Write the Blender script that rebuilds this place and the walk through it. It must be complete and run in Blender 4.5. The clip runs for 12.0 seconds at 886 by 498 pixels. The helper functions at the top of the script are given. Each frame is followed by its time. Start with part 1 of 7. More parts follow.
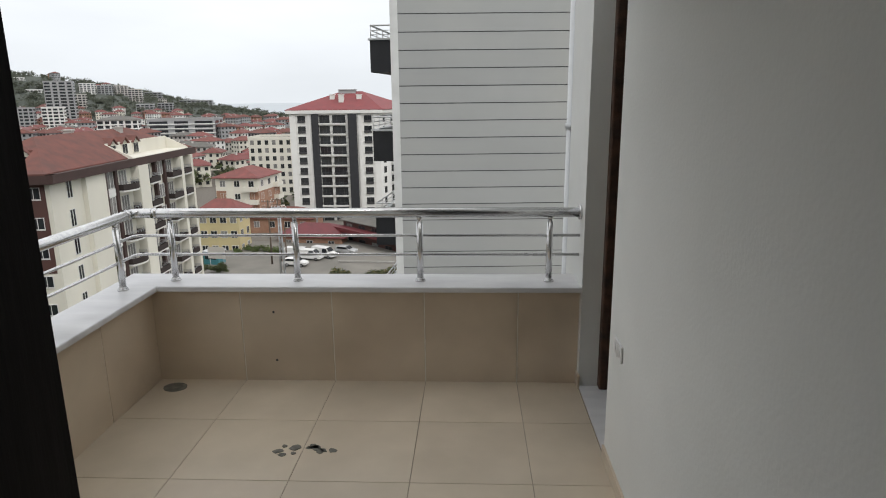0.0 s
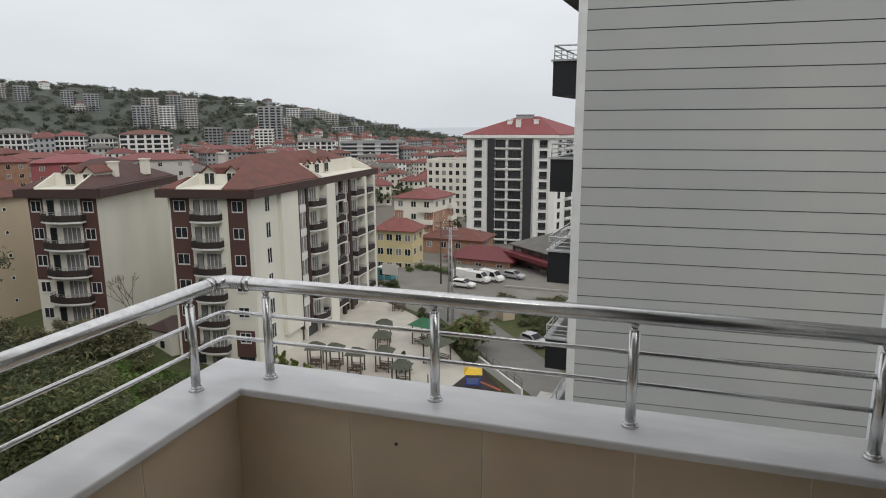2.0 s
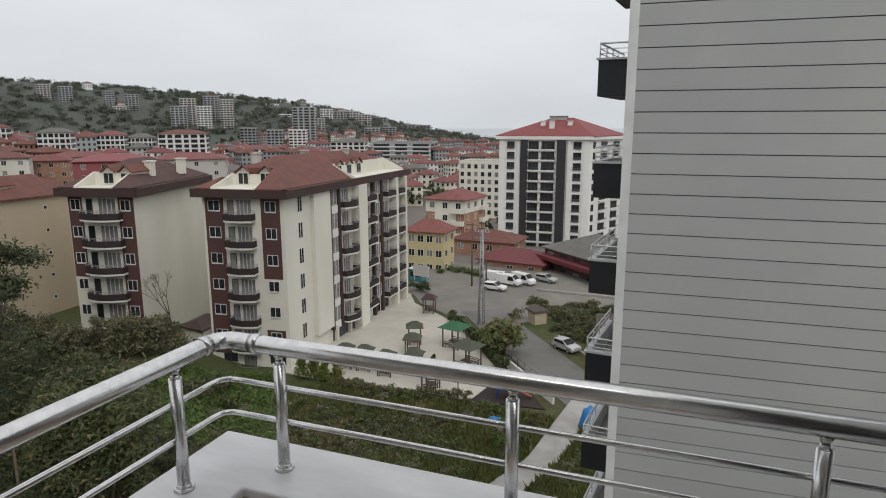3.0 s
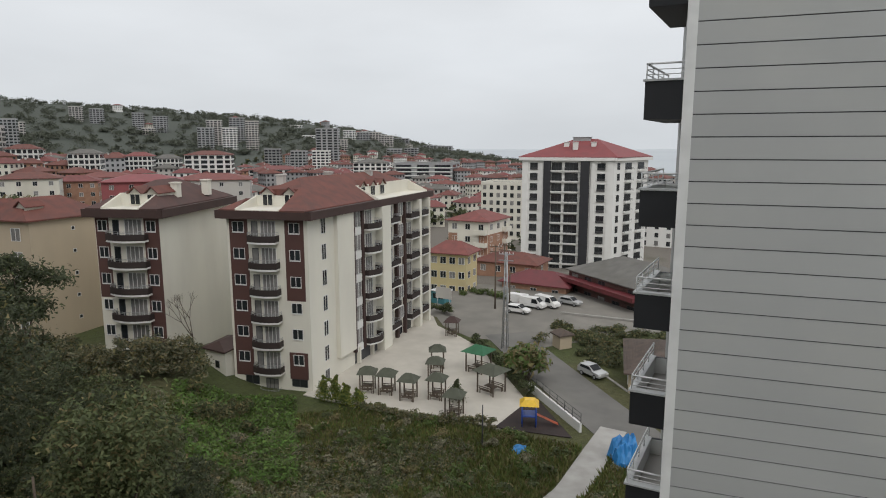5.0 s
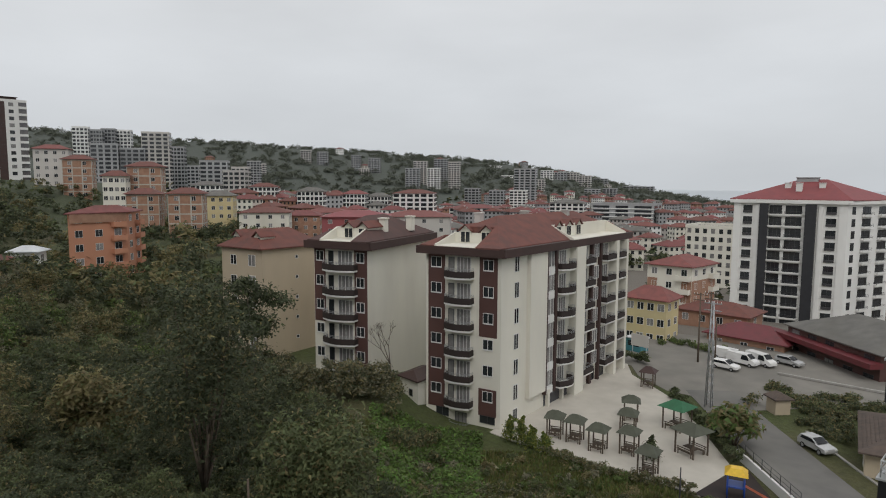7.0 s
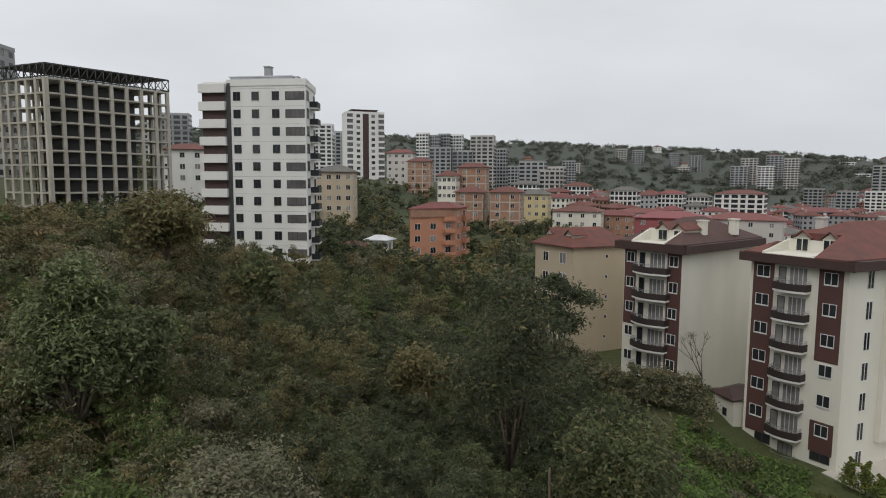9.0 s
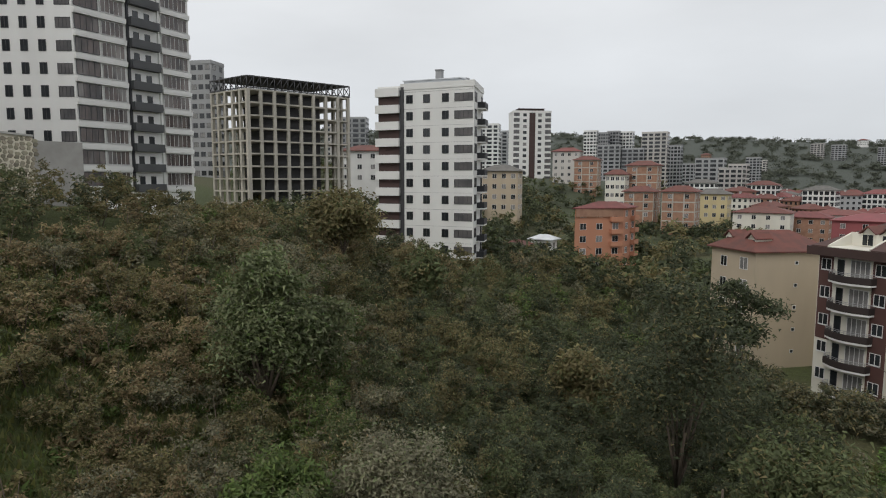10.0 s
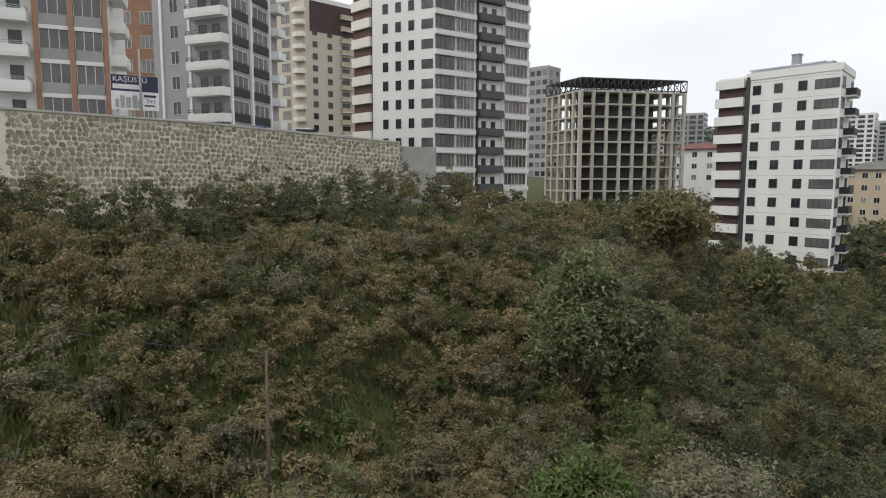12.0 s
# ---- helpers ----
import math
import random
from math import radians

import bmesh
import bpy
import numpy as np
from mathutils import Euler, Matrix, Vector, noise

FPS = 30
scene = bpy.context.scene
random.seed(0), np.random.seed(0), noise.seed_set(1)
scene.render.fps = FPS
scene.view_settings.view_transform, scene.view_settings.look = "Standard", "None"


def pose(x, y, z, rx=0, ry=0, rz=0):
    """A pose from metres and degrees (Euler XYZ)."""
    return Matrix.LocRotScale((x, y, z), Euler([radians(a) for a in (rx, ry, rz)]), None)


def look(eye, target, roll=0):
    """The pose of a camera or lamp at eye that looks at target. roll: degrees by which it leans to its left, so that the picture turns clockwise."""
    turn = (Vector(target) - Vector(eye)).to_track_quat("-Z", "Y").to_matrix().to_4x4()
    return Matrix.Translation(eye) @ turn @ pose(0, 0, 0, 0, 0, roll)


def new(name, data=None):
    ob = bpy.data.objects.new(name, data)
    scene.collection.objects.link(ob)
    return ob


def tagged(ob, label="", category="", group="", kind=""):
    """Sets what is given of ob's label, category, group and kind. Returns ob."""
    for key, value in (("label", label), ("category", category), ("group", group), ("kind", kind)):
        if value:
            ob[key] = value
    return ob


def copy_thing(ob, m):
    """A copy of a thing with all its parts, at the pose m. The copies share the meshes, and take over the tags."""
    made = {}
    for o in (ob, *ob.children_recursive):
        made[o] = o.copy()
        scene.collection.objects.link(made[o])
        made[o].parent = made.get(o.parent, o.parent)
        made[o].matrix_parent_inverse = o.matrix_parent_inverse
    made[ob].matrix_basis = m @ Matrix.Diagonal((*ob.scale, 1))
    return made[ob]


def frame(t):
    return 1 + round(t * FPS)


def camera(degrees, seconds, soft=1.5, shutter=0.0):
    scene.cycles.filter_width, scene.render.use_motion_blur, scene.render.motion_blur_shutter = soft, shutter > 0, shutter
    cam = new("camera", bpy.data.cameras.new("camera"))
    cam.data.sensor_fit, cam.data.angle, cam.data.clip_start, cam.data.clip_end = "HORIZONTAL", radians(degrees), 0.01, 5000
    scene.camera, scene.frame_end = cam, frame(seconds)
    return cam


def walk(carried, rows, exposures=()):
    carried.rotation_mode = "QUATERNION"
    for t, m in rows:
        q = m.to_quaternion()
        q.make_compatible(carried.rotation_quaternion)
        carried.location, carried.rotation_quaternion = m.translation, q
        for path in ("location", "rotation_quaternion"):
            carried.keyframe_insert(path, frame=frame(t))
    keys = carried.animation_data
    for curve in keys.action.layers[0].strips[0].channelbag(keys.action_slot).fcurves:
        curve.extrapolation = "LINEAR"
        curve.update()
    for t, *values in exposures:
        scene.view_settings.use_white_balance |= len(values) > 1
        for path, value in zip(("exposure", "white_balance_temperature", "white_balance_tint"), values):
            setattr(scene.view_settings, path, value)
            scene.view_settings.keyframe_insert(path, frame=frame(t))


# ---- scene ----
import collections

cam = camera(69.57, 12.0, soft=1.05)
PATH = [
    (0.0, pose(2.081, -3.891, 1.839, 76.46, 0.59, 2.46)),
    (0.5, pose(2.059, -3.433, 1.870, 77.16, 0.65, 5.52)),
    (1.0, pose(1.995, -3.062, 1.843, 77.73, 0.39, 9.53)),
    (1.5, pose(1.879, -2.675, 1.867, 78.30, 0.34, 14.76)),
    (2.0, pose(1.774, -2.351, 1.843, 78.72, 0.25, 17.92)),
    (2.5, pose(1.599, -1.972, 1.864, 78.68, 0.27, 19.80)),
    (3.0, pose(1.379, -1.638, 1.859, 78.81, 0.05, 20.75)),
    (5.0, pose(0.687, -0.886, 1.953, 80.63, 0.08, 22.65)),
    (5.5, pose(0.537, -0.841, 1.933, 82.56, 0.18, 23.44)),
    (6.0, pose(0.397, -0.749, 1.925, 83.44, 0.08, 26.57)),
    (6.5, pose(0.325, -0.617, 1.925, 83.93, -0.19, 32.73)),
    (7.0, pose(0.363, -0.475, 1.874, 84.15, -0.20, 40.07)),
    (9.0, pose(0.472, -0.668, 1.919, 83.97, -0.28, 67.54)),
    (9.5, pose(0.443, -0.689, 1.921, 83.87, -0.22, 75.01)),
    (10.0, pose(0.411, -0.676, 1.915, 83.83, -0.15, 82.21)),
    (10.5, pose(0.356, -0.615, 1.909, 83.90, -0.08, 88.99)),
    (11.0, pose(0.297, -0.547, 1.903, 83.88, 0.11, 95.76)),
    (11.5, pose(0.245, -0.513, 1.900, 83.83, 0.05, 102.95)),
    (12.0, pose(0.196, -0.504, 1.903, 83.76, -0.17, 110.99)),
]
walk(cam, PATH, exposures=[(0.0, 0.46), (0.5, 0.22), (1.5, 0.17), (2.5, 0.08), (5.5, 0.05), (7.0, -0.12), (9.5, 0.0), (10.8, 0.14), (12.0, 0.40)])

# ---- world and light: an overcast afternoon ----
world = bpy.data.worlds.new("overcast")
scene.world = world
world.use_nodes = True
wn, wl = world.node_tree.nodes, world.node_tree.links
wn.clear()
w_out = wn.new("ShaderNodeOutputWorld")
w_bg = wn.new("ShaderNodeBackground")
w_sky = wn.new("ShaderNodeTexSky")
w_sky.sky_type, w_sky.sun_disc = "NISHITA", False
w_sky.sun_elevation, w_sky.sun_rotation = radians(42), radians(150)
w_sky.air_density, w_sky.dust_density, w_sky.ozone_density = 1.0, 6.0, 1.0
w_dim = wn.new("ShaderNodeVectorMath")
w_dim.operation = "SCALE"
w_dim.inputs["Scale"].default_value = 0.06
w_co = wn.new("ShaderNodeTexCoord")
w_sep = wn.new("ShaderNodeSeparateXYZ")
w_ramp = wn.new("ShaderNodeValToRGB")
els = w_ramp.color_ramp.elements
els[0].position, els[0].color = 0.0, (0.70, 0.735, 0.77, 1)
els[1].position, els[1].color = 1.0, (1.0, 1.0, 1.0, 1)
e = els.new(0.12)
e.color = (0.78, 0.81, 0.845, 1)
e = els.new(0.35)
e.color = (0.86, 0.875, 0.89, 1)
w_noise = wn.new("ShaderNodeTexNoise")
w_noise.inputs["Scale"].default_value, w_noise.inputs["Detail"].default_value = 2.2, 5.0
w_map = wn.new("ShaderNodeMapping")
w_map.inputs["Scale"].default_value = (1, 1, 3.5)
w_mr = wn.new("ShaderNodeMapRange")
w_mr.inputs[1].default_value, w_mr.inputs[2].default_value = 0.3, 0.7
w_mr.inputs[3].default_value, w_mr.inputs[4].default_value = 0.93, 1.07
w_mul = wn.new("ShaderNodeVectorMath")
w_mul.operation = "SCALE"
w_mix = wn.new("ShaderNodeMix")
w_mix.data_type = "RGBA"
w_mix.inputs["Factor"].default_value = 0.12
wl.new(w_co.outputs["Generated"], w_sep.inputs[0])
wl.new(w_sep.outputs["Z"], w_ramp.inputs[0])
wl.new(w_co.outputs["Generated"], w_map.inputs[0])
wl.new(w_map.outputs[0], w_noise.inputs["Vector"])
wl.new(w_noise.outputs["Fac"], w_mr.inputs[0])
wl.new(w_ramp.outputs[0], w_mul.inputs[0])
wl.new(w_mr.outputs[0], w_mul.inputs["Scale"])
wl.new(w_sky.outputs[0], w_dim.inputs[0])
wl.new(w_mul.outputs[0], w_mix.inputs["A"])
wl.new(w_dim.outputs[0], w_mix.inputs["B"])
wl.new(w_mix.outputs["Result"], w_bg.inputs["Color"])
w_bg.inputs["Strength"].default_value = 1.0
wl.new(w_bg.outputs[0], w_out.inputs[0])

sun = new("sun", bpy.data.lights.new("sun", "SUN"))
sun.data.energy, sun.data.angle, sun.data.color = 0.8, radians(25), (1.0, 0.97, 0.93)
sun.matrix_world = look((0, 0, 0), (-0.55, 0.62, -0.95))


# ---- materials ----
def nodes_of(name):
    m = bpy.data.materials.new(name)
    m.use_nodes = True
    return m, m.node_tree.nodes, m.node_tree.links, m.node_tree.nodes["Principled BSDF"]


def surf(name, col, col2=None, scale=3.0, rough=0.7, metal=0.0, bump=0.0, stain=None, stain_scale=0.4, fine=None,
         per="none", spread=0.0, spec=0.5, stretch=(1, 1, 1)):
    """A surface of two mixed tones with grain, larger stains, relief and, where asked, a tone of its own for each piece."""
    m, n, l, b = nodes_of(name)
    co = n.new("ShaderNodeTexCoord")
    mp = n.new("ShaderNodeMapping")
    mp.inputs["Scale"].default_value = stretch
    geo = n.new("ShaderNodeNewGeometry")
    l.new(geo.outputs["Position"], mp.inputs[0])
    t1 = n.new("ShaderNodeTexNoise")
    t1.inputs["Scale"].default_value, t1.inputs["Detail"].default_value = scale, 6
    l.new(mp.outputs[0], t1.inputs["Vector"])
    r1 = n.new("ShaderNodeMapRange")
    r1.inputs[1].default_value, r1.inputs[2].default_value = 0.32, 0.68
    l.new(t1.outputs["Fac"], r1.inputs[0])
    mx = n.new("ShaderNodeMix")
    mx.data_type = "RGBA"
    c2 = col2 or tuple(c * 0.85 for c in col)
    mx.inputs["A"].default_value, mx.inputs["B"].default_value = (*col, 1), (*c2, 1)
    l.new(r1.outputs[0], mx.inputs["Factor"])
    out = mx.outputs["Result"]
    if stain:
        t2 = n.new("ShaderNodeTexNoise")
        t2.inputs["Scale"].default_value, t2.inputs["Detail"].default_value = stain_scale, 4
        l.new(mp.outputs[0], t2.inputs["Vector"])
        r2 = n.new("ShaderNodeMapRange")
        r2.inputs[1].default_value, r2.inputs[2].default_value, r2.inputs[4].default_value = 0.5, 0.75, 0.7
        l.new(t2.outputs["Fac"], r2.inputs[0])
        mx2 = n.new("ShaderNodeMix")
        mx2.data_type = "RGBA"
        mx2.inputs["B"].default_value = (*stain, 1)
        l.new(out, mx2.inputs["A"])
        l.new(r2.outputs[0], mx2.inputs["Factor"])
        out = mx2.outputs["Result"]
    if per != "none":
        hv = n.new("ShaderNodeHueSaturation")
        if per == "object":
            rnd = n.new("ShaderNodeObjectInfo").outputs["Random"]
        else:
            rnd = geo.outputs["Random Per Island"]
        rv = n.new("ShaderNodeMapRange")
        rv.inputs[3].default_value, rv.inputs[4].default_value = 1 - spread, 1 + spread
        l.new(rnd, rv.inputs[0])
        l.new(rv.outputs[0], hv.inputs["Value"])
        rh = n.new("ShaderNodeMapRange")
        rh.inputs[3].default_value, rh.inputs[4].default_value = 0.5 - spread * 0.05, 0.5 + spread * 0.05
        wv = n.new("ShaderNodeMath")
        wv.operation = "FRACT"
        ml = n.new("ShaderNodeMath")
        ml.operation = "MULTIPLY"
        ml.inputs[1].default_value = 17.3
        l.new(rnd, ml.inputs[0])
        l.new(ml.outputs[0], wv.inputs[0])
        l.new(wv.outputs[0], rh.inputs[0])
        l.new(rh.outputs[0], hv.inputs["Hue"])
        l.new(out, hv.inputs["Color"])
        out = hv.outputs["Color"]
    l.new(out, b.inputs["Base Color"])
    b.inputs["Roughness"].default_value, b.inputs["Metallic"].default_value = rough, metal
    b.inputs["Specular IOR Level"].default_value = spec
    if bump:
        tb = n.new("ShaderNodeTexNoise")
        tb.inputs["Scale"].default_value, tb.inputs["Detail"].default_value = fine or scale * 6, 5
        l.new(mp.outputs[0], tb.inputs["Vector"])
        bp = n.new("ShaderNodeBump")
        bp.inputs["Strength"].default_value, bp.inputs["Distance"].default_value = bump, 0.02
        l.new(tb.outputs["Fac"], bp.inputs["Height"])
        l.new(bp.outputs[0], b.inputs["Normal"])
    return m


M = {}
M["tile_wall"] = surf("beige_wall_tile", (0.66, 0.555, 0.43), (0.60, 0.50, 0.385), 2.2, 0.42, bump=0.05, stain=(0.47, 0.38, 0.28), stain_scale=1.3, per="object", spread=0.04)
M["tile_floor"] = surf("beige_floor_tile", (0.68, 0.585, 0.46), (0.60, 0.515, 0.40), 2.6, 0.30, bump=0.04, stain=(0.50, 0.43, 0.33), stain_scale=1.0, per="object", spread=0.05)
M["grout_light"] = surf("pale_grout", (0.82, 0.78, 0.70), rough=0.9, scale=20)
M["grout_dark"] = surf("dirty_grout", (0.26, 0.21, 0.16), (0.36, 0.30, 0.23), rough=0.95, scale=6)
M["marble"] = surf("grey_veined_marble", (0.74, 0.74, 0.75), (0.60, 0.60, 0.62), 5.0, 0.35, bump=0.03, stain=(0.50, 0.49, 0.48), stain_scale=1.6, stretch=(0.5, 1.6, 1))
M["chrome"] = surf("brushed_stainless", (0.72, 0.72, 0.72), (0.62, 0.62, 0.63), 30, 0.25, 1.0)
M["white_paint"] = surf("white_wall_paint", (0.78, 0.79, 0.77), (0.72, 0.73, 0.71), 1.3, 0.75, bump=0.06, fine=60, stain=(0.66, 0.67, 0.65), stain_scale=0.8)
M["ceiling"] = surf("ceiling_paint", (0.78, 0.78, 0.77), scale=1.0, rough=0.85)
M["plastic_white"] = surf("white_plastic", (0.80, 0.80, 0.79), scale=10, rough=0.35)
M["pipe_white"] = surf("grey_white_pipe", (0.66, 0.68, 0.69), (0.58, 0.60, 0.62), 4, 0.45)
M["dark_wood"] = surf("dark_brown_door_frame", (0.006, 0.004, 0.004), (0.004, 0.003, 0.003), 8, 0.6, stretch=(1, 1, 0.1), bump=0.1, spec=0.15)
M["rough_brown"] = surf("raw_brown_edge", (0.11, 0.055, 0.035), (0.03, 0.02, 0.016), 9, 0.95, bump=0.6, fine=30)
M["mud"] = surf("dried_cement_spill", (0.14, 0.14, 0.12), (0.24, 0.23, 0.20), 25, 0.95, bump=0.4)
M["siding"] = surf("grey_siding_panel", (0.365, 0.375, 0.375), (0.345, 0.355, 0.355), 0.7, 0.6, stain=(0.42, 0.42, 0.40), stain_scale=0.25, per="object", spread=0.035)
M["siding_trim"] = surf("pale_corner_trim", (0.66, 0.67, 0.67), scale=2, rough=0.5)
M["joint"] = surf("shadow_joint", (0.07, 0.07, 0.075), scale=3, rough=0.9)
M["black_panel"] = surf("anthracite_panel", (0.028, 0.029, 0.034), (0.022, 0.023, 0.027), 1.0, 0.6)
M["concrete"] = surf("raw_concrete", (0.40, 0.39, 0.37), (0.30, 0.29, 0.27), 0.6, 0.9, stain=(0.24, 0.23, 0.21), stain_scale=0.12, bump=0.2)
M["skeleton"] = surf("bare_concrete_frame", (0.50, 0.47, 0.41), (0.38, 0.36, 0.31), 0.4, 0.9, stain=(0.28, 0.26, 0.22), stain_scale=0.15)
M["cream"] = surf("cream_render", (0.72, 0.70, 0.62), (0.66, 0.64, 0.57), 0.3, 0.85, stain=(0.58, 0.55, 0.47), stain_scale=0.12, stretch=(1, 1, 0.35))
M["white_render"] = surf("white_render", (0.76, 0.76, 0.74), (0.70, 0.70, 0.68), 0.3, 0.85, stain=(0.62, 0.62, 0.60), stain_scale=0.1, stretch=(1, 1, 0.35))
M["beige_render"] = surf("beige_render", (0.50, 0.42, 0.31), (0.45, 0.375, 0.28), 0.3, 0.85, stain=(0.38, 0.31, 0.23), stain_scale=0.1, stretch=(1, 1, 0.3))
M["yellow_render"] = surf("yellow_render", (0.58, 0.49, 0.27), (0.53, 0.45, 0.26), 0.3, 0.85, stain=(0.45, 0.38, 0.24))
M["orange_render"] = surf("orange_render", (0.52, 0.245, 0.15), (0.47, 0.225, 0.14), 0.3, 0.85, stain=(0.36, 0.16, 0.10), stain_scale=0.1, stretch=(1, 1, 0.3))
M["brick_red"] = surf("raw_hollow_brick", (0.37, 0.215, 0.145), (0.30, 0.175, 0.12), 0.8, 0.9, stain=(0.26, 0.13, 0.09))
M["brown_panel"] = surf("brown_cladding", (0.092, 0.043, 0.037), (0.08, 0.038, 0.033), 0.6, 0.7, stain=(0.09, 0.04, 0.034))
M["grey_render"] = surf("grey_render", (0.34, 0.345, 0.35), (0.30, 0.305, 0.31), 0.3, 0.85)
M["anthracite"] = surf("anthracite_render", (0.085, 0.088, 0.092), (0.070, 0.072, 0.076), 0.5, 0.7)
# greyed down so far towers look hazed; nearer chimneys and huts share it
M["grey_hazed"] = surf("light_grey_render", (0.35, 0.355, 0.36), (0.30, 0.305, 0.31), 0.1, 0.9, per="object", spread=0.22)
M["pale_far"] = surf("pale_far_render", (0.52, 0.50, 0.47), (0.46, 0.44, 0.42), 0.1, 0.9, per="object", spread=0.16)
M["roof_red"] = surf("red_roof_tiles", (0.205, 0.066, 0.060), (0.145, 0.055, 0.050), 0.8, 0.8, bump=0.3, fine=5, stain=(0.14, 0.06, 0.05), stain_scale=0.2, per="object", spread=0.14)
M["roof_brown"] = surf("brown_roof_tiles", (0.170, 0.060, 0.046), (0.115, 0.049, 0.041), 0.8, 0.8, bump=0.3, fine=5, stain=(0.10, 0.052, 0.045), stain_scale=0.2)
M["roof_dark"] = surf("dark_brown_roof_tiles", (0.092, 0.046, 0.040), (0.068, 0.038, 0.034), 0.8, 0.8, bump=0.3, fine=5, stain=(0.06, 0.04, 0.036), stain_scale=0.2)
M["roof_grey"] = surf("grey_roof", (0.155, 0.15, 0.138), (0.115, 0.112, 0.104), 0.5, 0.9, stain=(0.11, 0.105, 0.09), stain_scale=0.2)
M["metal_roof"] = surf("white_metal_roof", (0.62, 0.64, 0.66), (0.5, 0.52, 0.54), 0.5, 0.5)
M["roof_crimson"] = surf("crimson_metal_roof", (0.235, 0.054, 0.058), (0.195, 0.048, 0.052), 0.6, 0.6, stain=(0.20, 0.05, 0.05), stain_scale=0.15)
M["raspberry"] = surf("raspberry_render", (0.30, 0.085, 0.09), (0.26, 0.08, 0.085), 0.4, 0.85)
M["sand_render"] = surf("sand_render", (0.56, 0.50, 0.425), (0.50, 0.445, 0.38), 0.3, 0.85, stain=(0.46, 0.40, 0.32), stain_scale=0.1, stretch=(1, 1, 0.35))
M["fascia"] = surf("brown_fascia", (0.062, 0.034, 0.030), (0.05, 0.029, 0.026), 0.5, 0.7)
M["parapet_brown"] = surf("dark_brown_parapet", (0.034, 0.023, 0.021), (0.026, 0.019, 0.018), 0.6, 0.7)
M["steel_bright"] = surf("polished_rail_steel", (0.80, 0.80, 0.79), (0.70, 0.70, 0.70), 8, 0.38, 0.6)
M["rubber"] = surf("dark_rubber_floor", (0.038, 0.026, 0.024), (0.026, 0.020, 0.019), 0.9, 0.9, stain=(0.05, 0.032, 0.028))
M["awning"] = surf("dark_red_sheet", (0.145, 0.022, 0.028), (0.11, 0.02, 0.024), 0.7, 0.55, stain=(0.08, 0.022, 0.022))
M["glass"] = surf("dark_window_glass", (0.035, 0.04, 0.045), (0.02, 0.022, 0.025), 0.4, 0.08, spec=0.6)
M["curtain_brown"] = surf("brown_curtained_glass", (0.150, 0.118, 0.108), (0.050, 0.047, 0.050), 1.1, 0.15, stain=(0.36, 0.345, 0.33), stain_scale=0.5, stretch=(1, 1, 0.25))
M["curtain"] = surf("curtained_glass", (0.30, 0.29, 0.28), (0.16, 0.16, 0.16), 0.6, 0.25)
M["frame_white"] = surf("white_window_frame", (0.72, 0.72, 0.71), scale=3, rough=0.5)
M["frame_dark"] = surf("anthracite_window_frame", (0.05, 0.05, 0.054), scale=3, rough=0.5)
M["steel_grey"] = surf("galvanised_steel", (0.42, 0.43, 0.44), (0.35, 0.36, 0.37), 3, 0.45, 0.7)
M["glazing"] = surf("balcony_glazing", (0.16, 0.15, 0.15), (0.09, 0.09, 0.095), 0.5, 0.12)
M["plaza"] = surf("cream_paving", (0.50, 0.47, 0.415), (0.44, 0.415, 0.365), 0.5, 0.8, stain=(0.36, 0.335, 0.29), stain_scale=0.16, per="object", spread=0.05)
M["asphalt"] = surf("worn_asphalt", (0.155, 0.15, 0.14), (0.12, 0.117, 0.11), 0.35, 0.92, bump=0.3, stain=(0.20, 0.193, 0.172), stain_scale=0.09)
M["dirt"] = surf("packed_gravel", (0.215, 0.203, 0.18), (0.165, 0.157, 0.14), 0.25, 0.95, bump=0.4, stain=(0.115, 0.11, 0.098), stain_scale=0.06)
M["kerb"] = surf("concrete_kerb", (0.46, 0.45, 0.42), (0.38, 0.37, 0.35), 1.0, 0.9)
M["stone"] = surf("buff_field_stone", (0.36, 0.325, 0.245), (0.24, 0.218, 0.165), 1.5, 0.9, bump=0.5, stain=(0.24, 0.225, 0.17), stain_scale=0.3, per="island", spread=0.3)
M["mortar"] = surf("pale_mortar", (0.74, 0.69, 0.57), (0.60, 0.56, 0.46), 1.2, 0.95, stain=(0.38, 0.35, 0.28), stain_scale=0.25)
# base lightened so the sea fades into haze at the horizon
M["water"] = surf("grey_sea", (0.34, 0.38, 0.41), (0.30, 0.34, 0.37), 0.002, 0.3)
M["bark"] = surf("grey_brown_bark", (0.13, 0.10, 0.075), (0.085, 0.066, 0.05), 4, 0.9, bump=0.5)


def leaf_mat(name, col, spread=0.35):
    m = surf(name, col, tuple(c * 0.7 for c in col), 0.25, 0.65, per="island", spread=spread, spec=0.3)
    b = m.node_tree.nodes["Principled BSDF"]
    n, l = m.node_tree.nodes, m.node_tree.links
    tr = n.new("ShaderNodeBsdfTranslucent")
    mix = n.new("ShaderNodeMixShader")
    mix.inputs[0].default_value = 0.35
    l.new(b.inputs["Base Color"].links[0].from_socket, tr.inputs["Color"])
    l.new(b.outputs[0], mix.inputs[1])
    l.new(tr.outputs[0], mix.inputs[2])
    l.new(mix.outputs[0], n["Material Output"].inputs["Surface"])
    return m


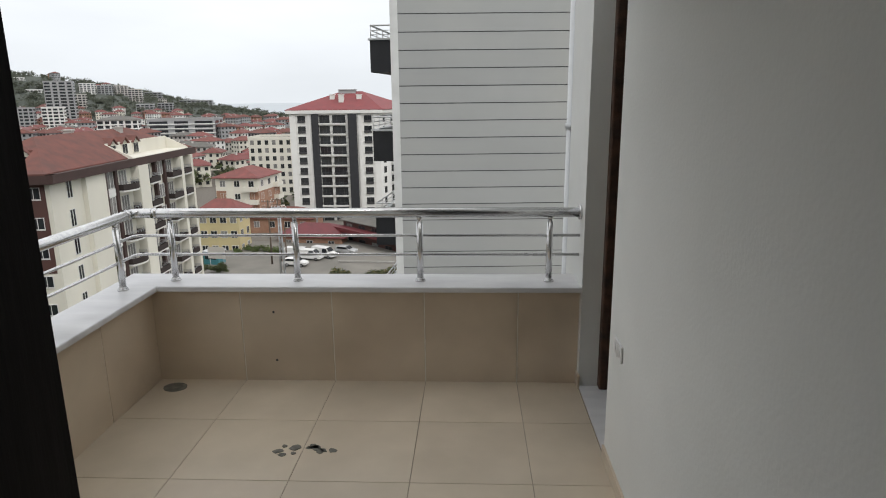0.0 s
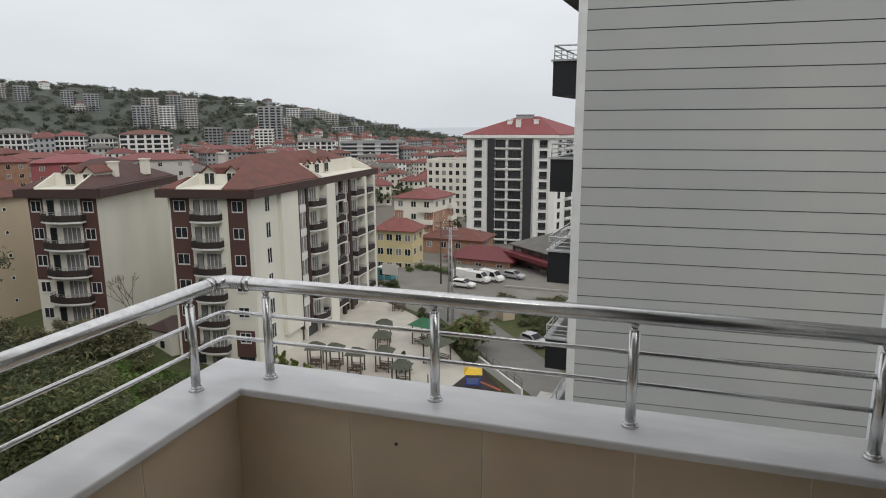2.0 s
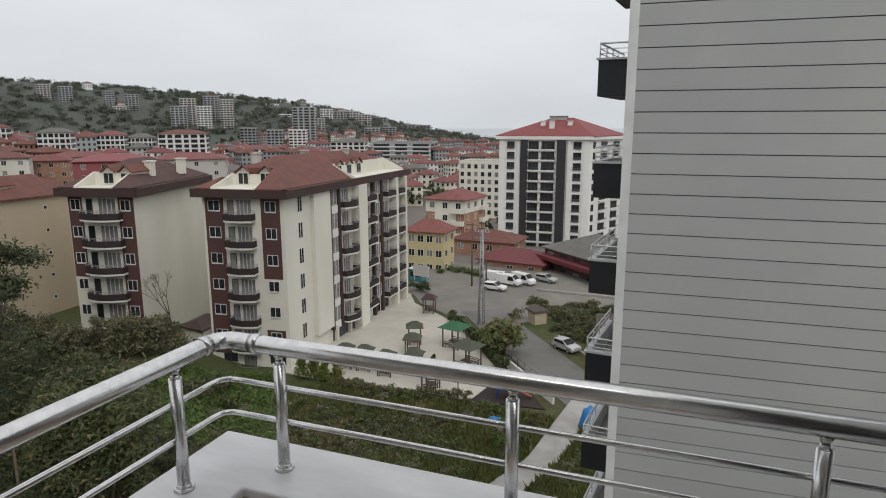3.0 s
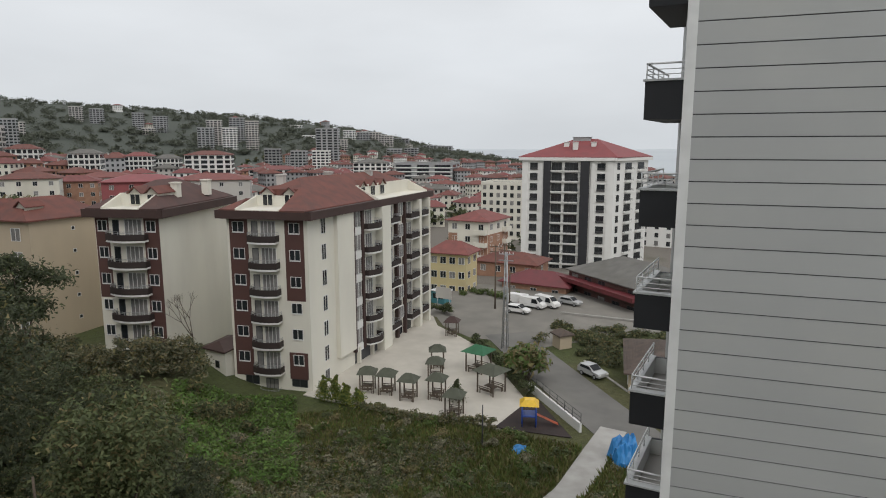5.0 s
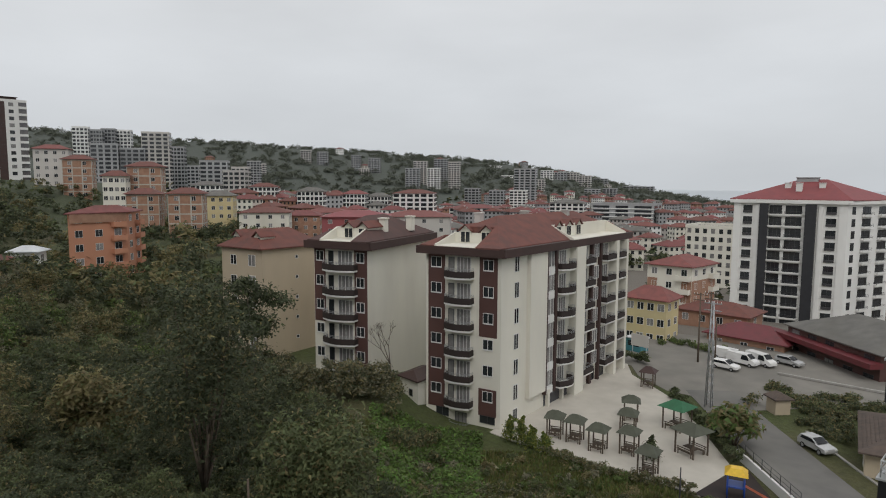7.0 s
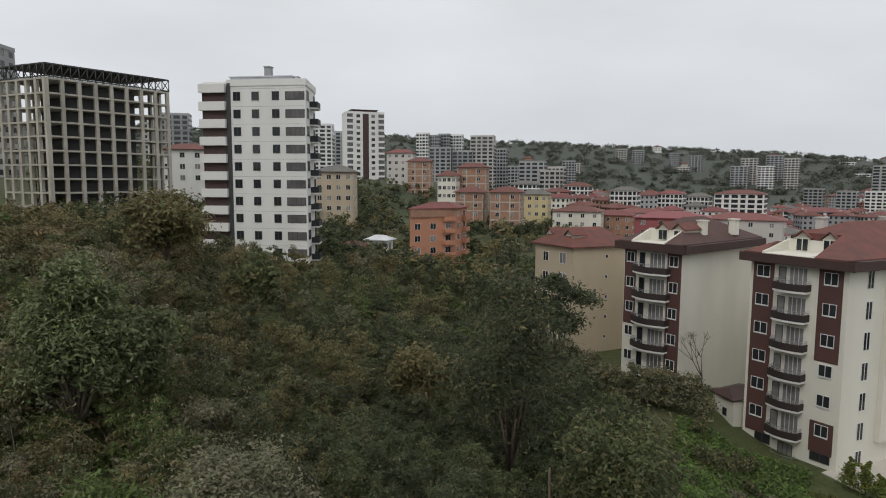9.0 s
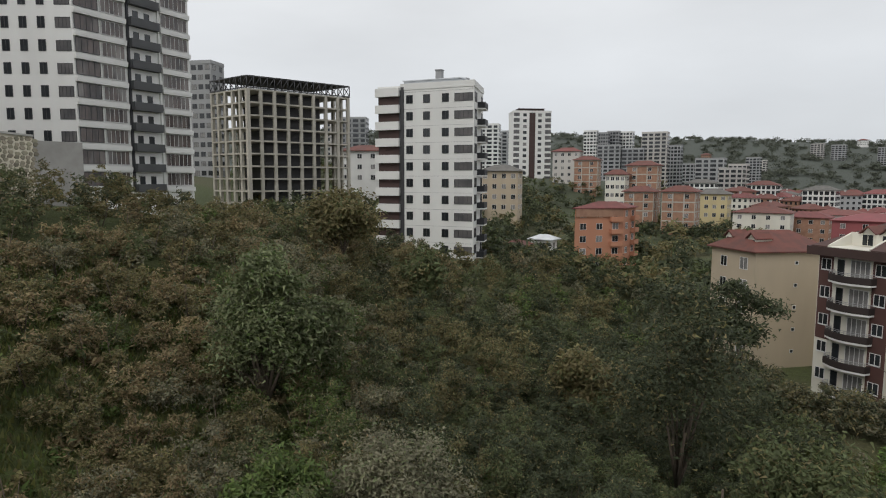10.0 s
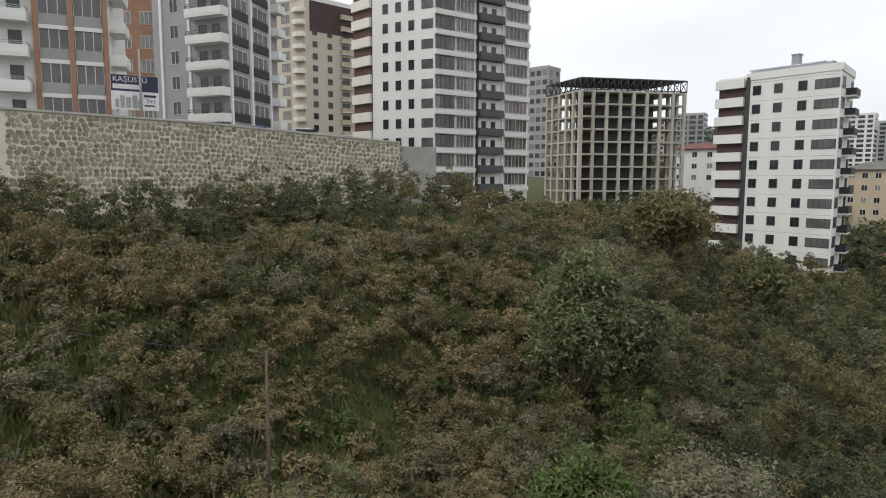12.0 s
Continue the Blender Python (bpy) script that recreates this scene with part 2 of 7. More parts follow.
M["leaf_olive"] = leaf_mat("olive_leaves", (0.215, 0.188, 0.088))
M["leaf_green"] = leaf_mat("green_leaves", (0.125, 0.150, 0.066))
M["leaf_bright"] = leaf_mat("bright_green_leaves", (0.120, 0.170, 0.050))
M["leaf_brown"] = leaf_mat("rusty_autumn_leaves", (0.305, 0.240, 0.132))
M["leaf_grey"] = leaf_mat("grey_green_leaves", (0.245, 0.235, 0.155))
M["leaf_deep"] = leaf_mat("deep_green_leaves", (0.080, 0.096, 0.052))
# greyed leaf tone: the ridge's haze is put into the colour
M["leaf_hazed"] = leaf_mat("far_wood_leaves", (0.125, 0.138, 0.105), 0.2)
M["leaf_lime"] = leaf_mat("yellow_green_leaves", (0.27, 0.30, 0.065), 0.25)
M["leaf_weed"] = leaf_mat("fresh_green_leaves", (0.150, 0.250, 0.060), 0.3)
M["leaf_sage"] = leaf_mat("sage_green_leaves", (0.205, 0.235, 0.120))
M["grass"] = leaf_mat("meadow_grass", (0.155, 0.170, 0.055), 0.35)


def ground_mat():
    m, n, l, b = nodes_of("hill_ground")
    geo = n.new("ShaderNodeNewGeometry")
    a = n.new("ShaderNodeTexNoise")
    a.inputs["Scale"].default_value, a.inputs["Detail"].default_value = 0.05, 8
    l.new(geo.outputs["Position"], a.inputs["Vector"])
    r = n.new("ShaderNodeValToRGB")
    es = r.color_ramp.elements
    es[0].position, es[0].color = 0.30, (0.045, 0.058, 0.016, 1)
    es[1].position, es[1].color = 0.72, (0.085, 0.072, 0.036, 1)
    k = es.new(0.5)
    k.color = (0.058, 0.072, 0.021, 1)
    l.new(a.outputs["Fac"], r.inputs[0])
    c = n.new("ShaderNodeTexNoise")
    c.inputs["Scale"].default_value, c.inputs["Detail"].default_value = 1.6, 10
    l.new(geo.outputs["Position"], c.inputs["Vector"])
    c.inputs["Roughness"].default_value = 0.75
    hv = n.new("ShaderNodeHueSaturation")
    mr = n.new("ShaderNodeMapRange")
    mr.inputs[3].default_value, mr.inputs[4].default_value = 0.1, 2.0
    l.new(c.outputs["Fac"], mr.inputs[0])
    l.new(mr.outputs[0], hv.inputs["Value"])
    l.new(r.outputs[0], hv.inputs["Color"])
    # trodden earth and paving between the houses of the town
    sp = n.new("ShaderNodeSeparateXYZ")
    l.new(geo.outputs["Position"], sp.inputs[0])
    ty = n.new("ShaderNodeMapRange")
    ty.inputs[1].default_value, ty.inputs[2].default_value = 112, 124
    l.new(sp.outputs["Y"], ty.inputs[0])
    tx = n.new("ShaderNodeMath")
    tx.operation, tx.inputs[1].default_value = "MULTIPLY_ADD", 0.85
    l.new(sp.outputs["Y"], tx.inputs[0])
    l.new(sp.outputs["X"], tx.inputs[2])
    tm = n.new("ShaderNodeMapRange")
    tm.inputs[1].default_value, tm.inputs[2].default_value = 0, 40
    l.new(tx.outputs[0], tm.inputs[0])
    both = n.new("ShaderNodeMath")
    both.operation = "MULTIPLY"
    l.new(ty.outputs[0], both.inputs[0])
    l.new(tm.outputs[0], both.inputs[1])
    patch = n.new("ShaderNodeMath")
    patch.operation = "MULTIPLY"
    near_town = n.new("ShaderNodeMapRange")
    near_town.inputs[1].default_value, near_town.inputs[2].default_value = 760, 560
    pr = n.new("ShaderNodeMapRange")
    pr.inputs[1].default_value, pr.inputs[2].default_value = 0.72, 0.56
    l.new(a.outputs["Fac"], pr.inputs[0])
    l.new(both.outputs[0], patch.inputs[0])
    l.new(pr.outputs[0], patch.inputs[1])
    town = n.new("ShaderNodeMix")
    town.data_type = "RGBA"
    town.inputs["B"].default_value = (0.16, 0.145, 0.125, 1)
    far = n.new("ShaderNodeVectorMath")
    far.operation = "LENGTH"
    l.new(geo.outputs["Position"], far.inputs[0])
    l.new(far.outputs["Value"], near_town.inputs[0])
    inside = n.new("ShaderNodeMath")
    inside.operation = "MULTIPLY"
    l.new(patch.outputs[0], inside.inputs[0])
    l.new(near_town.outputs[0], inside.inputs[1])
    l.new(inside.outputs[0], town.inputs["Factor"])
    # ground turns grey-green with distance, haze painted into its colour
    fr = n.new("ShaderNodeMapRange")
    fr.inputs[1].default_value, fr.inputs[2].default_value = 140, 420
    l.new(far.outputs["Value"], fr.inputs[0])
    haze_mix = n.new("ShaderNodeMix")
    haze_mix.data_type = "RGBA"
    haze_mix.inputs["B"].default_value = (0.062, 0.072, 0.060, 1)
    l.new(fr.outputs[0], haze_mix.inputs["Factor"])
    l.new(hv.outputs[0], haze_mix.inputs["A"])
    l.new(haze_mix.outputs["Result"], town.inputs["A"])
    l.new(town.outputs["Result"], b.inputs["Base Color"])
    b.inputs["Roughness"].default_value = 0.95
    bp = n.new("ShaderNodeBump")
    bp.inputs["Strength"].default_value, bp.inputs["Distance"].default_value = 0.8, 0.3
    l.new(c.outputs["Fac"], bp.inputs["Height"])
    l.new(bp.outputs[0], b.inputs["Normal"])
    return m


M["ground"] = ground_mat()


# ---- mesh helpers ----
def box(bm, x0, x1, y0, y1, z0, z1, mat=0):
    vs = [bm.verts.new(p) for p in ((x0, y0, z0), (x1, y0, z0), (x1, y1, z0), (x0, y1, z0), (x0, y0, z1), (x1, y0, z1), (x1, y1, z1), (x0, y1, z1))]
    for f in ((3, 2, 1, 0), (4, 5, 6, 7), (0, 1, 5, 4), (1, 2, 6, 5), (2, 3, 7, 6), (3, 0, 4, 7)):
        bm.faces.new([vs[i] for i in f]).material_index = mat


def prism(bm, pts, z0, z1, mat=0):
    lo = [bm.verts.new((p[0], p[1], z0)) for p in pts]
    hi = [bm.verts.new((p[0], p[1], z1)) for p in pts]
    k = len(pts)
    fs = [bm.faces.new(lo[::-1]), bm.faces.new(hi)]
    fs += [bm.faces.new((lo[i], lo[(i + 1) % k], hi[(i + 1) % k], hi[i])) for i in range(k)]
    for f in fs:
        f.material_index = mat


def tube(bm, a, b, r0, r1=None, seg=10, mat=0):
    a, b = Vector(a), Vector(b)
    r1 = r0 if r1 is None else r1
    q = (b - a).to_track_quat("Z", "Y")
    rings = []
    for p, r in ((a, r0), (b, r1)):
        rings.append([bm.verts.new(p + q @ Vector((r * math.cos(t), r * math.sin(t), 0))) for t in (2 * math.pi * i / seg for i in range(seg))])
    for i in range(seg):
        f = bm.faces.new((rings[0][i], rings[0][(i + 1) % seg], rings[1][(i + 1) % seg], rings[1][i]))
        f.material_index, f.smooth = mat, True
    bm.faces.new(rings[0][::-1]).material_index = mat
    bm.faces.new(rings[1]).material_index = mat


def mesh_of(name, bm, *mats):
    bmesh.ops.recalc_face_normals(bm, faces=bm.faces)
    me = bpy.data.meshes.new(name)
    bm.to_mesh(me)
    bm.free()
    for m in mats:
        me.materials.append(m)
    return me


def part(name, bm, material, parent=None, label="", m=None):
    ob = new(name, bm if isinstance(bm, bpy.types.Mesh) else mesh_of(name, bm, *(material if isinstance(material, (list, tuple)) else (material,))))
    if parent is not None:
        ob.parent = parent
    if m is not None:
        ob.matrix_basis = m
    return tagged(ob, label=label)


def bevelled(bm, w=0.01, seg=2):
    bmesh.ops.recalc_face_normals(bm, faces=bm.faces)
    es = [e for e in bm.edges if len(e.link_faces) == 2 and e.calc_face_angle(0) > 0.6]
    bmesh.ops.bevel(bm, geom=es, offset=w, segments=seg, affect="EDGES", profile=0.5)
    return bm


def empty(name, loc, label, category, group="", rot=0.0):
    ob = new(name)
    ob.empty_display_size = 0.2
    ob.matrix_basis = pose(*loc, 0, 0, rot)
    return tagged(ob, label, category, group)


def setting(name, bm, mat, label, category):
    return tagged(part(name, bm, mat), label, category, kind="structure")


# ---- the terrain: one sheet out to the horizon ----
EYE = (0.5, -0.7)
HEIGHTS = [(130, 25, -12), (130, 45, -4), (127, 59, 0), (145, 50, 0), (113, 66, 0.5), (107, 80, -1.8), (100, 95, -5), (91, 140, -7), (84, 100, -10),
           (75, 28, -15), (75, 60, -14), (66, 140, -20), (64, 60, -19), (57, 90, -23), (50, 72, -23), (45, 45, -23), (35, 38, -24.5), (36, 62, -27),
           (20, 35, -25), (110, 28, -14), (160, 30, -8), (180, 60, -3), (-90, 40, -20), (0, 35, -25.5), (-30, 40, -25), (60, 230, -14), (72, 330, 4), (92, 250, 6),
           (120, 200, 8), (50, 250, -29), (40, 300, -33), (60, 500, -22), (40, 800, -38), (75, 700, 22)]
CONTROL = np.array([(EYE[0] - r * math.sin(radians(a)), EYE[1] + r * math.cos(radians(a)), z) for a, r, z in HEIGHTS])
RIDGE_AZ = (-180, 0, 14, 17, 22, 29, 36, 47, 57, 72, 95, 130, 180)
RIDGE_EL = (-2.6, -2.6, -1.9, -1.35, -0.5, 0.85, 2.0, 2.7, 3.25, 3.9, 4.3, 3.8, 2.0)


def smooth(a, b, v):
    k = np.clip((v - a) / (b - a), 0, 1)
    return k * k * (3 - 2 * k)


def land(x, y):
    """The ground's height at points (arrays) of the plan."""
    x, y = np.asarray(x, float), np.asarray(y, float)
    dx, dy = x - EYE[0], y - EYE[1]
    r = np.hypot(dx, dy)
    az = np.degrees(np.arctan2(-dx, dy))
    d2 = (x[..., None] - CONTROL[:, 0]) ** 2 + (y[..., None] - CONTROL[:, 1]) ** 2
    near = np.hypot(CONTROL[:, 0], CONTROL[:, 1])
    w = 1 / (d2 + (0.12 * near + 3) ** 2) ** 1.7 * near ** 1.4
    z = (w * CONTROL[:, 2]).sum(-1) / w.sum(-1)
    front = smooth(48, 38, az) * smooth(-60, -20, az)
    flat = smooth(38, 52, r) * front
    z = z * (1 - flat) + -27.0 * flat
    z = z + (-34 - z) * smooth(134, 190, r) * smooth(50, 30, az) * smooth(-70, -20, az)
    top = r * np.tan(np.radians(np.interp(az, RIDGE_AZ, RIDGE_EL))) + 1.9
    rough = 9 * np.sin(x * 0.011 + 1) * np.sin(y * 0.013) + 5 * np.sin(x * 0.031) * np.sin(y * 0.027 + 2)
    hill = np.minimum(top, 1500 * np.tan(np.radians(np.interp(az, RIDGE_AZ, RIDGE_EL))) + rough * 0.35)
    k = smooth(620, 1500, r)
    z = z * (1 - k) + hill * k
    z = z + (-60 - z) * smooth(1750, 2300, r)
    return z


def build_ground():
    rs = [2.0]
    while rs[-1] < 4900:
        rs.append(rs[-1] * 1.045 + 0.25)
    na = 288
    a = np.radians(np.arange(na) * 360 / na)
    R, A = np.meshgrid(rs, a, indexing="ij")
    x, y = EYE[0] - R * np.sin(A), EYE[1] + R * np.cos(A)
    z = land(x, y)
    co = np.stack([x, y, z], -1).reshape(-1, 3)
    co = np.vstack([co, [[EYE[0], EYE[1], float(land(EYE[0], EYE[1] + 0.01))]]])
    nr = len(rs)
    faces = []
    for i in range(nr - 1):
        for j in range(na):
            k = (j + 1) % na
            faces.append((i * na + j, i * na + k, (i + 1) * na + k, (i + 1) * na + j))
    c = len(co) - 1
    faces += [(c, (j + 1) % na, j) for j in range(na)]
    me = bpy.data.meshes.new("ground")
    me.from_pydata(co.tolist(), [], faces)
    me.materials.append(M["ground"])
    for p in me.polygons:
        p.use_smooth = True
    me.update()
    bm = bmesh.new()
    bm.from_mesh(me)
    bmesh.ops.recalc_face_normals(bm, faces=bm.faces)
    if bm.faces[0].normal.z < 0:
        bmesh.ops.reverse_faces(bm, faces=bm.faces)
    bm.to_mesh(me)
    bm.free()
    tagged(new("ground", me), "green brown hillside falling to a town and rising to a wooded ridge", "ground", kind="structure")


build_ground()
bm = bmesh.new()
for i in range(48):
    t0, t1 = 2 * math.pi * i / 48, 2 * math.pi * (i + 1) / 48
    ring = [bm.verts.new((r * math.cos(t), r * math.sin(t), -41)) for r, t in ((600, t0), (4950, t0), (4950, t1), (600, t1))]
    bm.faces.new(ring)
bmesh.ops.remove_doubles(bm, verts=bm.verts, dist=0.01)
setting("water", bm, M["water"], "calm grey sea under an overcast sky", "sea")


def gz(x, y):
    return float(land(x, y))


# ---- the balcony and the room behind it ----
# x = 0 is the inner face of the side parapet, y = 0 that of the front parapet, z = 0 the tiled floor.
RIGHT, CAP, SILL = 2.77, 0.672, 0.635
BACK = -2.95
DOOR = 1.33

bm = bmesh.new()
box(bm, -0.22, 3.4, BACK - 3.2, 0.22, -0.30, -0.0035)
setting("floor", bm, M["grout_dark"], "concrete balcony slab with dirty grout between the tiles", "floor")
bm = bmesh.new()
box(bm, -0.20, RIGHT, 0.004, 0.20, -0.012, SILL)
parapet_front = setting("wall_front_parapet", bm, M["grout_light"], "low parapet clad in large beige tiles", "parapet")
bm = bmesh.new()
box(bm, -0.20, -0.004, BACK, 0.004, -0.012, SILL)
parapet_side = setting("wall_side_parapet", bm, M["grout_light"], "low side parapet clad in large beige tiles", "parapet")

# marble coping, mitred at the corner
bm = bmesh.new()
prism(bm, [(-0.24, 0.24), (-0.24, BACK), (0.075, BACK), (0.075, -0.075), (RIGHT, -0.075), (RIGHT, 0.24)], SILL, CAP)
bevelled(bm, 0.008, 2)
setting("trim_coping", bm, M["marble"], "grey veined marble coping on the parapet", "coping")

# the wall at the side of the balcony, with a doorway, and the plain wall that goes on into the room
bm = bmesh.new()
box(bm, RIGHT, RIGHT + 0.28, -0.06, 0.62, -0.30, 2.75)
setting("wall_right_end", bm, M["white_paint"], "short white wall end beside the railing", "wall")
bm = bmesh.new()
box(bm, RIGHT, RIGHT + 0.28, BACK - 3.0, -0.88, -0.012, 2.75)
setting("wall_right", bm, M["white_paint"], "plain white painted wall with a socket", "wall")
bm = bmesh.new()
box(bm, RIGHT, RIGHT + 0.28, -0.88, -0.06, 2.62, 2.75)
setting("wall_right_lintel", bm, M["white_paint"], "white wall above the side doorway", "wall")
bm = bmesh.new()
box(bm, RIGHT + 0.004, RIGHT + 0.34, -0.88, -0.064, -0.012, 0.012)
bevelled(bm, 0.004, 1)
setting("trim_threshold", bm, M["marble"], "grey marble threshold of the side doorway", "threshold")
bm = bmesh.new()
box(bm, RIGHT - 0.012, RIGHT + 0.003, BACK, -0.88, 0.0, 0.07)
box(bm, RIGHT - 0.012, RIGHT + 0.003, -0.09, -0.004, 0.0, 0.09)
setting("baseboard", bm, M["tile_floor"], "narrow beige tile skirting along the white wall", "skirting")
# the dark side room behind that doorway
bm = bmesh.new()
box(bm, RIGHT + 0.12, RIGHT + 0.24, -0.878, -0.82, 0.013, 2.62)
box(bm, RIGHT + 0.12, RIGHT + 0.24, -0.13, -0.062, 0.013, 2.62)
box(bm, RIGHT + 0.12, RIGHT + 0.24, -0.82, -0.13, 2.5, 2.62)
bevelled(bm, 0.006, 1)
setting("door_1", bm, M["rough_brown"], "raw brown frame of an unfinished side doorway", "door frame")
bm = bmesh.new()
box(bm, RIGHT + 0.28, RIGHT + 3.0, -3.2, -3.1, -0.3, 2.75)
box(bm, RIGHT + 2.9, RIGHT + 3.0, -3.1, 0.5, -0.3, 2.75)
box(bm, RIGHT + 0.28, RIGHT + 3.0, 0.5, 0.6, -0.3, 2.75)
setting("wall_side_room", bm, M["white_paint"], "walls of the unlit room beside the balcony", "wall")
bm = bmesh.new()
box(bm, RIGHT + 0.40, RIGHT + 2.9, -3.1, 0.5, -0.3, -0.01)
setting("floor_side_room", bm, M["concrete"], "bare floor of the unlit side room", "floor")

# the room that the walk starts in
bm = bmesh.new()
box(bm, -0.2, DOOR, BACK - 0.22, BACK, -0.012, 2.75)
box(bm, DOOR, RIGHT, BACK - 0.22, BACK, 2.3, 2.75)
setting("wall_back", bm, M["white_paint"], "white wall with the doorway onto the balcony", "wall")
bm = bmesh.new()
box(bm, -0.3, -0.2, BACK - 3.2, BACK, -0.3, 2.75)
box(bm, -0.3, RIGHT + 0.28, BACK - 3.3, BACK - 3.2, -0.3, 2.75)
setting("wall_room", bm, M["white_paint"], "plain white walls of the empty room", "wall")
bm = bmesh.new()
# reaches unseen over the balcony, added there to shade wall and tiles
box(bm, -0.3, RIGHT + 3.0, BACK - 3.3, -0.85, 2.75, 2.95)
box(bm, RIGHT, RIGHT + 3.0, -0.85, 0.62, 2.75, 2.95)
setting("ceiling", bm, M["ceiling"], "white painted room slab, run out unseen over the balcony for shade", "ceiling")
door = tagged(empty("door_2", (DOOR, BACK, 0), "dark brown balcony door standing open", "door"), kind="structure")
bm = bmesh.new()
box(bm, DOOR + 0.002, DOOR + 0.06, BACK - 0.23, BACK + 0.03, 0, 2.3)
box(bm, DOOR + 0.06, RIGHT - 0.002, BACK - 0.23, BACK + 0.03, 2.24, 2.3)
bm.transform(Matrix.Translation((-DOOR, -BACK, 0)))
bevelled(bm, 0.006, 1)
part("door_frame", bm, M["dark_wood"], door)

# socket by the doorway
socket = empty("wall_socket", (RIGHT, -1.08, 0.68), "white plastic double socket on the painted wall", "socket")
for dy in (-0.041, 0.041):
    bm = bmesh.new()
    box(bm, -0.011, 0, dy - 0.039, dy + 0.039, -0.04, 0.04)
    bevelled(bm, 0.004, 2)
    plate = part("cover_plate", bm, M["plastic_white"], socket)
    bm = bmesh.new()
    tube(bm, (-0.014, dy, 0), (-0.010, dy, 0), 0.022, seg=20)
    part("insert", bm, M["plastic_white"], plate)

# downpipe outside the railing
pipe = empty("downpipe", (2.80, 0.70, 0), "pale grey plastic rainwater pipe beside the white wall", "pipe")
bm = bmesh.new()
tube(bm, (0, 0, -14), (0, 0, 4), 0.05, seg=20)
part("pipe", bm, M["pipe_white"], pipe)
for z in (-1.2, 1.6):
    bm = bmesh.new()
    tube(bm, (0, 0, z), (0, 0, z + 0.04), 0.058, seg=20)
    box(bm, -0.02, 0.10, -0.09, -0.04, z, z + 0.04)
    part("pipe_clip", bm, M["pipe_white"], pipe)


def rail_path(bm, pts, r, seg=14):
    """A bent round bar along the points, with rounded corners."""
    pts = [Vector(p) for p in pts]
    line = [pts[0]]
    for i in range(1, len(pts) - 1):
        a, c = (pts[i - 1] - pts[i]).normalized(), (pts[i + 1] - pts[i]).normalized()
        k = max(0.06, r * 2.2)
        for s in range(5):
            t = s / 4
            line.append(pts[i] + a * k * (1 - t) ** 2 + c * k * t ** 2)
    line.append(pts[-1])
    rings = []
    for i, p in enumerate(line):
        d = (line[min(i + 1, len(line) - 1)] - line[max(i - 1, 0)]).normalized()
        s = d.cross(Vector((0, 0, 1))).normalized()
        u = s.cross(d)
        rings.append([bm.verts.new(p + (s * math.cos(t) + u * math.sin(t)) * r) for t in (2 * math.pi * j / seg for j in range(seg))])
    for a, c in zip(rings, rings[1:]):
        for j in range(seg):
            f = bm.faces.new((a[j], a[(j + 1) % seg], c[(j + 1) % seg], c[j]))
            f.smooth = True
    bm.faces.new(rings[0])
    bm.faces.new(rings[-1][::-1])


railing = empty("balcony_railing", (0, 0, CAP), "shiny stainless steel tube railing on the marble coping", "railing")
RX, RY, RAILZ = -0.10, 0.075, 1.12
for name, z, r in (("handrail", RAILZ, 0.031), ("crossbar", 0.970, 0.0095), ("crossbar", 0.845, 0.0095)):
    off = 0.012 if name == "crossbar" else 0
    bm = bmesh.new()
    rail_path(bm, [(RX - off, BACK, z - CAP), (RX - off, RY + off, z - CAP), (RIGHT - 0.002, RY + off, z - CAP)], r)
    part(name, bm, M["chrome"], railing)
for dx in (0.0, 0.145):
    bm = bmesh.new()
    tube(bm, (RX + dx - (0.018 if dx else 0), RY - (0 if dx else 0.105), RAILZ - CAP), (RX + dx + (0.018 if dx else 0), RY - (0 if dx else 0.07), RAILZ - CAP), 0.034, seg=16)
    part("joint_sleeve", bm, M["chrome"], railing)
bm = bmesh.new()
tube(bm, (RIGHT - 0.016, RY, RAILZ - CAP), (RIGHT - 0.001, RY, RAILZ - CAP), 0.046, seg=20)
part("wall_flange", bm, M["chrome"], railing)


def post_mesh():
    bm = bmesh.new()
    tube(bm, (0, 0, 0), (0, 0, 0.012), 0.034, 0.030, 18)
    tube(bm, (0, 0, 0.012), (0, 0, 0.022), 0.026, 0.022, 18)
    tube(bm, (0, 0, 0.018), (0, 0, 0.388), 0.0205, seg=18)
    tube(bm, (0, 0, 0.388), (0, 0, 0.400), 0.017, 0.012, 14)
    tube(bm, (0, 0, 0.400), (0, 0, 0.422), 0.011, 0.020, 14)
    return mesh_of("post", bm, M["chrome"])


post = post_mesh()
for p in [(x, RY) for x in (0.136, 0.949, 1.753, 2.578)] + [(RX, y) for y in (-0.15, -1.14, -2.13)]:
    part("post", post, None, railing, m=Matrix.Translation((p[0], p[1], 0)))

# floor drain and the spilled cement
drain = empty("floor_drain", (0.15, -0.13, 0.002), "small rusty floor drain in the tiled corner", "drain")
bm = bmesh.new()
prism(bm, [(0.075 * math.cos(t), 0.06 * math.sin(t)) for t in (2 * math.pi * i / 16 for i in range(16))], -0.002, 0.006)
part("drain_plate", bm, M["mud"], drain)
spill = empty("cement_spill", (1.18, -0.86, 0.0), "grey dried cement spill on the floor tiles", "stain")
rnd = random.Random(5)
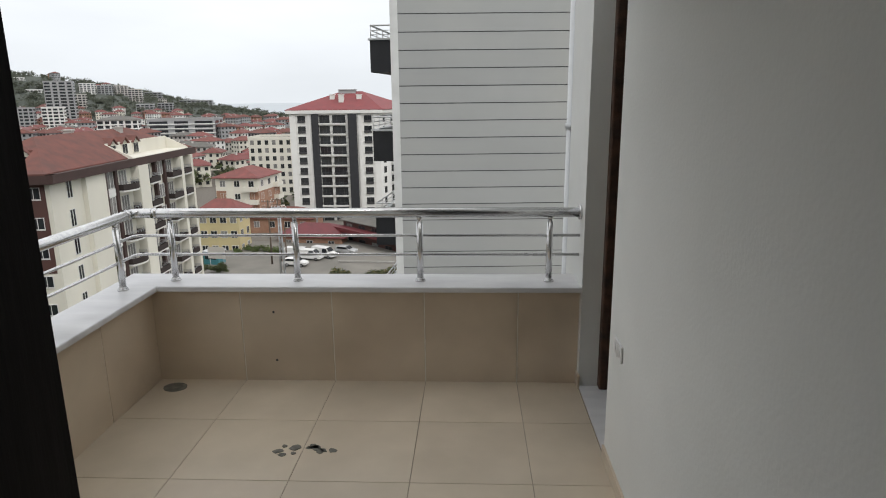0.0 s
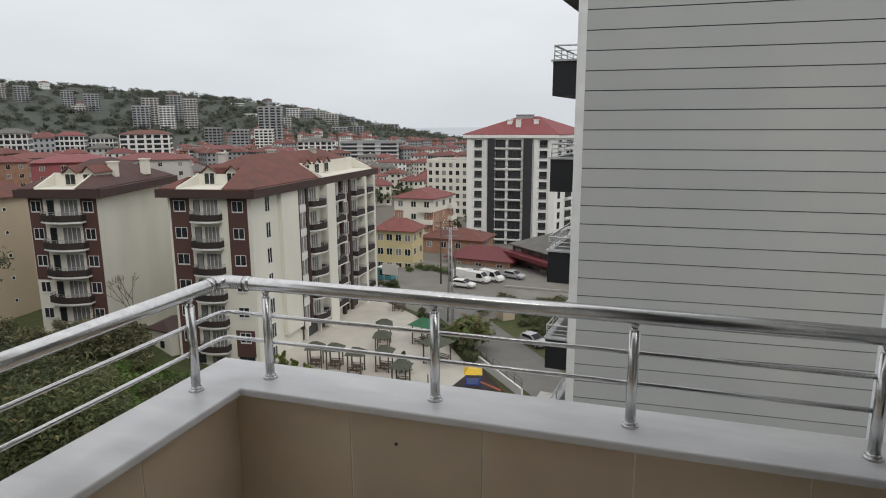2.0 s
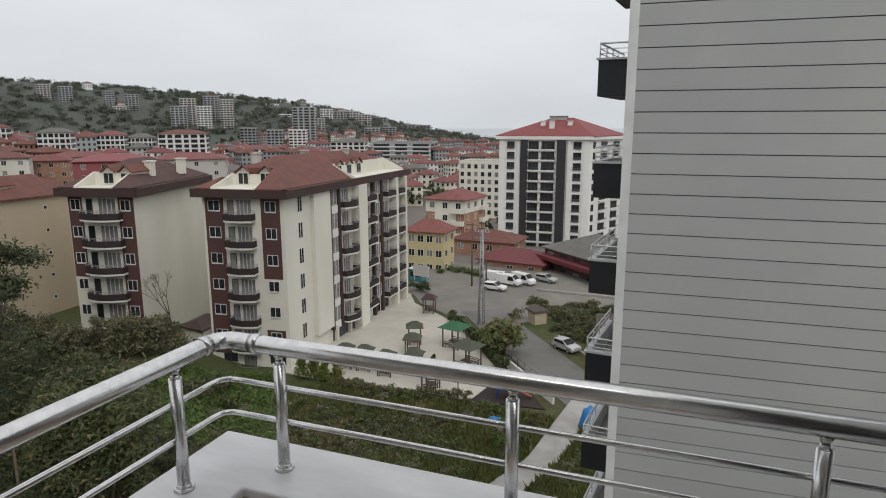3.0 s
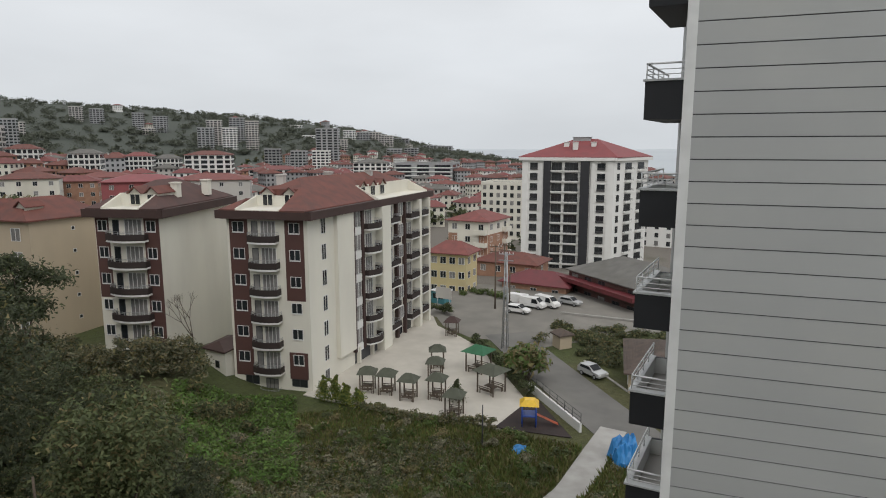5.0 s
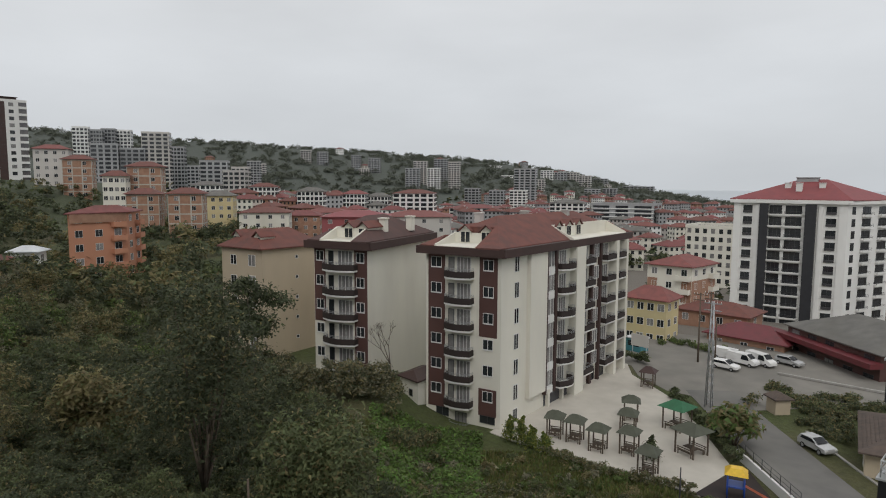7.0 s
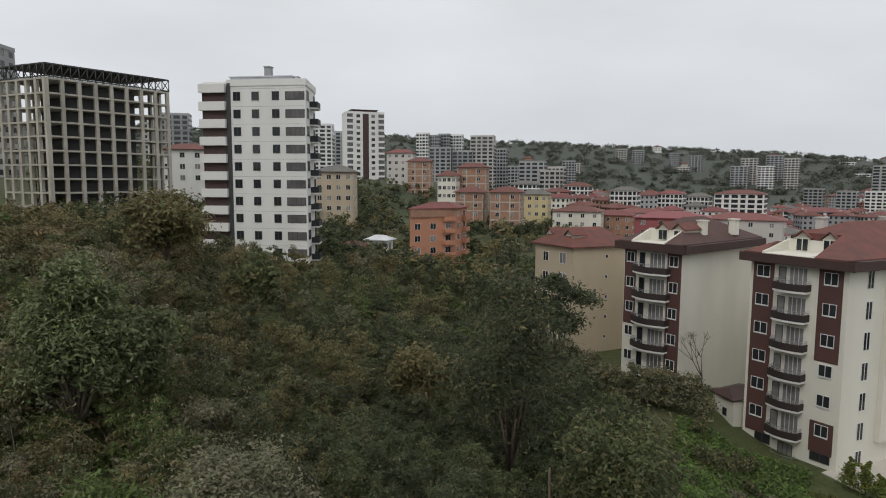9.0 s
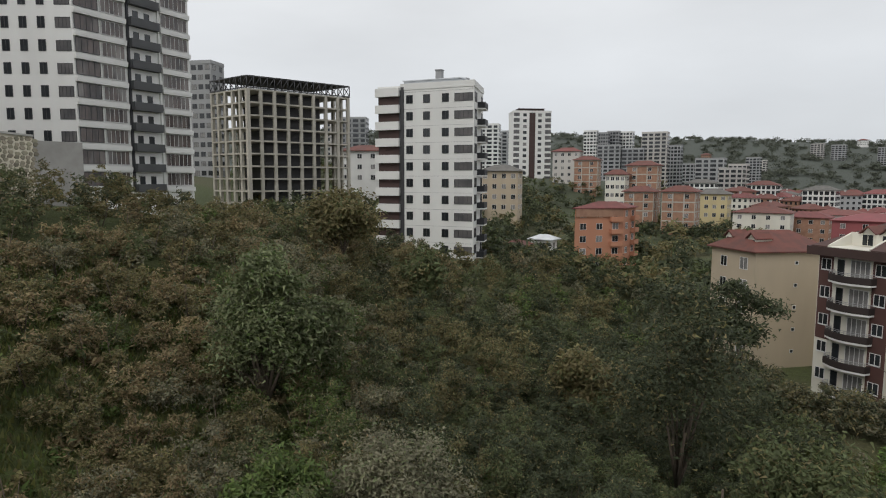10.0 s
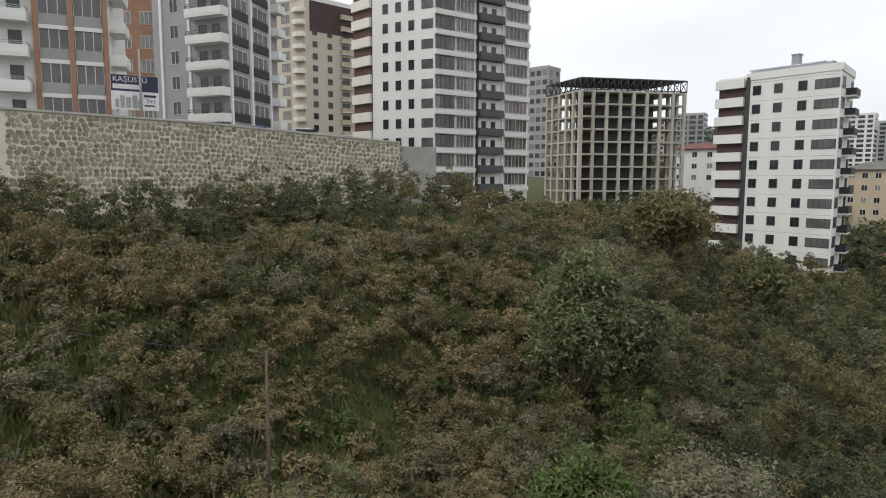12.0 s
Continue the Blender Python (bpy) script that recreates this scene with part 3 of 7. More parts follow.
for i in range(11):
    cx, cy, r = rnd.uniform(-0.16, 0.17), rnd.uniform(-0.05, 0.06), rnd.uniform(0.012, 0.034)
    bm = bmesh.new()
    prism(bm, [(cx + r * rnd.uniform(0.6, 1.3) * math.cos(t), cy + r * rnd.uniform(0.5, 1.1) * math.sin(t)) for t in (2 * math.pi * k / 9 for k in range(9))], 0, 0.004)
    part("blot", bm, M["mud"], spill)
for z in (0.478, 0.144):
    hole = empty("screw_hole", (0.795, 0.0, z), "small dark drilled hole in the beige tile", "hole")
    bm = bmesh.new()
    tube(bm, (0, -0.002, 0), (0, 0.004, 0), 0.008, seg=10)
    part("plug", bm, M["joint"], hole)


# ---- houses: facades in their own axes (x to the right as seen from outside, y into the house, z up) ----
CACHE = {}


def bearing(az, r):
    """The plan's point at a bearing (degrees to the left of straight ahead) and distance."""
    return Vector((EYE[0] - r * math.sin(radians(az)), EYE[1] + r * math.cos(radians(az))))


def lattice(bm, xs, zs, y0, y1):
    """One connected frame: a plate on the lines xs, zs with every second field of the middle row left open."""
    nx, nz = len(xs), len(zs)
    fr = [[bm.verts.new((x, y0, z)) for z in zs] for x in xs]
    bk = [[bm.verts.new((x, y1, z)) for z in zs] for x in xs]

    def solid(i, k):
        return 0 <= i < nx - 1 and 0 <= k < nz - 1 and not (k == 1 and i % 2 == 1)

    for i in range(nx - 1):
        for k in range(nz - 1):
            if not solid(i, k):
                continue
            bm.faces.new((fr[i][k], fr[i + 1][k], fr[i + 1][k + 1], fr[i][k + 1]))
            if not solid(i - 1, k):
                bm.faces.new((fr[i][k], fr[i][k + 1], bk[i][k + 1], bk[i][k]))
            if not solid(i + 1, k):
                bm.faces.new((fr[i + 1][k], bk[i + 1][k], bk[i + 1][k + 1], fr[i + 1][k + 1]))
            if not solid(i, k - 1):
                bm.faces.new((fr[i][k], bk[i][k], bk[i + 1][k], fr[i + 1][k]))
            if not solid(i, k + 1):
                bm.faces.new((fr[i][k + 1], fr[i + 1][k + 1], bk[i + 1][k + 1], bk[i][k + 1]))
    bmesh.ops.delete(bm, geom=[v for v in bm.verts if not v.link_faces], context="VERTS")


class Face:
    def __init__(self, a, b, z0):
        d = Vector((b[0] - a[0], b[1] - a[1], 0))
        self.w = d.length
        d.normalize()
        y = Vector((0, 0, 1)).cross(d)
        self.m = Matrix(((d.x, y.x, 0, a[0]), (d.y, y.y, 0, a[1]), (0, 0, 1, z0), (0, 0, 0, 1)))


class House:
    """A house on a four-cornered plan with its left, near and right corner: two facades in view, f and s."""

    def __init__(self, name, left, near, right, z0, z1, wall, label, category="apartment block", group="", storey=2.9):
        self.left, self.near, self.right = Vector(left), Vector(near), Vector(right)
        self.back = self.left + self.right - self.near
        self.z0, self.z1, self.storey = z0, z1, storey
        self.root = empty(name, (self.near.x, self.near.y, z0), label, category, group)
        self.inv = Matrix.Translation((-self.near.x, -self.near.y, -z0))
        self.f, self.s = Face(self.left, self.near, z0), Face(self.near, self.right, z0)
        self.b, self.e = Face(self.right, self.back, z0), Face(self.back, self.left, z0)
        self.h = z1 - z0
        if wall is not None:
            bm = bmesh.new()
            prism(bm, [p - self.near for p in (self.left, self.near, self.right, self.back)], -4, self.h)
            part("wall", bm, wall, self.root)

    def put(self, name, mesh, face, u, z, parent=None, v=0.0, label=""):
        if parent is not None:
            return part(name, mesh, None, parent, label)
        return part(name, mesh, None, self.root, label, self.inv @ face.m @ Matrix.Translation((u, v, z)))

    def window(self, face, u, z, w=1.3, h=1.4, frame="frame_white", glass="glass", bars=2, sill=False, v=0.0):
        key = ("win", w, h, frame, bars, sill)
        if key not in CACHE:
            bm = bmesh.new()
            t = 0.055
            xs = [-w / 2, -w / 2 + t]
            for i in range(1, bars):
                x = -w / 2 + w * i / bars
                xs += [x - 0.03, x + 0.03]
            xs += [w / 2 - t, w / 2]
            lattice(bm, xs, [-0.09 if sill else 0, t, h - t, h], -0.06, 0.02)
            CACHE[key] = mesh_of("window", bm, M[frame])
        pk = ("pane", w, h, glass)
        if pk not in CACHE:
            bm = bmesh.new()
            box(bm, -w / 2 + 0.06, w / 2 - 0.06, -0.022, -0.004, 0.06, h - 0.06)
            CACHE[pk] = mesh_of("pane", bm, M[glass])
        ob = self.put("window", CACHE[key], face, u, z, v=v)
        self.put("pane", CACHE[pk], face, 0, 0, ob)
        return ob

    def band(self, name, face, u0, u1, z0, z1, depth, mat, v=0.0, label=""):
        bm = bmesh.new()
        box(bm, 0, u1 - u0, -depth, 0.0, 0, z1 - z0)
        return self.put(name, mesh_of(name, bm, M[mat]), face, u0, z0, v=v, label=label)

    def balcony(self, face, u, z, w, depth=1.2, wall_h=0.55, mat="parapet_brown", slab="white_render", rail=True, bulge=0.0, rail_mat="steel_grey", rail_h=0.35):
        key = ("balc", w, depth, wall_h, mat, slab, rail, bulge, rail_mat, rail_h)
        if key not in CACHE:
            n = 7 if bulge else 1

            def outline(d, ins):
                ps = [(-w / 2 + ins, 0.0)]
                for i in range(n + 1):
                    t = i / n
                    ps.append((-w / 2 + ins + (w - 2 * ins) * t, -(d - ins) - bulge * math.sin(math.pi * t)))
                ps.append((w / 2 - ins, 0.0))
                return ps

            def skirt(bm, d, ins, za, zb, th, mi=0):
                o, q = outline(d, ins), outline(d, ins + th)
                for i in range(len(o) - 1):
                    a, b2, c, e2 = o[i], o[i + 1], q[i + 1], q[i]
                    lo = [bm.verts.new((*p, za)) for p in (a, b2, c, e2)]
                    hi = [bm.verts.new((*p, zb)) for p in (a, b2, c, e2)]
                    for f in (lo[::-1], hi, (lo[0], lo[1], hi[1], hi[0]), (lo[2], lo[3], hi[3], hi[2])):
                        bm.faces.new(f).material_index = mi

            bm = bmesh.new()
            o = outline(depth, 0)
            prism(bm, o, -0.22, 0.0)
            s_mesh = mesh_of("slab", bm, M[slab])
            bm = bmesh.new()
            skirt(bm, depth, -0.03, 0.0, wall_h, 0.12)
            bmesh.ops.remove_doubles(bm, verts=bm.verts, dist=0.002)
            p_mesh = mesh_of("parapet", bm, M[mat])
            r_mesh = None
            if rail:
                bm = bmesh.new()
                for zz in (wall_h + rail_h, wall_h + rail_h * 0.5):
                    skirt(bm, depth, 0.04, zz - 0.025, zz + 0.02, 0.04)
                for x, y in outline(depth, 0.05):
                    box(bm, x - 0.02, x + 0.02, y - 0.02, y + 0.02, wall_h, wall_h + rail_h)
                r_mesh = mesh_of("rail", bm, M[rail_mat])
            CACHE[key] = (s_mesh, p_mesh, r_mesh)
        s_mesh, p_mesh, r_mesh = CACHE[key]
        ob = self.put("balcony", s_mesh, face, u, z)
        self.put("parapet", p_mesh, face, 0, 0, ob)
        if r_mesh:
            self.put("rail", r_mesh, face, 0, 0, ob)
        return ob

    def hip_roof(self, rise, over=0.7, mat="roof_red", z=None, ridge=0.5):
        """A hipped roof over the plan; ridge: how much of the long side its ridge keeps."""
        z = self.h if z is None else z
        c = (self.left + self.right) / 2
        ps = []
        for p in (self.left, self.near, self.right, self.back):
            d = (p - c)
            ps.append(c + d * (1 + over * 1.4 / d.length) - self.near)
        f, s = (ps[1] - ps[0]).length, (ps[2] - ps[1]).length
        bm = bmesh.new()
        lo = [bm.verts.new((p.x, p.y, z)) for p in ps]
        lo2 = [bm.verts.new((p.x, p.y, z + 0.18)) for p in ps]
        mid = (ps[0] + ps[2]) / 2
        ax = (ps[2] - ps[1]) if s > f else (ps[0] - ps[1])
        k = max(0.02, ridge) * 0.5
        r0 = bm.verts.new((*(mid - ax * k), z + rise))
        r1 = bm.verts.new((*(mid + ax * k), z + rise))
        bm.faces.new(lo[::-1])
        for i in range(4):
            bm.faces.new((lo[i], lo[(i + 1) % 4], lo2[(i + 1) % 4], lo2[i]))
        if s > f:
            bm.faces.new((lo2[0], lo2[1], r0))
            bm.faces.new((lo2[1], lo2[2], r1, r0))
            bm.faces.new((lo2[2], lo2[3], r1))
            bm.faces.new((lo2[3], lo2[0], r0, r1))
        else:
            bm.faces.new((lo2[0], lo2[1], r0, r1))
            bm.faces.new((lo2[1], lo2[2], r0))
            bm.faces.new((lo2[2], lo2[3], r1, r0))
            bm.faces.new((lo2[3], lo2[0], r1))
        self.roof = part("roof", bm, M[mat], self.root)
        return self.roof

    def terrace(self, face, u0, u1, deep, back, z=None):
        """A terrace cut into the roof behind one eave: floor, back wall and two wedge-shaped cheeks."""
        z = self.h + 0.36 if z is None else z
        bm = bmesh.new()
        box(bm, u0, u1, -3, deep, z, z + 9)
        bm.transform(self.inv @ face.m)
        bmesh.ops.recalc_face_normals(bm, faces=bm.faces)
        knife = bpy.data.objects.new("knife", mesh_of("knife", bm, M["cream"]))
        knife.matrix_basis = self.root.matrix_basis
        work = bpy.data.objects.new("work", self.roof.data)
        work.matrix_basis = self.root.matrix_basis
        for ob in (knife, work):
            scene.collection.objects.link(ob)
        cut = work.modifiers.new("cut", "BOOLEAN")
        cut.operation, cut.object = "DIFFERENCE", knife
        bpy.context.view_layer.update()
        self.roof.data = bpy.data.meshes.new_from_object(work.evaluated_get(bpy.context.evaluated_depsgraph_get()))
        bpy.data.objects.remove(work)
        bpy.data.objects.remove(knife)
        bm = bmesh.new()
        box(bm, u0 + 0.01, u1 - 0.01, -0.9, deep - 0.01, z + 0.004, z + 0.08)
        ob = self.put("terrace", mesh_of("terrace", bm, M["cream"]), face, 0, 0)
        bm = bmesh.new()
        box(bm, u0 + 0.01, u1 - 0.01, deep - 0.2, deep + 0.1, z + 0.08, z + back + 0.12)
        self.put("terrace_wall", mesh_of("terrace_wall", bm, M["cream"]), face, 0, 0, ob)
        for u in (u0, u1 - 0.2):
            bm = bmesh.new()
            pts = ((-0.85, 0.08), (deep, 0.08), (deep, back + 0.12), (-0.85, 0.22))
            sides = [[bm.verts.new((x, y, z + h)) for y, h in pts] for x in (u, u + 0.2)]
            bm.faces.new(sides[0])
            bm.faces.new(sides[1][::-1])
            for i in range(4):
                j = (i + 1) % 4
                bm.faces.new((sides[0][i], sides[1][i], sides[1][j], sides[0][j]))
            self.put("terrace_cheek", mesh_of("terrace_cheek", bm, M["cream"]), face, 0, 0, ob)

    def on_roof(self, name, mat, u, v, z, w, d, h, cap=0.0, label=""):
        """A block on the roof at shares u, v of the two facades."""
        p = (self.left - self.near) * (1 - u) + (self.right - self.near) * v
        bm = bmesh.new()
        box(bm, -w / 2, w / 2, -d / 2, d / 2, 0, h)
        if cap:
            box(bm, -w / 2 - cap, w / 2 + cap, -d / 2 - cap, d / 2 + cap, h, h + 0.15)
        ang = math.atan2((self.near - self.left).y, (self.near - self.left).x)
        return part(name, bm, M[mat], self.root, label, pose(p.x, p.y, z, 0, 0, math.degrees(ang)))

    def flat_roof(self, mat="roof_grey", lip=0.9, over=0.15, lip_mat="white_render"):
        c = (self.left + self.right) / 2
        pts = (self.left, self.near, self.right, self.back)
        out = [c + (p - c) * (1 + over / (p - c).length) - self.near for p in pts]
        inn = [c + (p - c) * (1 - 0.35 / (p - c).length) - self.near for p in pts]
        bm = bmesh.new()
        prism(bm, [p for p in inn], self.h, self.h + 0.12)
        r = part("roof", bm, M[mat], self.root)
        bm = bmesh.new()
        for i in range(4):
            j = (i + 1) % 4
            prism(bm, [out[i], out[j], inn[j], inn[i]], self.h - 0.15, self.h + lip)
        part("parapet_wall", bm, M[lip_mat], self.root)
        return r


def dormer(h, face, u, z, w=1.5, hh=1.5, deep=3.0, v=0.5):
    bm = bmesh.new()
    box(bm, -w / 2, w / 2, 0, deep, 0, hh)
    ob = h.put("dormer", mesh_of("dormer", bm, M["cream"]), face, u, z, v=v)
    bm = bmesh.new()
    for s in (-1, 1):
        vs = [bm.verts.new(p) for p in ((s * (w / 2 + 0.25), -0.25, hh - 0.05), (0, -0.25, hh + 0.75), (0, deep, hh + 0.75), (s * (w / 2 + 0.25), deep, hh - 0.05))]
        top = [bm.verts.new(p.co + Vector((0, 0, 0.12))) for p in vs]
        bm.faces.new(vs)
        bm.faces.new(top[::-1])
        for i in range(4):
            bm.faces.new((vs[i], vs[(i + 1) % 4], top[(i + 1) % 4], top[i]))
    part("dormer_roof", bm, M["roof_brown"], ob)
    bm = bmesh.new()
    vs = [bm.verts.new(p) for p in ((-w / 2, -0.02, hh), (w / 2, -0.02, hh), (0, -0.02, hh + 0.7))]
    bm.faces.new(vs)
    bmesh.ops.solidify(bm, geom=bm.faces[:], thickness=0.1)
    part("gable", bm, M["cream"], ob)
    bm = bmesh.new()
    for s in (-1, 1):
        box(bm, s * w * 0.22 - 0.26, s * w * 0.22 + 0.26, -0.05, 0.0, 0.12, hh - 0.12)
    part("window", bm, M["glass"], ob)


# brown and cream blocks in front
A = House("apartment_block", (-51.2, 57.7), (-41.1, 59.3), (-42.0, 94.2), -28.0, -5.9, M["cream"],
          "cream apartment block with dark brown panels and a red-brown hipped roof")
st = 3.13
tops = [A.h - 2.25 - st * i for i in range(6)]
for fc in (A.f, A.s):
    A.band("fascia", fc, -0.9, fc.w + 0.9, A.h - 0.62, A.h + 0.34, 0.95, "fascia")
A.band("brown_panel", A.f, 0.34, 2.7, A.h - 0.9 - st * 6, A.h - 0.62, 0.05, "brown_panel")
A.band("brown_panel", A.f, 7.4, 9.75, A.h - 0.75 - st * 3, A.h - 0.62, 0.05, "brown_panel")
A.band("brown_panel", A.f, 7.4, 9.75, A.h - 0.9 - st * 6, A.h - 0.75 - st * 5, 0.05, "brown_panel")
A.band("recess", A.f, 3.0, 6.9, A.h - 0.62 - st * 7, A.h - 0.62, 0.012, "cream")
for i, z in enumerate(tops):
    A.window(A.f, 1.5, z, 1.5, 1.25, sill=True, v=-0.05)
    A.window(A.f, 8.6, z, 1.35, 1.25, sill=True, v=-0.05)
    A.window(A.f, 5.3, z - 0.8, 1.9, 2.2, glass="curtain", bars=4, v=-0.012)
    A.window(A.f, 3.6, z - 0.8, 0.8, 2.1, "frame_dark", glass="curtain", bars=1, v=-0.012)
    A.balcony(A.f, 4.9, z - 0.95, 3.5, 1.0, 0.72, bulge=0.45)
    A.window(A.s, 3.3, z - 0.35, 1.0, 1.9)
A.balcony(A.f, 4.9, tops[5] - 0.95 - st, 2.6, 0.8, 0.72, bulge=0.4)
A.window(A.f, 5.0, tops[5] - st - 0.8, 1.6, 2.0, "frame_dark", glass="curtain", bars=3, v=-0.012)
A.window(A.f, 8.6, tops[5] - st * 0.86, 2.0, 0.95, "frame_dark")
A.window(A.f, 2.4, tops[5] - st * 0.9, 1.8, 1.1, "frame_dark")
A.window(A.s, 3.3, tops[5] - st, 1.0, 1.7)
A.band("pilaster", A.s, 5.7, 9.75, 3.4, A.h - 0.62, 0.55, "cream")
for u0, u1 in ((9.8, 10.15), (12.05, 12.6), (22.6, 23.2), (25.4, 25.9), (33.9, 34.8)):
    A.band("dark_strip", A.s, u0, u1, 2.8 if u0 < 16 else 0.6, A.h - 0.62, 0.5, "fascia")
for i, z in enumerate(tops):
    A.window(A.s, 11.1, z - 0.5, 1.6, 2.1, glass="curtain", v=-0.25)
    A.band("white_spandrel", A.s, 10.2, 12.0, z - 1.5, z - 0.55, 0.35, "white_render")
    A.window(A.s, 24.3, z - 0.4, 1.5, 1.9, glass="curtain", v=-0.3)
    A.balcony(A.s, 14.65, z - 0.95, 3.9, 1.0, 0.72, bulge=0.75)
    A.balcony(A.s, 21.0, z - 0.95, 2.9, 1.15, 0.72)
    A.balcony(A.s, 27.7, z - 0.95, 3.1, 1.25, 0.72)
    A.balcony(A.s, 31.7, z - 0.95, 2.4, 1.25, 0.72)
    for u in (14.6, 21.0, 27.7, 31.7):
        A.window(A.s, u, z - 0.85, 1.9, 2.2, glass="curtain", bars=3)
# flat dark panel paints the shade of the entrance, no opening is cut
A.band("entrance_recess", A.s, 10.2, 16.6, 0.4, 3.2, 0.05, "joint")
for u in (10.6, 14.4):
    A.band("entrance_column", A.s, u, u + 0.35, 0.2, 3.3, 0.55, "cream")
A.band("wing_wall", A.s, 16.8, 19.4, 0.3, A.h - 0.62, 1.1, "cream")
A.band("wing_wall", A.s, 29.4, 30.3, 0.3, A.h - 0.62, 1.2, "cream")
A.band("wing_wall", A.s, 33.1, 33.8, 0.3, A.h - 0.62, 1.2, "cream")
for u in (20.6, 24.4, 27.6, 31.6):
    A.window(A.s, u, 1.2, 1.3, 1.7, "frame_dark")
A.hip_roof(3.5, 0.7, "roof_brown", z=A.h + 0.28, ridge=0.56)
A.terrace(A.f, 1.7, 7.3, 4.0, 1.25)
A.terrace(A.s, 16.0, 33.2, 2.6, 1.75)
for fc, u in ((A.f, 3.4), (A.f, 6.3), (A.s, 17.6), (A.s, 20.6), (A.s, 23.6)):
    dormer(A, fc, u, A.h + (0.45 if fc is A.f else 0.5), 1.5, 1.5, 4.5, v=3.7 if fc is A.f else 2.3)
for u, v in ((0.15, 0.25), (0.3, 0.5), (0.55, 0.7)):
    A.on_roof("chimney", "pale_far", u, v, A.h + 1.2, 0.9, 0.9, 2.7, 0.12)
# low white outbuilding between the two blocks
annex = House("annex", (-55.0, 57.0), (-51.4, 56.4), (-51.9, 61.0), -27.5, -22.6, M["cream"], "small cream annex with a sloping brown roof beside the block", "annex")
annex.hip_roof(0.9, 0.3, "fascia")
annex.window(annex.f, 2.2, 2.8, 0.7, 0.9, "frame_dark", bars=1)
annex.window(annex.f, 2.8, 0.5, 1.2, 1.4, "frame_dark")

B = House("apartment_block", (-65.1, 51.5), (-57.1, 53.4), (-62.2, 70.7), -26.0, -5.7, M["cream"],
          "cream apartment block with curved brown balconies and a brown roof")
tops_b = [B.h - 2.25 - st * i for i in range(6)]
bw = B.f.w
for fc in (B.f, B.s):
    B.band("fascia", fc, -0.9, fc.w + 0.9, B.h - 0.62, B.h + 0.34, 0.95, "fascia")
B.band("brown_panel", B.f, 0.1, 1.8, B.h - 0.75 - st * 3, B.h - 0.62, 0.05, "brown_panel")
B.band("brown_panel", B.f, bw - 1.95, bw - 0.05, 0.4, B.h - 0.62, 0.05, "brown_panel")
for i, z in enumerate(tops_b):
    B.window(B.f, 1.0, z, 1.2, 1.25, sill=True, v=-0.05)
    B.window(B.f, bw - 1.05, z, 1.2, 1.25, sill=True, v=-0.05)
    B.window(B.f, 4.9, z - 0.8, 2.2, 2.2, glass="curtain", bars=4)
    B.window(B.f, 2.7, z - 0.8, 0.8, 2.1, "frame_dark", bars=1)
    B.balcony(B.f, 4.35, z - 0.95, 4.8, 0.9, 0.72, bulge=0.75)
B.hip_roof(3.0, 0.7, "roof_dark", z=B.h + 0.28, ridge=0.25)
B.terrace(B.f, 1.6, 6.4, 2.8, 1.45)
for u in (3.7, 5.9):
    dormer(B, B.f, u, B.h + 0.5, 1.4, 1.4, 4.0, v=2.5)
for u, v in ((0.85, 0.35), (0.95, 0.7), (0.4, 0.6)):
    B.on_roof("chimney", "cream", u, v, B.h + 1.0, 0.9, 0.9, 1.9, 0.12)

# beige house behind the trees
H = House("apartment_block", bearing(59.2, 97), bearing(55.9, 90), bearing(50.8, 96), -24, -7.2, M["beige_render"],
          "plain beige apartment house with a red tiled roof")
H.hip_roof(2.6, 0.5, "roof_brown", ridge=0.5)
for i in range(5):
    z = H.h - 2.4 - 2.9 * i
    H.window(H.f, H.f.w * 0.3, z, 1.3, 1.4)
    H.window(H.f, H.f.w * 0.75, z, 1.5, 1.6, glass="curtain")
    H.window(H.s, H.s.w * 0.55, z + 0.8, 0.5, 0.5, bars=1)
for u in (0.25, 0.75):
    dormer(H, H.f, H.f.w * u, H.h + 0.4, 1.4, 1.2, 2.5, v=1.0)

# tall white block with dark stripes and a red roof
TW = House("tower_block", bearing(15.56, 187), bearing(7.67, 183), bearing(4.9, 199), -39, -2.4, M["white_render"],
           "tall white apartment block with black stripes and a red hipped roof", "tower block")
fw = TW.f.w
for k in range(12):
    z = TW.h - 2.7 - 2.95 * k
    for u, w in ((0.13, 2.2), (0.865, 2.2)):
        TW.window(TW.f, fw * u, z - 0.3, w, 2.0, "frame_dark", bars=2)
        TW.band("window_rail", TW.f, fw * u - w / 2, fw * u + w / 2, z - 0.3, z + 0.35, 0.25, "frame_dark")
    for u, w in ((0.385, 2.9), (0.545, 3.7)):
        TW.window(TW.f, fw * u, z - 0.5, w, 2.3, "frame_dark", bars=3)
        TW.balcony(TW.f, fw * u, z - 0.6, w + 0.3, 0.8, 0.22, mat="white_render", rail_mat="frame_dark", rail_h=0.7)
    for u, w in ((0.12, 1.4), (0.40, 3.4), (0.77, 3.6)):
        TW.window(TW.s, TW.s.w * u, z - 0.2, w, 1.9, "frame_dark", bars=3)
        if w > 2:
            TW.balcony(TW.s, TW.s.w * u, z - 0.6, w + 0.4, 0.8, 0.22, mat="white_render", rail_mat="frame_dark", rail_h=0.7)
for u0, u1 in ((0.246, 0.322), (0.648, 0.742)):
    TW.band("black_stripe", TW.f, fw * u0, fw * u1, 3.2, TW.h - 0.6, 0.9, "black_panel")
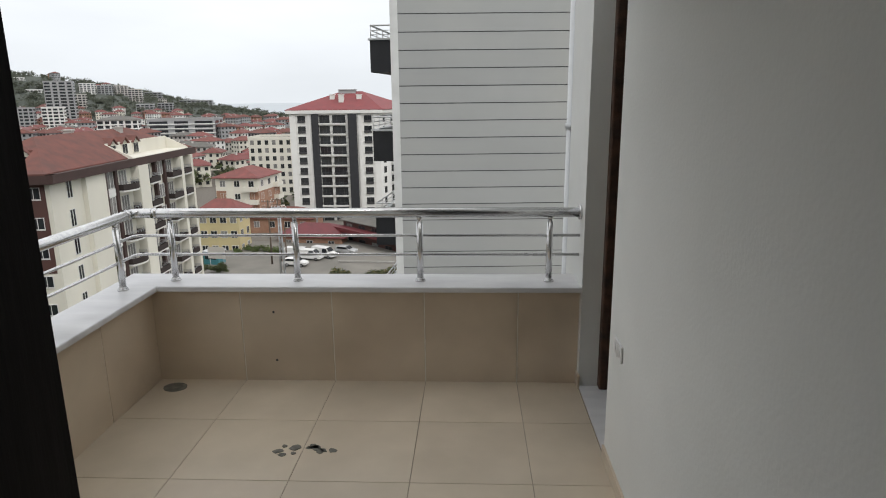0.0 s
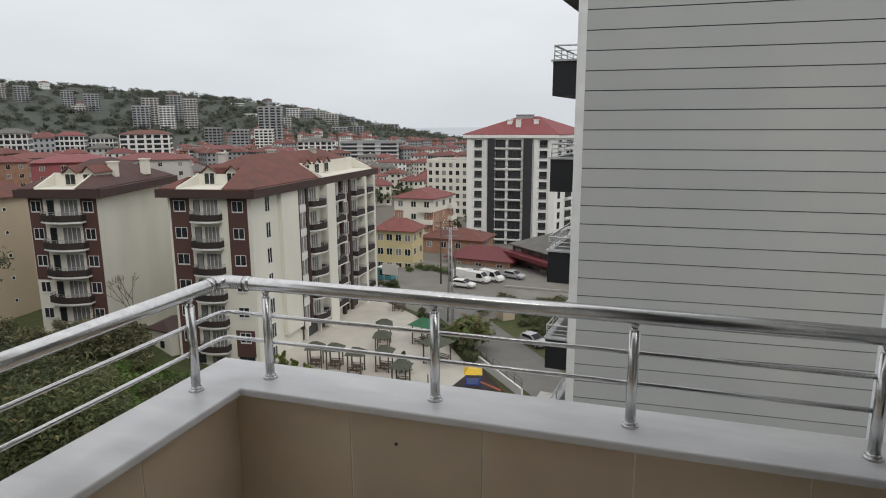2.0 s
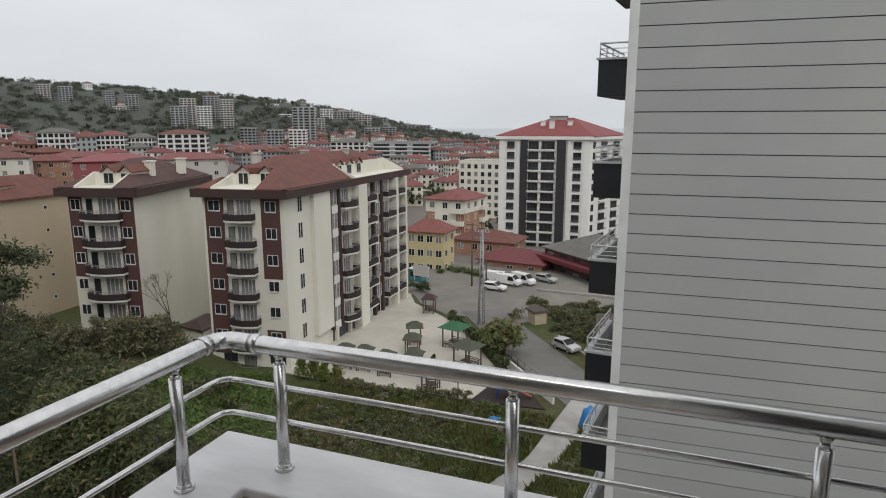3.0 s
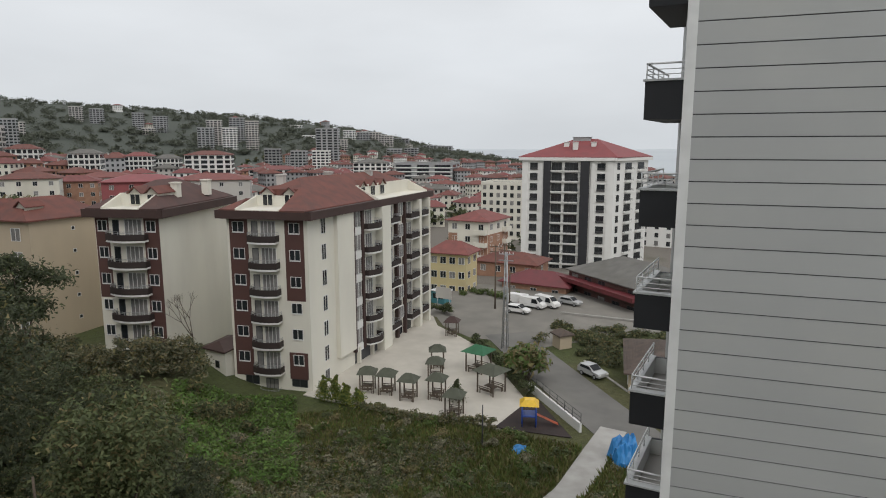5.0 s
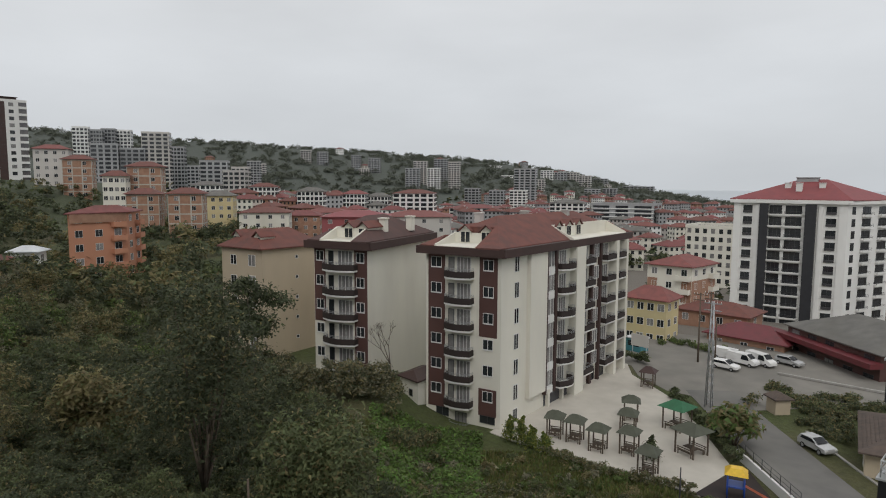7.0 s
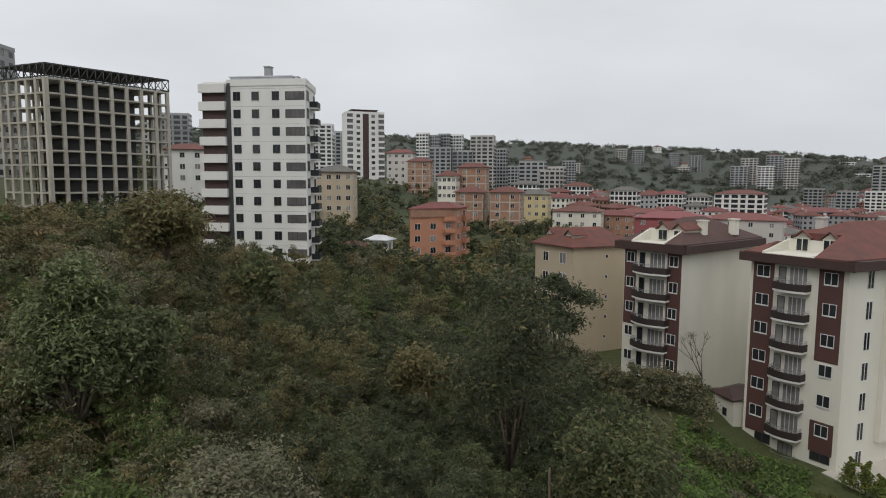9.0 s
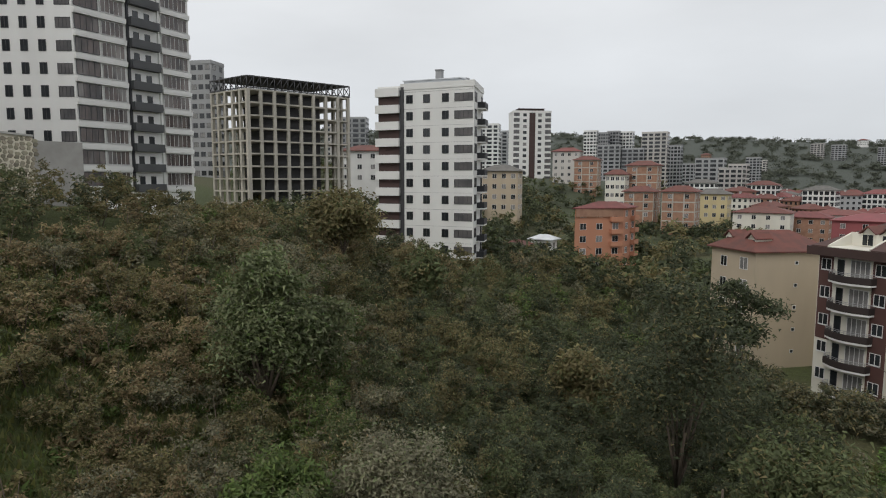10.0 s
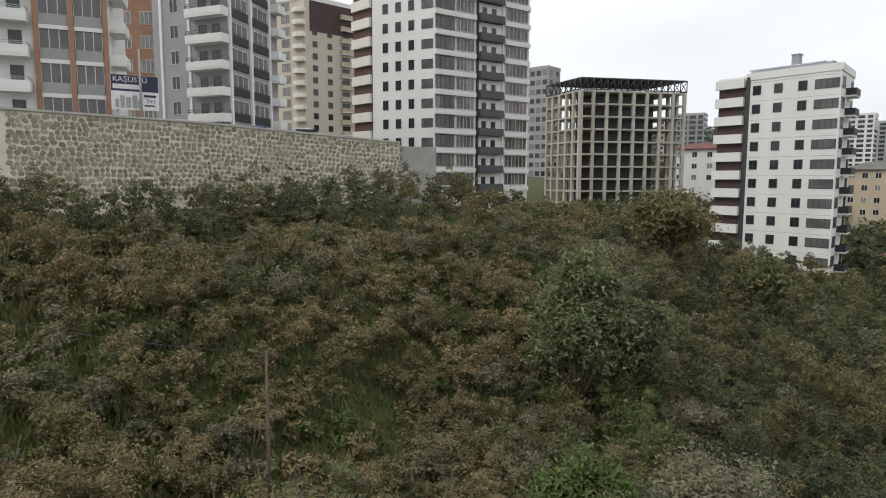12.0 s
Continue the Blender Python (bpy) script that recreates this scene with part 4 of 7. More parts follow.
for u0, u1 in ((0.0, 0.06), (0.20, 0.24), (0.76, 0.80), (0.93, 1.0)):
    TW.band("pilaster", TW.f, fw * u0, fw * u1, 3.2, TW.h - 0.6, 0.35, "white_render")
for fc in (TW.f, TW.s):
    TW.band("cornice", fc, -0.9, fc.w + 0.9, TW.h - 0.4, TW.h + 0.5, 0.9, "white_render")
    TW.band("shop_front", fc, 0.4, fc.w - 0.4, -1.0, 2.4, 0.06, "glazing")
TW.hip_roof(5.2, 0.9, "roof_crimson", z=TW.h + 0.5, ridge=0.22)
TW.on_roof("roof_hut", "grey_hazed", 0.45, 0.5, TW.h + 4.6, 5, 2.2, 1.5, 0.2)
for u, v in ((0.36, 0.3), (0.5, 0.2), (0.66, 0.3)):
    TW.on_roof("chimney", "white_render", u, v, TW.h + 2.6, 1.4, 1.4, 2.1, 0.15)

# white-grey block with windows, to the fore of the hill
WT = House("tower_block", bearing(85.9, 103.5), bearing(79.5, 98.5), bearing(78.7, 108), -11.5, 16.2, M["white_render"],
           "white apartment tower with brown recessed balconies", "tower block")
wst = 2.62
for k in range(10):
    z = WT.h - 2.3 - wst * k
    for u in (0.12, 0.36, 0.62):
        WT.window(WT.f, WT.f.w * u, z, 1.15, 1.3, "frame_dark")
    WT.window(WT.f, WT.f.w * 0.865, z, 3.0, 1.25, "frame_dark", glass="glazing", bars=4)
    WT.window(WT.s, WT.s.w * 0.2, z, 2.2, 1.5, "frame_dark", glass="glazing", bars=3)
    WT.window(WT.s, WT.s.w * 0.85, z, 1.6, 1.5, "frame_dark")
    WT.balcony(WT.s, WT.s.w * 0.55, z - 0.7, 3.2, 1.2, 0.9, mat="black_panel", rail=False)
    WT.band("groove", WT.f, 0.3, WT.f.w - 0.2, z + 1.72, z + 1.76, 0.01, "grey_hazed")
WT.band("dark_stripe", WT.f, -0.05, 0.5, 0, WT.h + 0.3, 0.12, "frame_dark")
WT.flat_roof("metal_roof", 0.8)
wing = House("tower_wing", bearing(87.9, 105.5), bearing(85.95, 103.6), bearing(84.5, 112), -11.5, 16.2, M["frame_dark"], "recessed balcony wing of the white tower", "tower block")
for k in range(11):
    z = wing.h - 1.1 - wst * k
    wing.band("balcony_front", wing.f, -0.3, wing.f.w - 0.1, z, z + 1.3, 0.6, "white_render")
    wing.band("brown_reveal", wing.f, 0.1, wing.f.w - 0.3, z - 1.3, z - 0.02, 0.05, "fascia")
wing.flat_roof("metal_roof", 0.5)
for u, v, w, hh in ((0.45, 0.5, 1.0, 3.2), (0.3, 0.6, 3.0, 1.6), (0.8, 0.5, 1.2, 1.6)):
    WT.on_roof("chimney", "grey_hazed", u, v, WT.h + 0.1, w, 1.0, hh, 0.1)
WT.on_roof("roof_deck", "metal_roof", 0.45, 0.5, WT.h + 0.9, WT.f.w * 0.8, 6, 0.5, 0.2)


# the bare concrete frame
def concrete_frame():
    left, near, right = bearing(101.9, 158), bearing(99.0, 146), bearing(90.4, 158)
    h = House("unfinished_building", left, near, right, -6, 21.5, None, "bare unfinished concrete frame building with open floors", "building shell")
    back = h.back
    pts = [p - h.near for p in (left, near, right, back)]
    n = 10
    fh = h.h / n
    for k in range(n + 1):
        bm = bmesh.new()
        prism(bm, pts, k * fh - 0.34, k * fh)
        part("floor_slab", bm, M["skeleton"], h.root)
    for fc, m in ((h.f, 5), (h.s, 8), (h.b, 5), (h.e, 8)):
        for i in range(m + 1):
            u = fc.w * i / m
            for k in range(n):
                if ("col", fh) not in CACHE:
                    bm = bmesh.new()
                    box(bm, -0.34, 0.34, -0.05, 0.6, 0, fh - 0.33)
                    CACHE[("col", fh)] = mesh_of("column", bm, M["skeleton"])
                h.put("column", CACHE[("col", fh)], fc, min(max(u, 0.36), fc.w - 0.36), k * fh)
    # core coloured near-black to stand for the shade inside the open floors
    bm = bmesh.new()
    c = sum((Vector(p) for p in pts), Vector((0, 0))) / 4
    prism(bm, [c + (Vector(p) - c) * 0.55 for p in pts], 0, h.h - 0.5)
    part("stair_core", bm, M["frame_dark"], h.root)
    # steel truss ring on the top
    for fc, m in ((h.f, 7), (h.s, 16), (h.b, 7), (h.e, 16)):
        bm = bmesh.new()
        for z in (0.2, 2.6):
            box(bm, 0, fc.w, -0.1, 0.1, z - 0.12, z + 0.12)
        for i in range(m):
            a, b2 = fc.w * i / m, fc.w * (i + 1) / m
            tube(bm, (a, 0, 0), (a, 0, 2.6), 0.11, seg=5)
            tube(bm, (a, 0, 0.2), (b2, 0, 2.6), 0.09, seg=5)
        h.put("roof_truss", mesh_of("roof_truss", bm, M["frame_dark"]), fc, 0, h.h)
    bm = bmesh.new()
    prism(bm, [c + (Vector(p) - c) * 0.97 for p in pts], h.h + 2.6, h.h + 2.8)
    part("roof_deck", bm, M["roof_grey"], h.root)


concrete_frame()

# grey and white glazed tower
GT = House("tower_block", bearing(117.0, 105), bearing(111.6, 99), bearing(103.4, 111), 0, 36, M["white_render"],
           "tall white and grey apartment tower with glazed balconies", "tower block")
for k in range(12):
    z = GT.h - 2.6 - 2.95 * k
    for u in (0.22, 0.43, 0.64):
        GT.window(GT.f, GT.f.w * u, z, 1.0, 1.5, "frame_dark")
    GT.window(GT.f, GT.f.w * 0.89, z, 2.0, 1.4, "frame_dark", glass="glazing", bars=4)
    GT.balcony(GT.s, GT.s.w * 0.20, z - 0.7, GT.s.w * 0.40, 0.5, 0.5, mat="white_render", rail=False)
    GT.window(GT.s, GT.s.w * 0.1, z + 0.05, GT.s.w * 0.18, 1.9, "frame_dark", glass="curtain_brown", bars=4, v=-0.1)
    GT.window(GT.s, GT.s.w * 0.3, z + 0.05, GT.s.w * 0.18, 1.9, "frame_white", glass="curtain_brown", bars=5, v=-0.1)
    GT.balcony(GT.s, GT.s.w * 0.55, z - 0.7, GT.s.w * 0.25, 1.0, 0.95, mat="anthracite", slab="anthracite", rail=False)
    GT.window(GT.s, GT.s.w * 0.5, z - 0.5, 0.9, 1.9, "frame_dark", bars=1)
    GT.window(GT.s, GT.s.w * 0.6, z - 0.5, 0.9, 1.9, "frame_dark", bars=1)
    GT.balcony(GT.s, GT.s.w * 0.85, z - 0.7, GT.s.w * 0.28, 0.5, 0.5, mat="white_render", rail=False)
    GT.window(GT.s, GT.s.w * 0.85, z + 0.05, GT.s.w * 0.25, 1.9, "frame_white", glass="curtain_brown", bars=6, v=-0.1)
GT.band("side_strip", GT.s, GT.s.w * 0.415, GT.s.w * 0.432, 0, GT.h, 0.3, "black_panel")
GT.band("side_strip", GT.s, GT.s.w * 0.688, GT.s.w * 0.70, 0, GT.h, 0.3, "white_render")
GT.flat_roof()

# left slice of the same tower: cream fronts with brown gaps
GW = House("tower_wing", bearing(118.6, 109), bearing(117.05, 105.2), bearing(112.5, 112), 0, 36, M["frame_dark"], "side wing of the white tower with brown gaps", "tower block")
for k in range(12):
    z = GW.h - 1.3 - 2.95 * k
    GW.band("balcony_front", GW.f, 0, GW.f.w, z, z + 1.5, 0.5, "cream")
    GW.band("brown_reveal", GW.f, 0.1, GW.f.w - 0.1, z - 1.4, z - 0.02, 0.05, "brown_panel")
GW.flat_roof()

# beige tower block further behind
FB = House("tower_block", bearing(125.2, 172), bearing(122.8, 166), bearing(116.2, 180), 3, 46, M["sand_render"], "sand and brown apartment tower with rounded balconies", "tower block")
for k in range(14):
    z = FB.h - 2.5 - 2.95 * k
    FB.window(FB.f, FB.f.w * 0.35, z, 2.6, 2.0, "frame_dark", glass="curtain", bars=3)
    FB.balcony(FB.f, FB.f.w * 0.85, z - 0.6, 3.4, 1.0, 0.9, mat="cream", slab="cream", bulge=0.7, rail=False)
    for u in (0.12, 0.3, 0.7, 0.9):
        FB.window(FB.s, FB.s.w * u, z, 1.4, 1.5, "frame_dark")
    FB.balcony(FB.s, FB.s.w * 0.5, z - 0.6, 3.4, 1.0, 0.9, mat="beige_render", rail=False)
    FB.window(FB.s, FB.s.w * 0.5, z - 0.3, 2.4, 1.9, "frame_dark")
for z0, z1 in ((0, 7), (35.5, 43)):
    FB.band("brown_panel", FB.s, FB.s.w * 0.06, FB.s.w * 0.94, z0, min(z1, FB.h), 0.05, "fascia")
FB.flat_roof()

# the two blocks above the stone wall
D1 = House("apartment_block", bearing(134.6, 88), bearing(128.9, 80), bearing(125.0, 91), 3.5, 30, M["grey_render"], "grey apartment block with white balconies and dark railings")
for k in range(9):
    z = 2.2 + 3.0 * k
    D1.window(D1.f, D1.f.w * 0.30, z + 0.9, 1.3, 1.6, "frame_white", bars=2)
    D1.balcony(D1.f, D1.f.w * 0.78, z, D1.f.w * 0.46, 1.3, 0.75, mat="white_render", rail_mat="frame_dark", rail_h=0.5)
    D1.window(D1.f, D1.f.w * 0.68, z + 0.1, 1.1, 2.0, "frame_dark", bars=1)
    D1.window(D1.f, D1.f.w * 0.85, z + 0.1, 1.1, 2.0, "frame_dark", bars=1)
    for u in (0.2, 0.62):
        D1.window(D1.s, D1.s.w * u, z + 0.5, D1.s.w * 0.30, 2.0, "frame_white", glass="glazing", bars=3)
        D1.band("railing_panel", D1.s, D1.s.w * (u - 0.16), D1.s.w * (u + 0.16), z, z + 1.0, 0.15, "black_panel")
    D1.balcony(D1.s, D1.s.w * 0.92, z, D1.s.w * 0.16, 1.2, 0.8, mat="white_render", rail=False)
for u in (0.02, 0.41, 0.8):
    D1.band("pilaster", D1.s, D1.s.w * u - 0.15, D1.s.w * u + 0.25, 1.8, D1.h, 0.25, "white_render")
for u in (0.12, 0.5):
    D1.band("pilaster", D1.f, D1.f.w * u - 0.2, D1.f.w * u + 0.2, 1.8, D1.h, 0.15, "white_render")
D1.flat_roof()

# orange-brown house between them
D2 = House("apartment_block", bearing(139.5, 96), bearing(134.2, 92), bearing(131.0, 104), 3.5, 28, M["brick_red"], "orange-brown apartment block between two pale ones")
for k in range(8):
    z = 3.0 + 3.0 * k
    for u in (0.55, 0.85):
        D2.window(D2.f, D2.f.w * u, z, 1.7, 1.6, glass="curtain", bars=3)
D2.flat_roof()

E1 = House("apartment_block", bearing(152, 70), bearing(137.7, 67), bearing(136.6, 78), 3.5, 28, M["white_render"],
           "white apartment block with brick-red pilasters and glazed balconies")
ew = E1.f.w
for k in range(8):
    z = 3.0 + 2.95 * k
    for d, w in ((1.57, 2.2), (4.25, 2.3)):
        E1.window(E1.f, ew - d, z + 0.6, w, 2.1, "frame_white", glass="glazing", bars=3, v=-0.15)
        E1.band("railing_panel", E1.f, ew - d - w / 2, ew - d + w / 2, z - 0.1, z + 0.85, 0.25, "grey_render")
        E1.band("slab_edge", E1.f, ew - d - w / 2 - 0.1, ew - d + w / 2 + 0.1, z - 0.45, z - 0.1, 0.3, "white_render")
    E1.balcony(E1.f, ew - 8.9, z, 5.6, 1.6, 0.75, mat="white_render", rail_mat="steel_grey", rail_h=0.3)
    E1.window(E1.f, ew - 9.8, z + 0.1, 1.6, 2.1, "frame_dark", bars=2)
    E1.window(E1.f, ew - 7.2, z + 0.1, 1.0, 2.1, "frame_dark", bars=1)
    E1.balcony(E1.s, 2.0, z, 3.2, 1.3, 0.75, mat="white_render", rail=False)
for d in (0.2, 2.9, 5.6):
    E1.band("pilaster", E1.f, ew - d - 0.2, ew - d + 0.2, 2.6, E1.h, 0.45, "brick_red")
for d in (1.6, 6.2, 9.5):
    E1.band("doorway", E1.f, ew - d - 0.8, ew - d + 0.8, 0, 2.0, 0.05, "joint")
E1.flat_roof()


def plain_house(name, az0, az1, r0, r1, z0, z1, wall, label, roof="hip", roof_mat="roof_red", win=("frame_white", 1.3, 1.4), cols=(4, 2), storey=2.9,
                deep=None, category="apartment block", rise=2.5, far=False, group="", balconies=False, near_az=None):
    """A house seen between two bearings, with rows of windows on its two visible sides."""
    left, right = bearing(az0, r0), None
    near = bearing(az1 if near_az is None else near_az, r1)
    if near_az is None:
        d = (near - left).normalized()
        right = near + Vector((-d.y, d.x)) * (deep or (near - left).length * 0.8)
    else:
        right = bearing(az1, r1 + (deep or 8))
    h = House(name, left, near, right, z0, z1, M[wall], label, category, group)
    n = max(1, int((z1 - z0) / storey))
    if far:
        for fc, c in ((h.f, cols[0]), (h.s, cols[1])):
            bm = bmesh.new()
            for k in range(n):
                for i in range(c):
                    u, z = fc.w * (i + 0.5) / c, h.h - storey * (k + 1) + 0.9
                    ww = fc.w / c * (0.30 if i % 2 else 0.40)
                    box(bm, u - ww, u + ww, -0.12, 0.02, z - 0.3, z + 1.6)
            tagged(h.put("glazing", mesh_of("glazing", bm, M["glass"]), fc, 0, 0), kind="stuff")
            bm = bmesh.new()
            for k in range(n):
                z = h.h - storey * (k + 1)
                box(bm, 0, fc.w, -0.35, 0.02, z - 0.1, z + 0.25)
            tagged(h.put("slab_edges", mesh_of("slab_edges", bm, M[wall]), fc, 0, 0), kind="stuff")
    else:
        for fc, c in ((h.f, cols[0]), (h.s, cols[1])):
            for k in range(n):
                for i in range(c):
                    z = h.h - storey * (k + 1) + 0.9
                    h.window(fc, fc.w * (i + 0.5) / c, z, win[1], win[2], win[0], glass="curtain" if (i + k) % 3 == 0 else "glass")
                    if balconies and i == c - 1:
                        h.balcony(fc, fc.w * (i + 0.5) / c, z - 0.8, min(3.0, fc.w / c * 0.95), 1.1, 0.9, mat=wall, slab=wall, rail=False)
    if roof == "hip":
        h.hip_roof(rise, 0.7, roof_mat, ridge=0.35)
    else:
        h.flat_roof(lip_mat=wall)
    return h


# houses of the near town
OR = plain_house("apartment_block", 70.5, 65.4, 150, 156, -20.5, -4.6, "orange_render", "bright orange apartment house with a red roof", near_az=66.4, deep=8,
                 cols=(3, 2), win=("frame_white", 1.6, 1.5), balconies=True, rise=1.6)
OR.band("top_floor", OR.f, 0.2, OR.f.w - 0.2, OR.h - 1.9, OR.h - 0.05, 0.3, "brick_red")
plain_house("apartment_block", 23.84, 20.5, 126, 123, -29, -19.6, "yellow_render", "yellow three-storey town house with a red roof", cols=(4, 2), rise=2.3)
OB = plain_house("apartment_block", 22.14, 16.75, 150, 146, -32, -15.9, "cream", "cream and brick-red apartment house with a red roof", near_az=18.57, deep=10, cols=(3, 3), rise=2.2, balconies=True)
OB.band("red_panel", OB.s, 0.1, OB.s.w - 0.1, 2, OB.h - 3, 0.03, "brick_red")
for u0, u1 in ((0.0, 0.24), (0.78, 1.0)):
    OB.band("red_panel", OB.f, OB.f.w * u0 + 0.05, OB.f.w * u1 - 0.05, OB.h - 8.6, OB.h - 2.9, 0.03, "brick_red")
plain_house("apartment_block", 19.2, 14.9, 245, 240, -36, -13.2, "cream", "cream eight-storey block with rows of small windows", "flat", cols=(7, 3), win=("frame_dark", 1.3, 1.6))
plain_house("apartment_block", 5.4, -2.5, 235, 230, -36, -17, "white_render", "white block behind the striped tower", "flat", cols=(8, 3), win=("frame_dark", 1.3, 1.6))
RS = plain_house("restaurant", 11.2, 5.0, 128, 112, -29, -23.0, "brown_panel", "low restaurant with a mossy grey roof and red awning", cols=(5, 2), category="restaurant",
                 roof_mat="roof_grey", rise=3.2, win=("frame_dark", 2.0, 1.6), deep=16)
RS.band("awning", RS.f, -0.6, RS.f.w + 0.6, RS.h - 1.9, RS.h - 1.1, 2.2, "awning", label="dark red metal awning")
RS.band("sign_board", RS.f, RS.f.w * 0.55, RS.f.w * 0.8, RS.h - 1.05, RS.h - 0.4, 0.1, "brown_panel")
SH = plain_house("shed", 17.2, 11.4, 128, 123, -29, -25.8, "brick_red", "low brick shed under a red sheet roof", cols=(3, 1), category="shed", rise=2.2, deep=9, roof_mat="awning")
plain_house("shed", 19.6, 14.2, 141, 136, -30, -24.0, "brick_red", "long brick shed with a weathered tile roof", cols=(4, 1), category="shed", rise=2.0, deep=9, roof_mat="roof_brown")
M["roof_weathered"] = surf("weathered_brown_tiles", (0.115, 0.085, 0.07), (0.075, 0.06, 0.052), 1.2, 0.9, bump=0.4, fine=4, stain=(0.05, 0.045, 0.038), stain_scale=0.35)
HH = House("cottage", (-8.3, 85.5), (-6.7, 73.2), (3.0, 74.4), -27.0, -24.5, M["beige_render"], "small rendered cottage with a weathered brown tiled roof", "cottage")
HH.hip_roof(1.9, 0.7, "roof_weathered", ridge=0.3)
for i in range(14):
    HH.band("tile_course", HH.f, 0.0 + 0.42 * i, HH.f.w - 0.42 * i, HH.h + 0.2 + 0.115 * i, HH.h + 0.27 + 0.115 * i, 0.05, "roof_weathered", v=-0.55 + 0.37 * i)
hut = House("hut", (-19.0, 87.4), (-17.6, 86.0), (-16.2, 87.4), -27.0, -25.1, M["beige_render"], "small rendered hut with a weathered roof beside the lane", "hut")
hut.hip_roof(0.8, 0.3, "roof_weathered")
HH.window(HH.f, 4.0, 1.0, 0.9, 1.0, "frame_dark")
HH.window(HH.f, 9.4, 0.1, 1.0, 1.95, "frame_white", bars=1)
# brick houses on the slope
for az, r, w, z0, z1, wall, rm, lab in (
        (65.0, 250, 11, -12, 7.4, "brick_red", "roof_brown", "unplastered red brick apartment house"),
        (62.0, 215, 10, -14, -1.6, "brick_red", "roof_brown", "unplastered brick house with a low roof"),
        (65.2, 222, 9.5, -13, -1.8, "brick_red", "roof_brown", "small unplastered brick house"),
        (67.2, 245, 7, -11, 4.0, "cream", "roof_brown", "narrow cream apartment house"),
        (69.7, 285, 10, -6, 10.6, "brick_red", "roof_brown", "brick apartment house with pale beams"),
        (71.4, 300, 12, -5, 15.0, "pale_far", "roof_red", "pinkish apartment house on the slope"),
        (59.5, 250, 11, -14, -2.9, "yellow_render", "roof_grey", "yellow apartment house on the slope"),
        (55.7, 235, 17, -22, -8.6, "cream", "roof_brown", "cream apartment house with a brown roof"),
        (52.6, 250, 14, -24, -10.5, "brick_red", "roof_red", "brick-coloured apartment house in the town"),
        (77.2, 190, 11, -8, 4.5, "beige_render", "roof_grey", "weathered beige apartment house"),
        (89.0, 185, 15, -1, 10.0, "white_render", "roof_brown", "old white house with bay windows"),
        (47.9, 208, 21, -26, -9.0, "raspberry", "roof_crimson", "raspberry-red apartment row with a wide red roof"),
        (50.5, 285, 20, -28, -11.0, "pale_far", "roof_red", "pale apartment row with red roof"),
        (42.5, 225, 24, -29, -9.8, "pale_far", "roof_red", "pale apartment house with a wide red roof")):
    half = math.degrees(w / 2 / r)
    raw = wall == "brick_red" and az > 60
    h = plain_house("apartment_block", az + half, az - half, r, r - 2, z0, z1, wall, lab, roof_mat=rm, cols=(2, 2) if raw else (4, 3), rise=2.0, storey=3.0)
    if raw:
        for fc in (h.f, h.s):
            for i in range(4):
                h.band("concrete_column", fc, fc.w * i / 3.0 - 0.2 * (i > 0), fc.w * i / 3.0 + 0.2 * (i < 3), 0, h.h, 0.06, "skeleton")
            for k in range(int(h.h / 3.0)):
                h.band("concrete_beam", fc, 0, fc.w, h.h - 3.0 * k - 0.4, h.h - 3.0 * k, 0.07, "skeleton")
LH = plain_house("cottage", 76.8, 75.2, 132, 128, -16, -11.5, "orange_render", "small orange-red cottage with a brown roof", category="cottage", cols=(1, 1), roof_mat="roof_brown", rise=1.3)
plain_house("cottage", 74.3, 72.6, 150, 148, -16, -11.8, "white_render", "low white cottage with a grey sheet roof", category="cottage", cols=(2, 1), roof_mat="metal_roof", rise=1.2)
ST = plain_house("tower_block", 76.0, 72.75, 327, 331, 2, 35.8, "white_render", "white apartment tower with brown stripes on the slope", "flat", cols=(5, 2), deep=14, category="tower block", win=("frame_dark", 1.8, 1.5))
ST.band("brown_stripe", ST.f, ST.f.w * 0.42, ST.f.w * 0.58, 0, ST.h, 0.05, "fascia")
for u0, u1 in ((0.0, 0.16), (0.84, 1.0)):
    ST.band("brown_stripe", ST.f, ST.f.w * u0 + 0.05, ST.f.w * u1 - 0.05, 0, ST.h - 0.2, 0.05, "glazing")
    for k in range(11):
        ST.band("balcony_front", ST.f, ST.f.w * u0, ST.f.w * u1, ST.h - 2.9 * k - 2.9, ST.h - 2.9 * k - 1.9, 0.5, "white_render")
ST.on_roof("roof_hut", "fascia", 0.5, 0.5, ST.h + 0.1, 13, 9, 1.9, 0.5)
plain_house("tower_block", 103.9, 101.8, 215, 210, 2, 37, "grey_hazed", "grey apartment tower behind the shell", "flat", cols=(4, 2), category="tower block", win=("frame_dark", 1.6, 1.5))

# far towers and blocks on the ridge: bearing, distance, width, top
RIDGE_TOWERS = ((52.1, 1180, 18, 60), (50.7, 1170, 19, 57), (47.8, 1130, 16, 50), (46.2, 1120, 20, 45), (47.1, 1090, 17, 26), (42.8, 960, 21, 24), (42.1, 1010, 21, 36),
                (40.9, 960, 19, 24), (40.3, 1040, 21, 41), (39.1, 970, 17, 34), (56.1, 1000, 20, 30), (36.4, 1250, 25, 24), (35.4, 1290, 22, 37), (36.4, 1320, 22, 38))
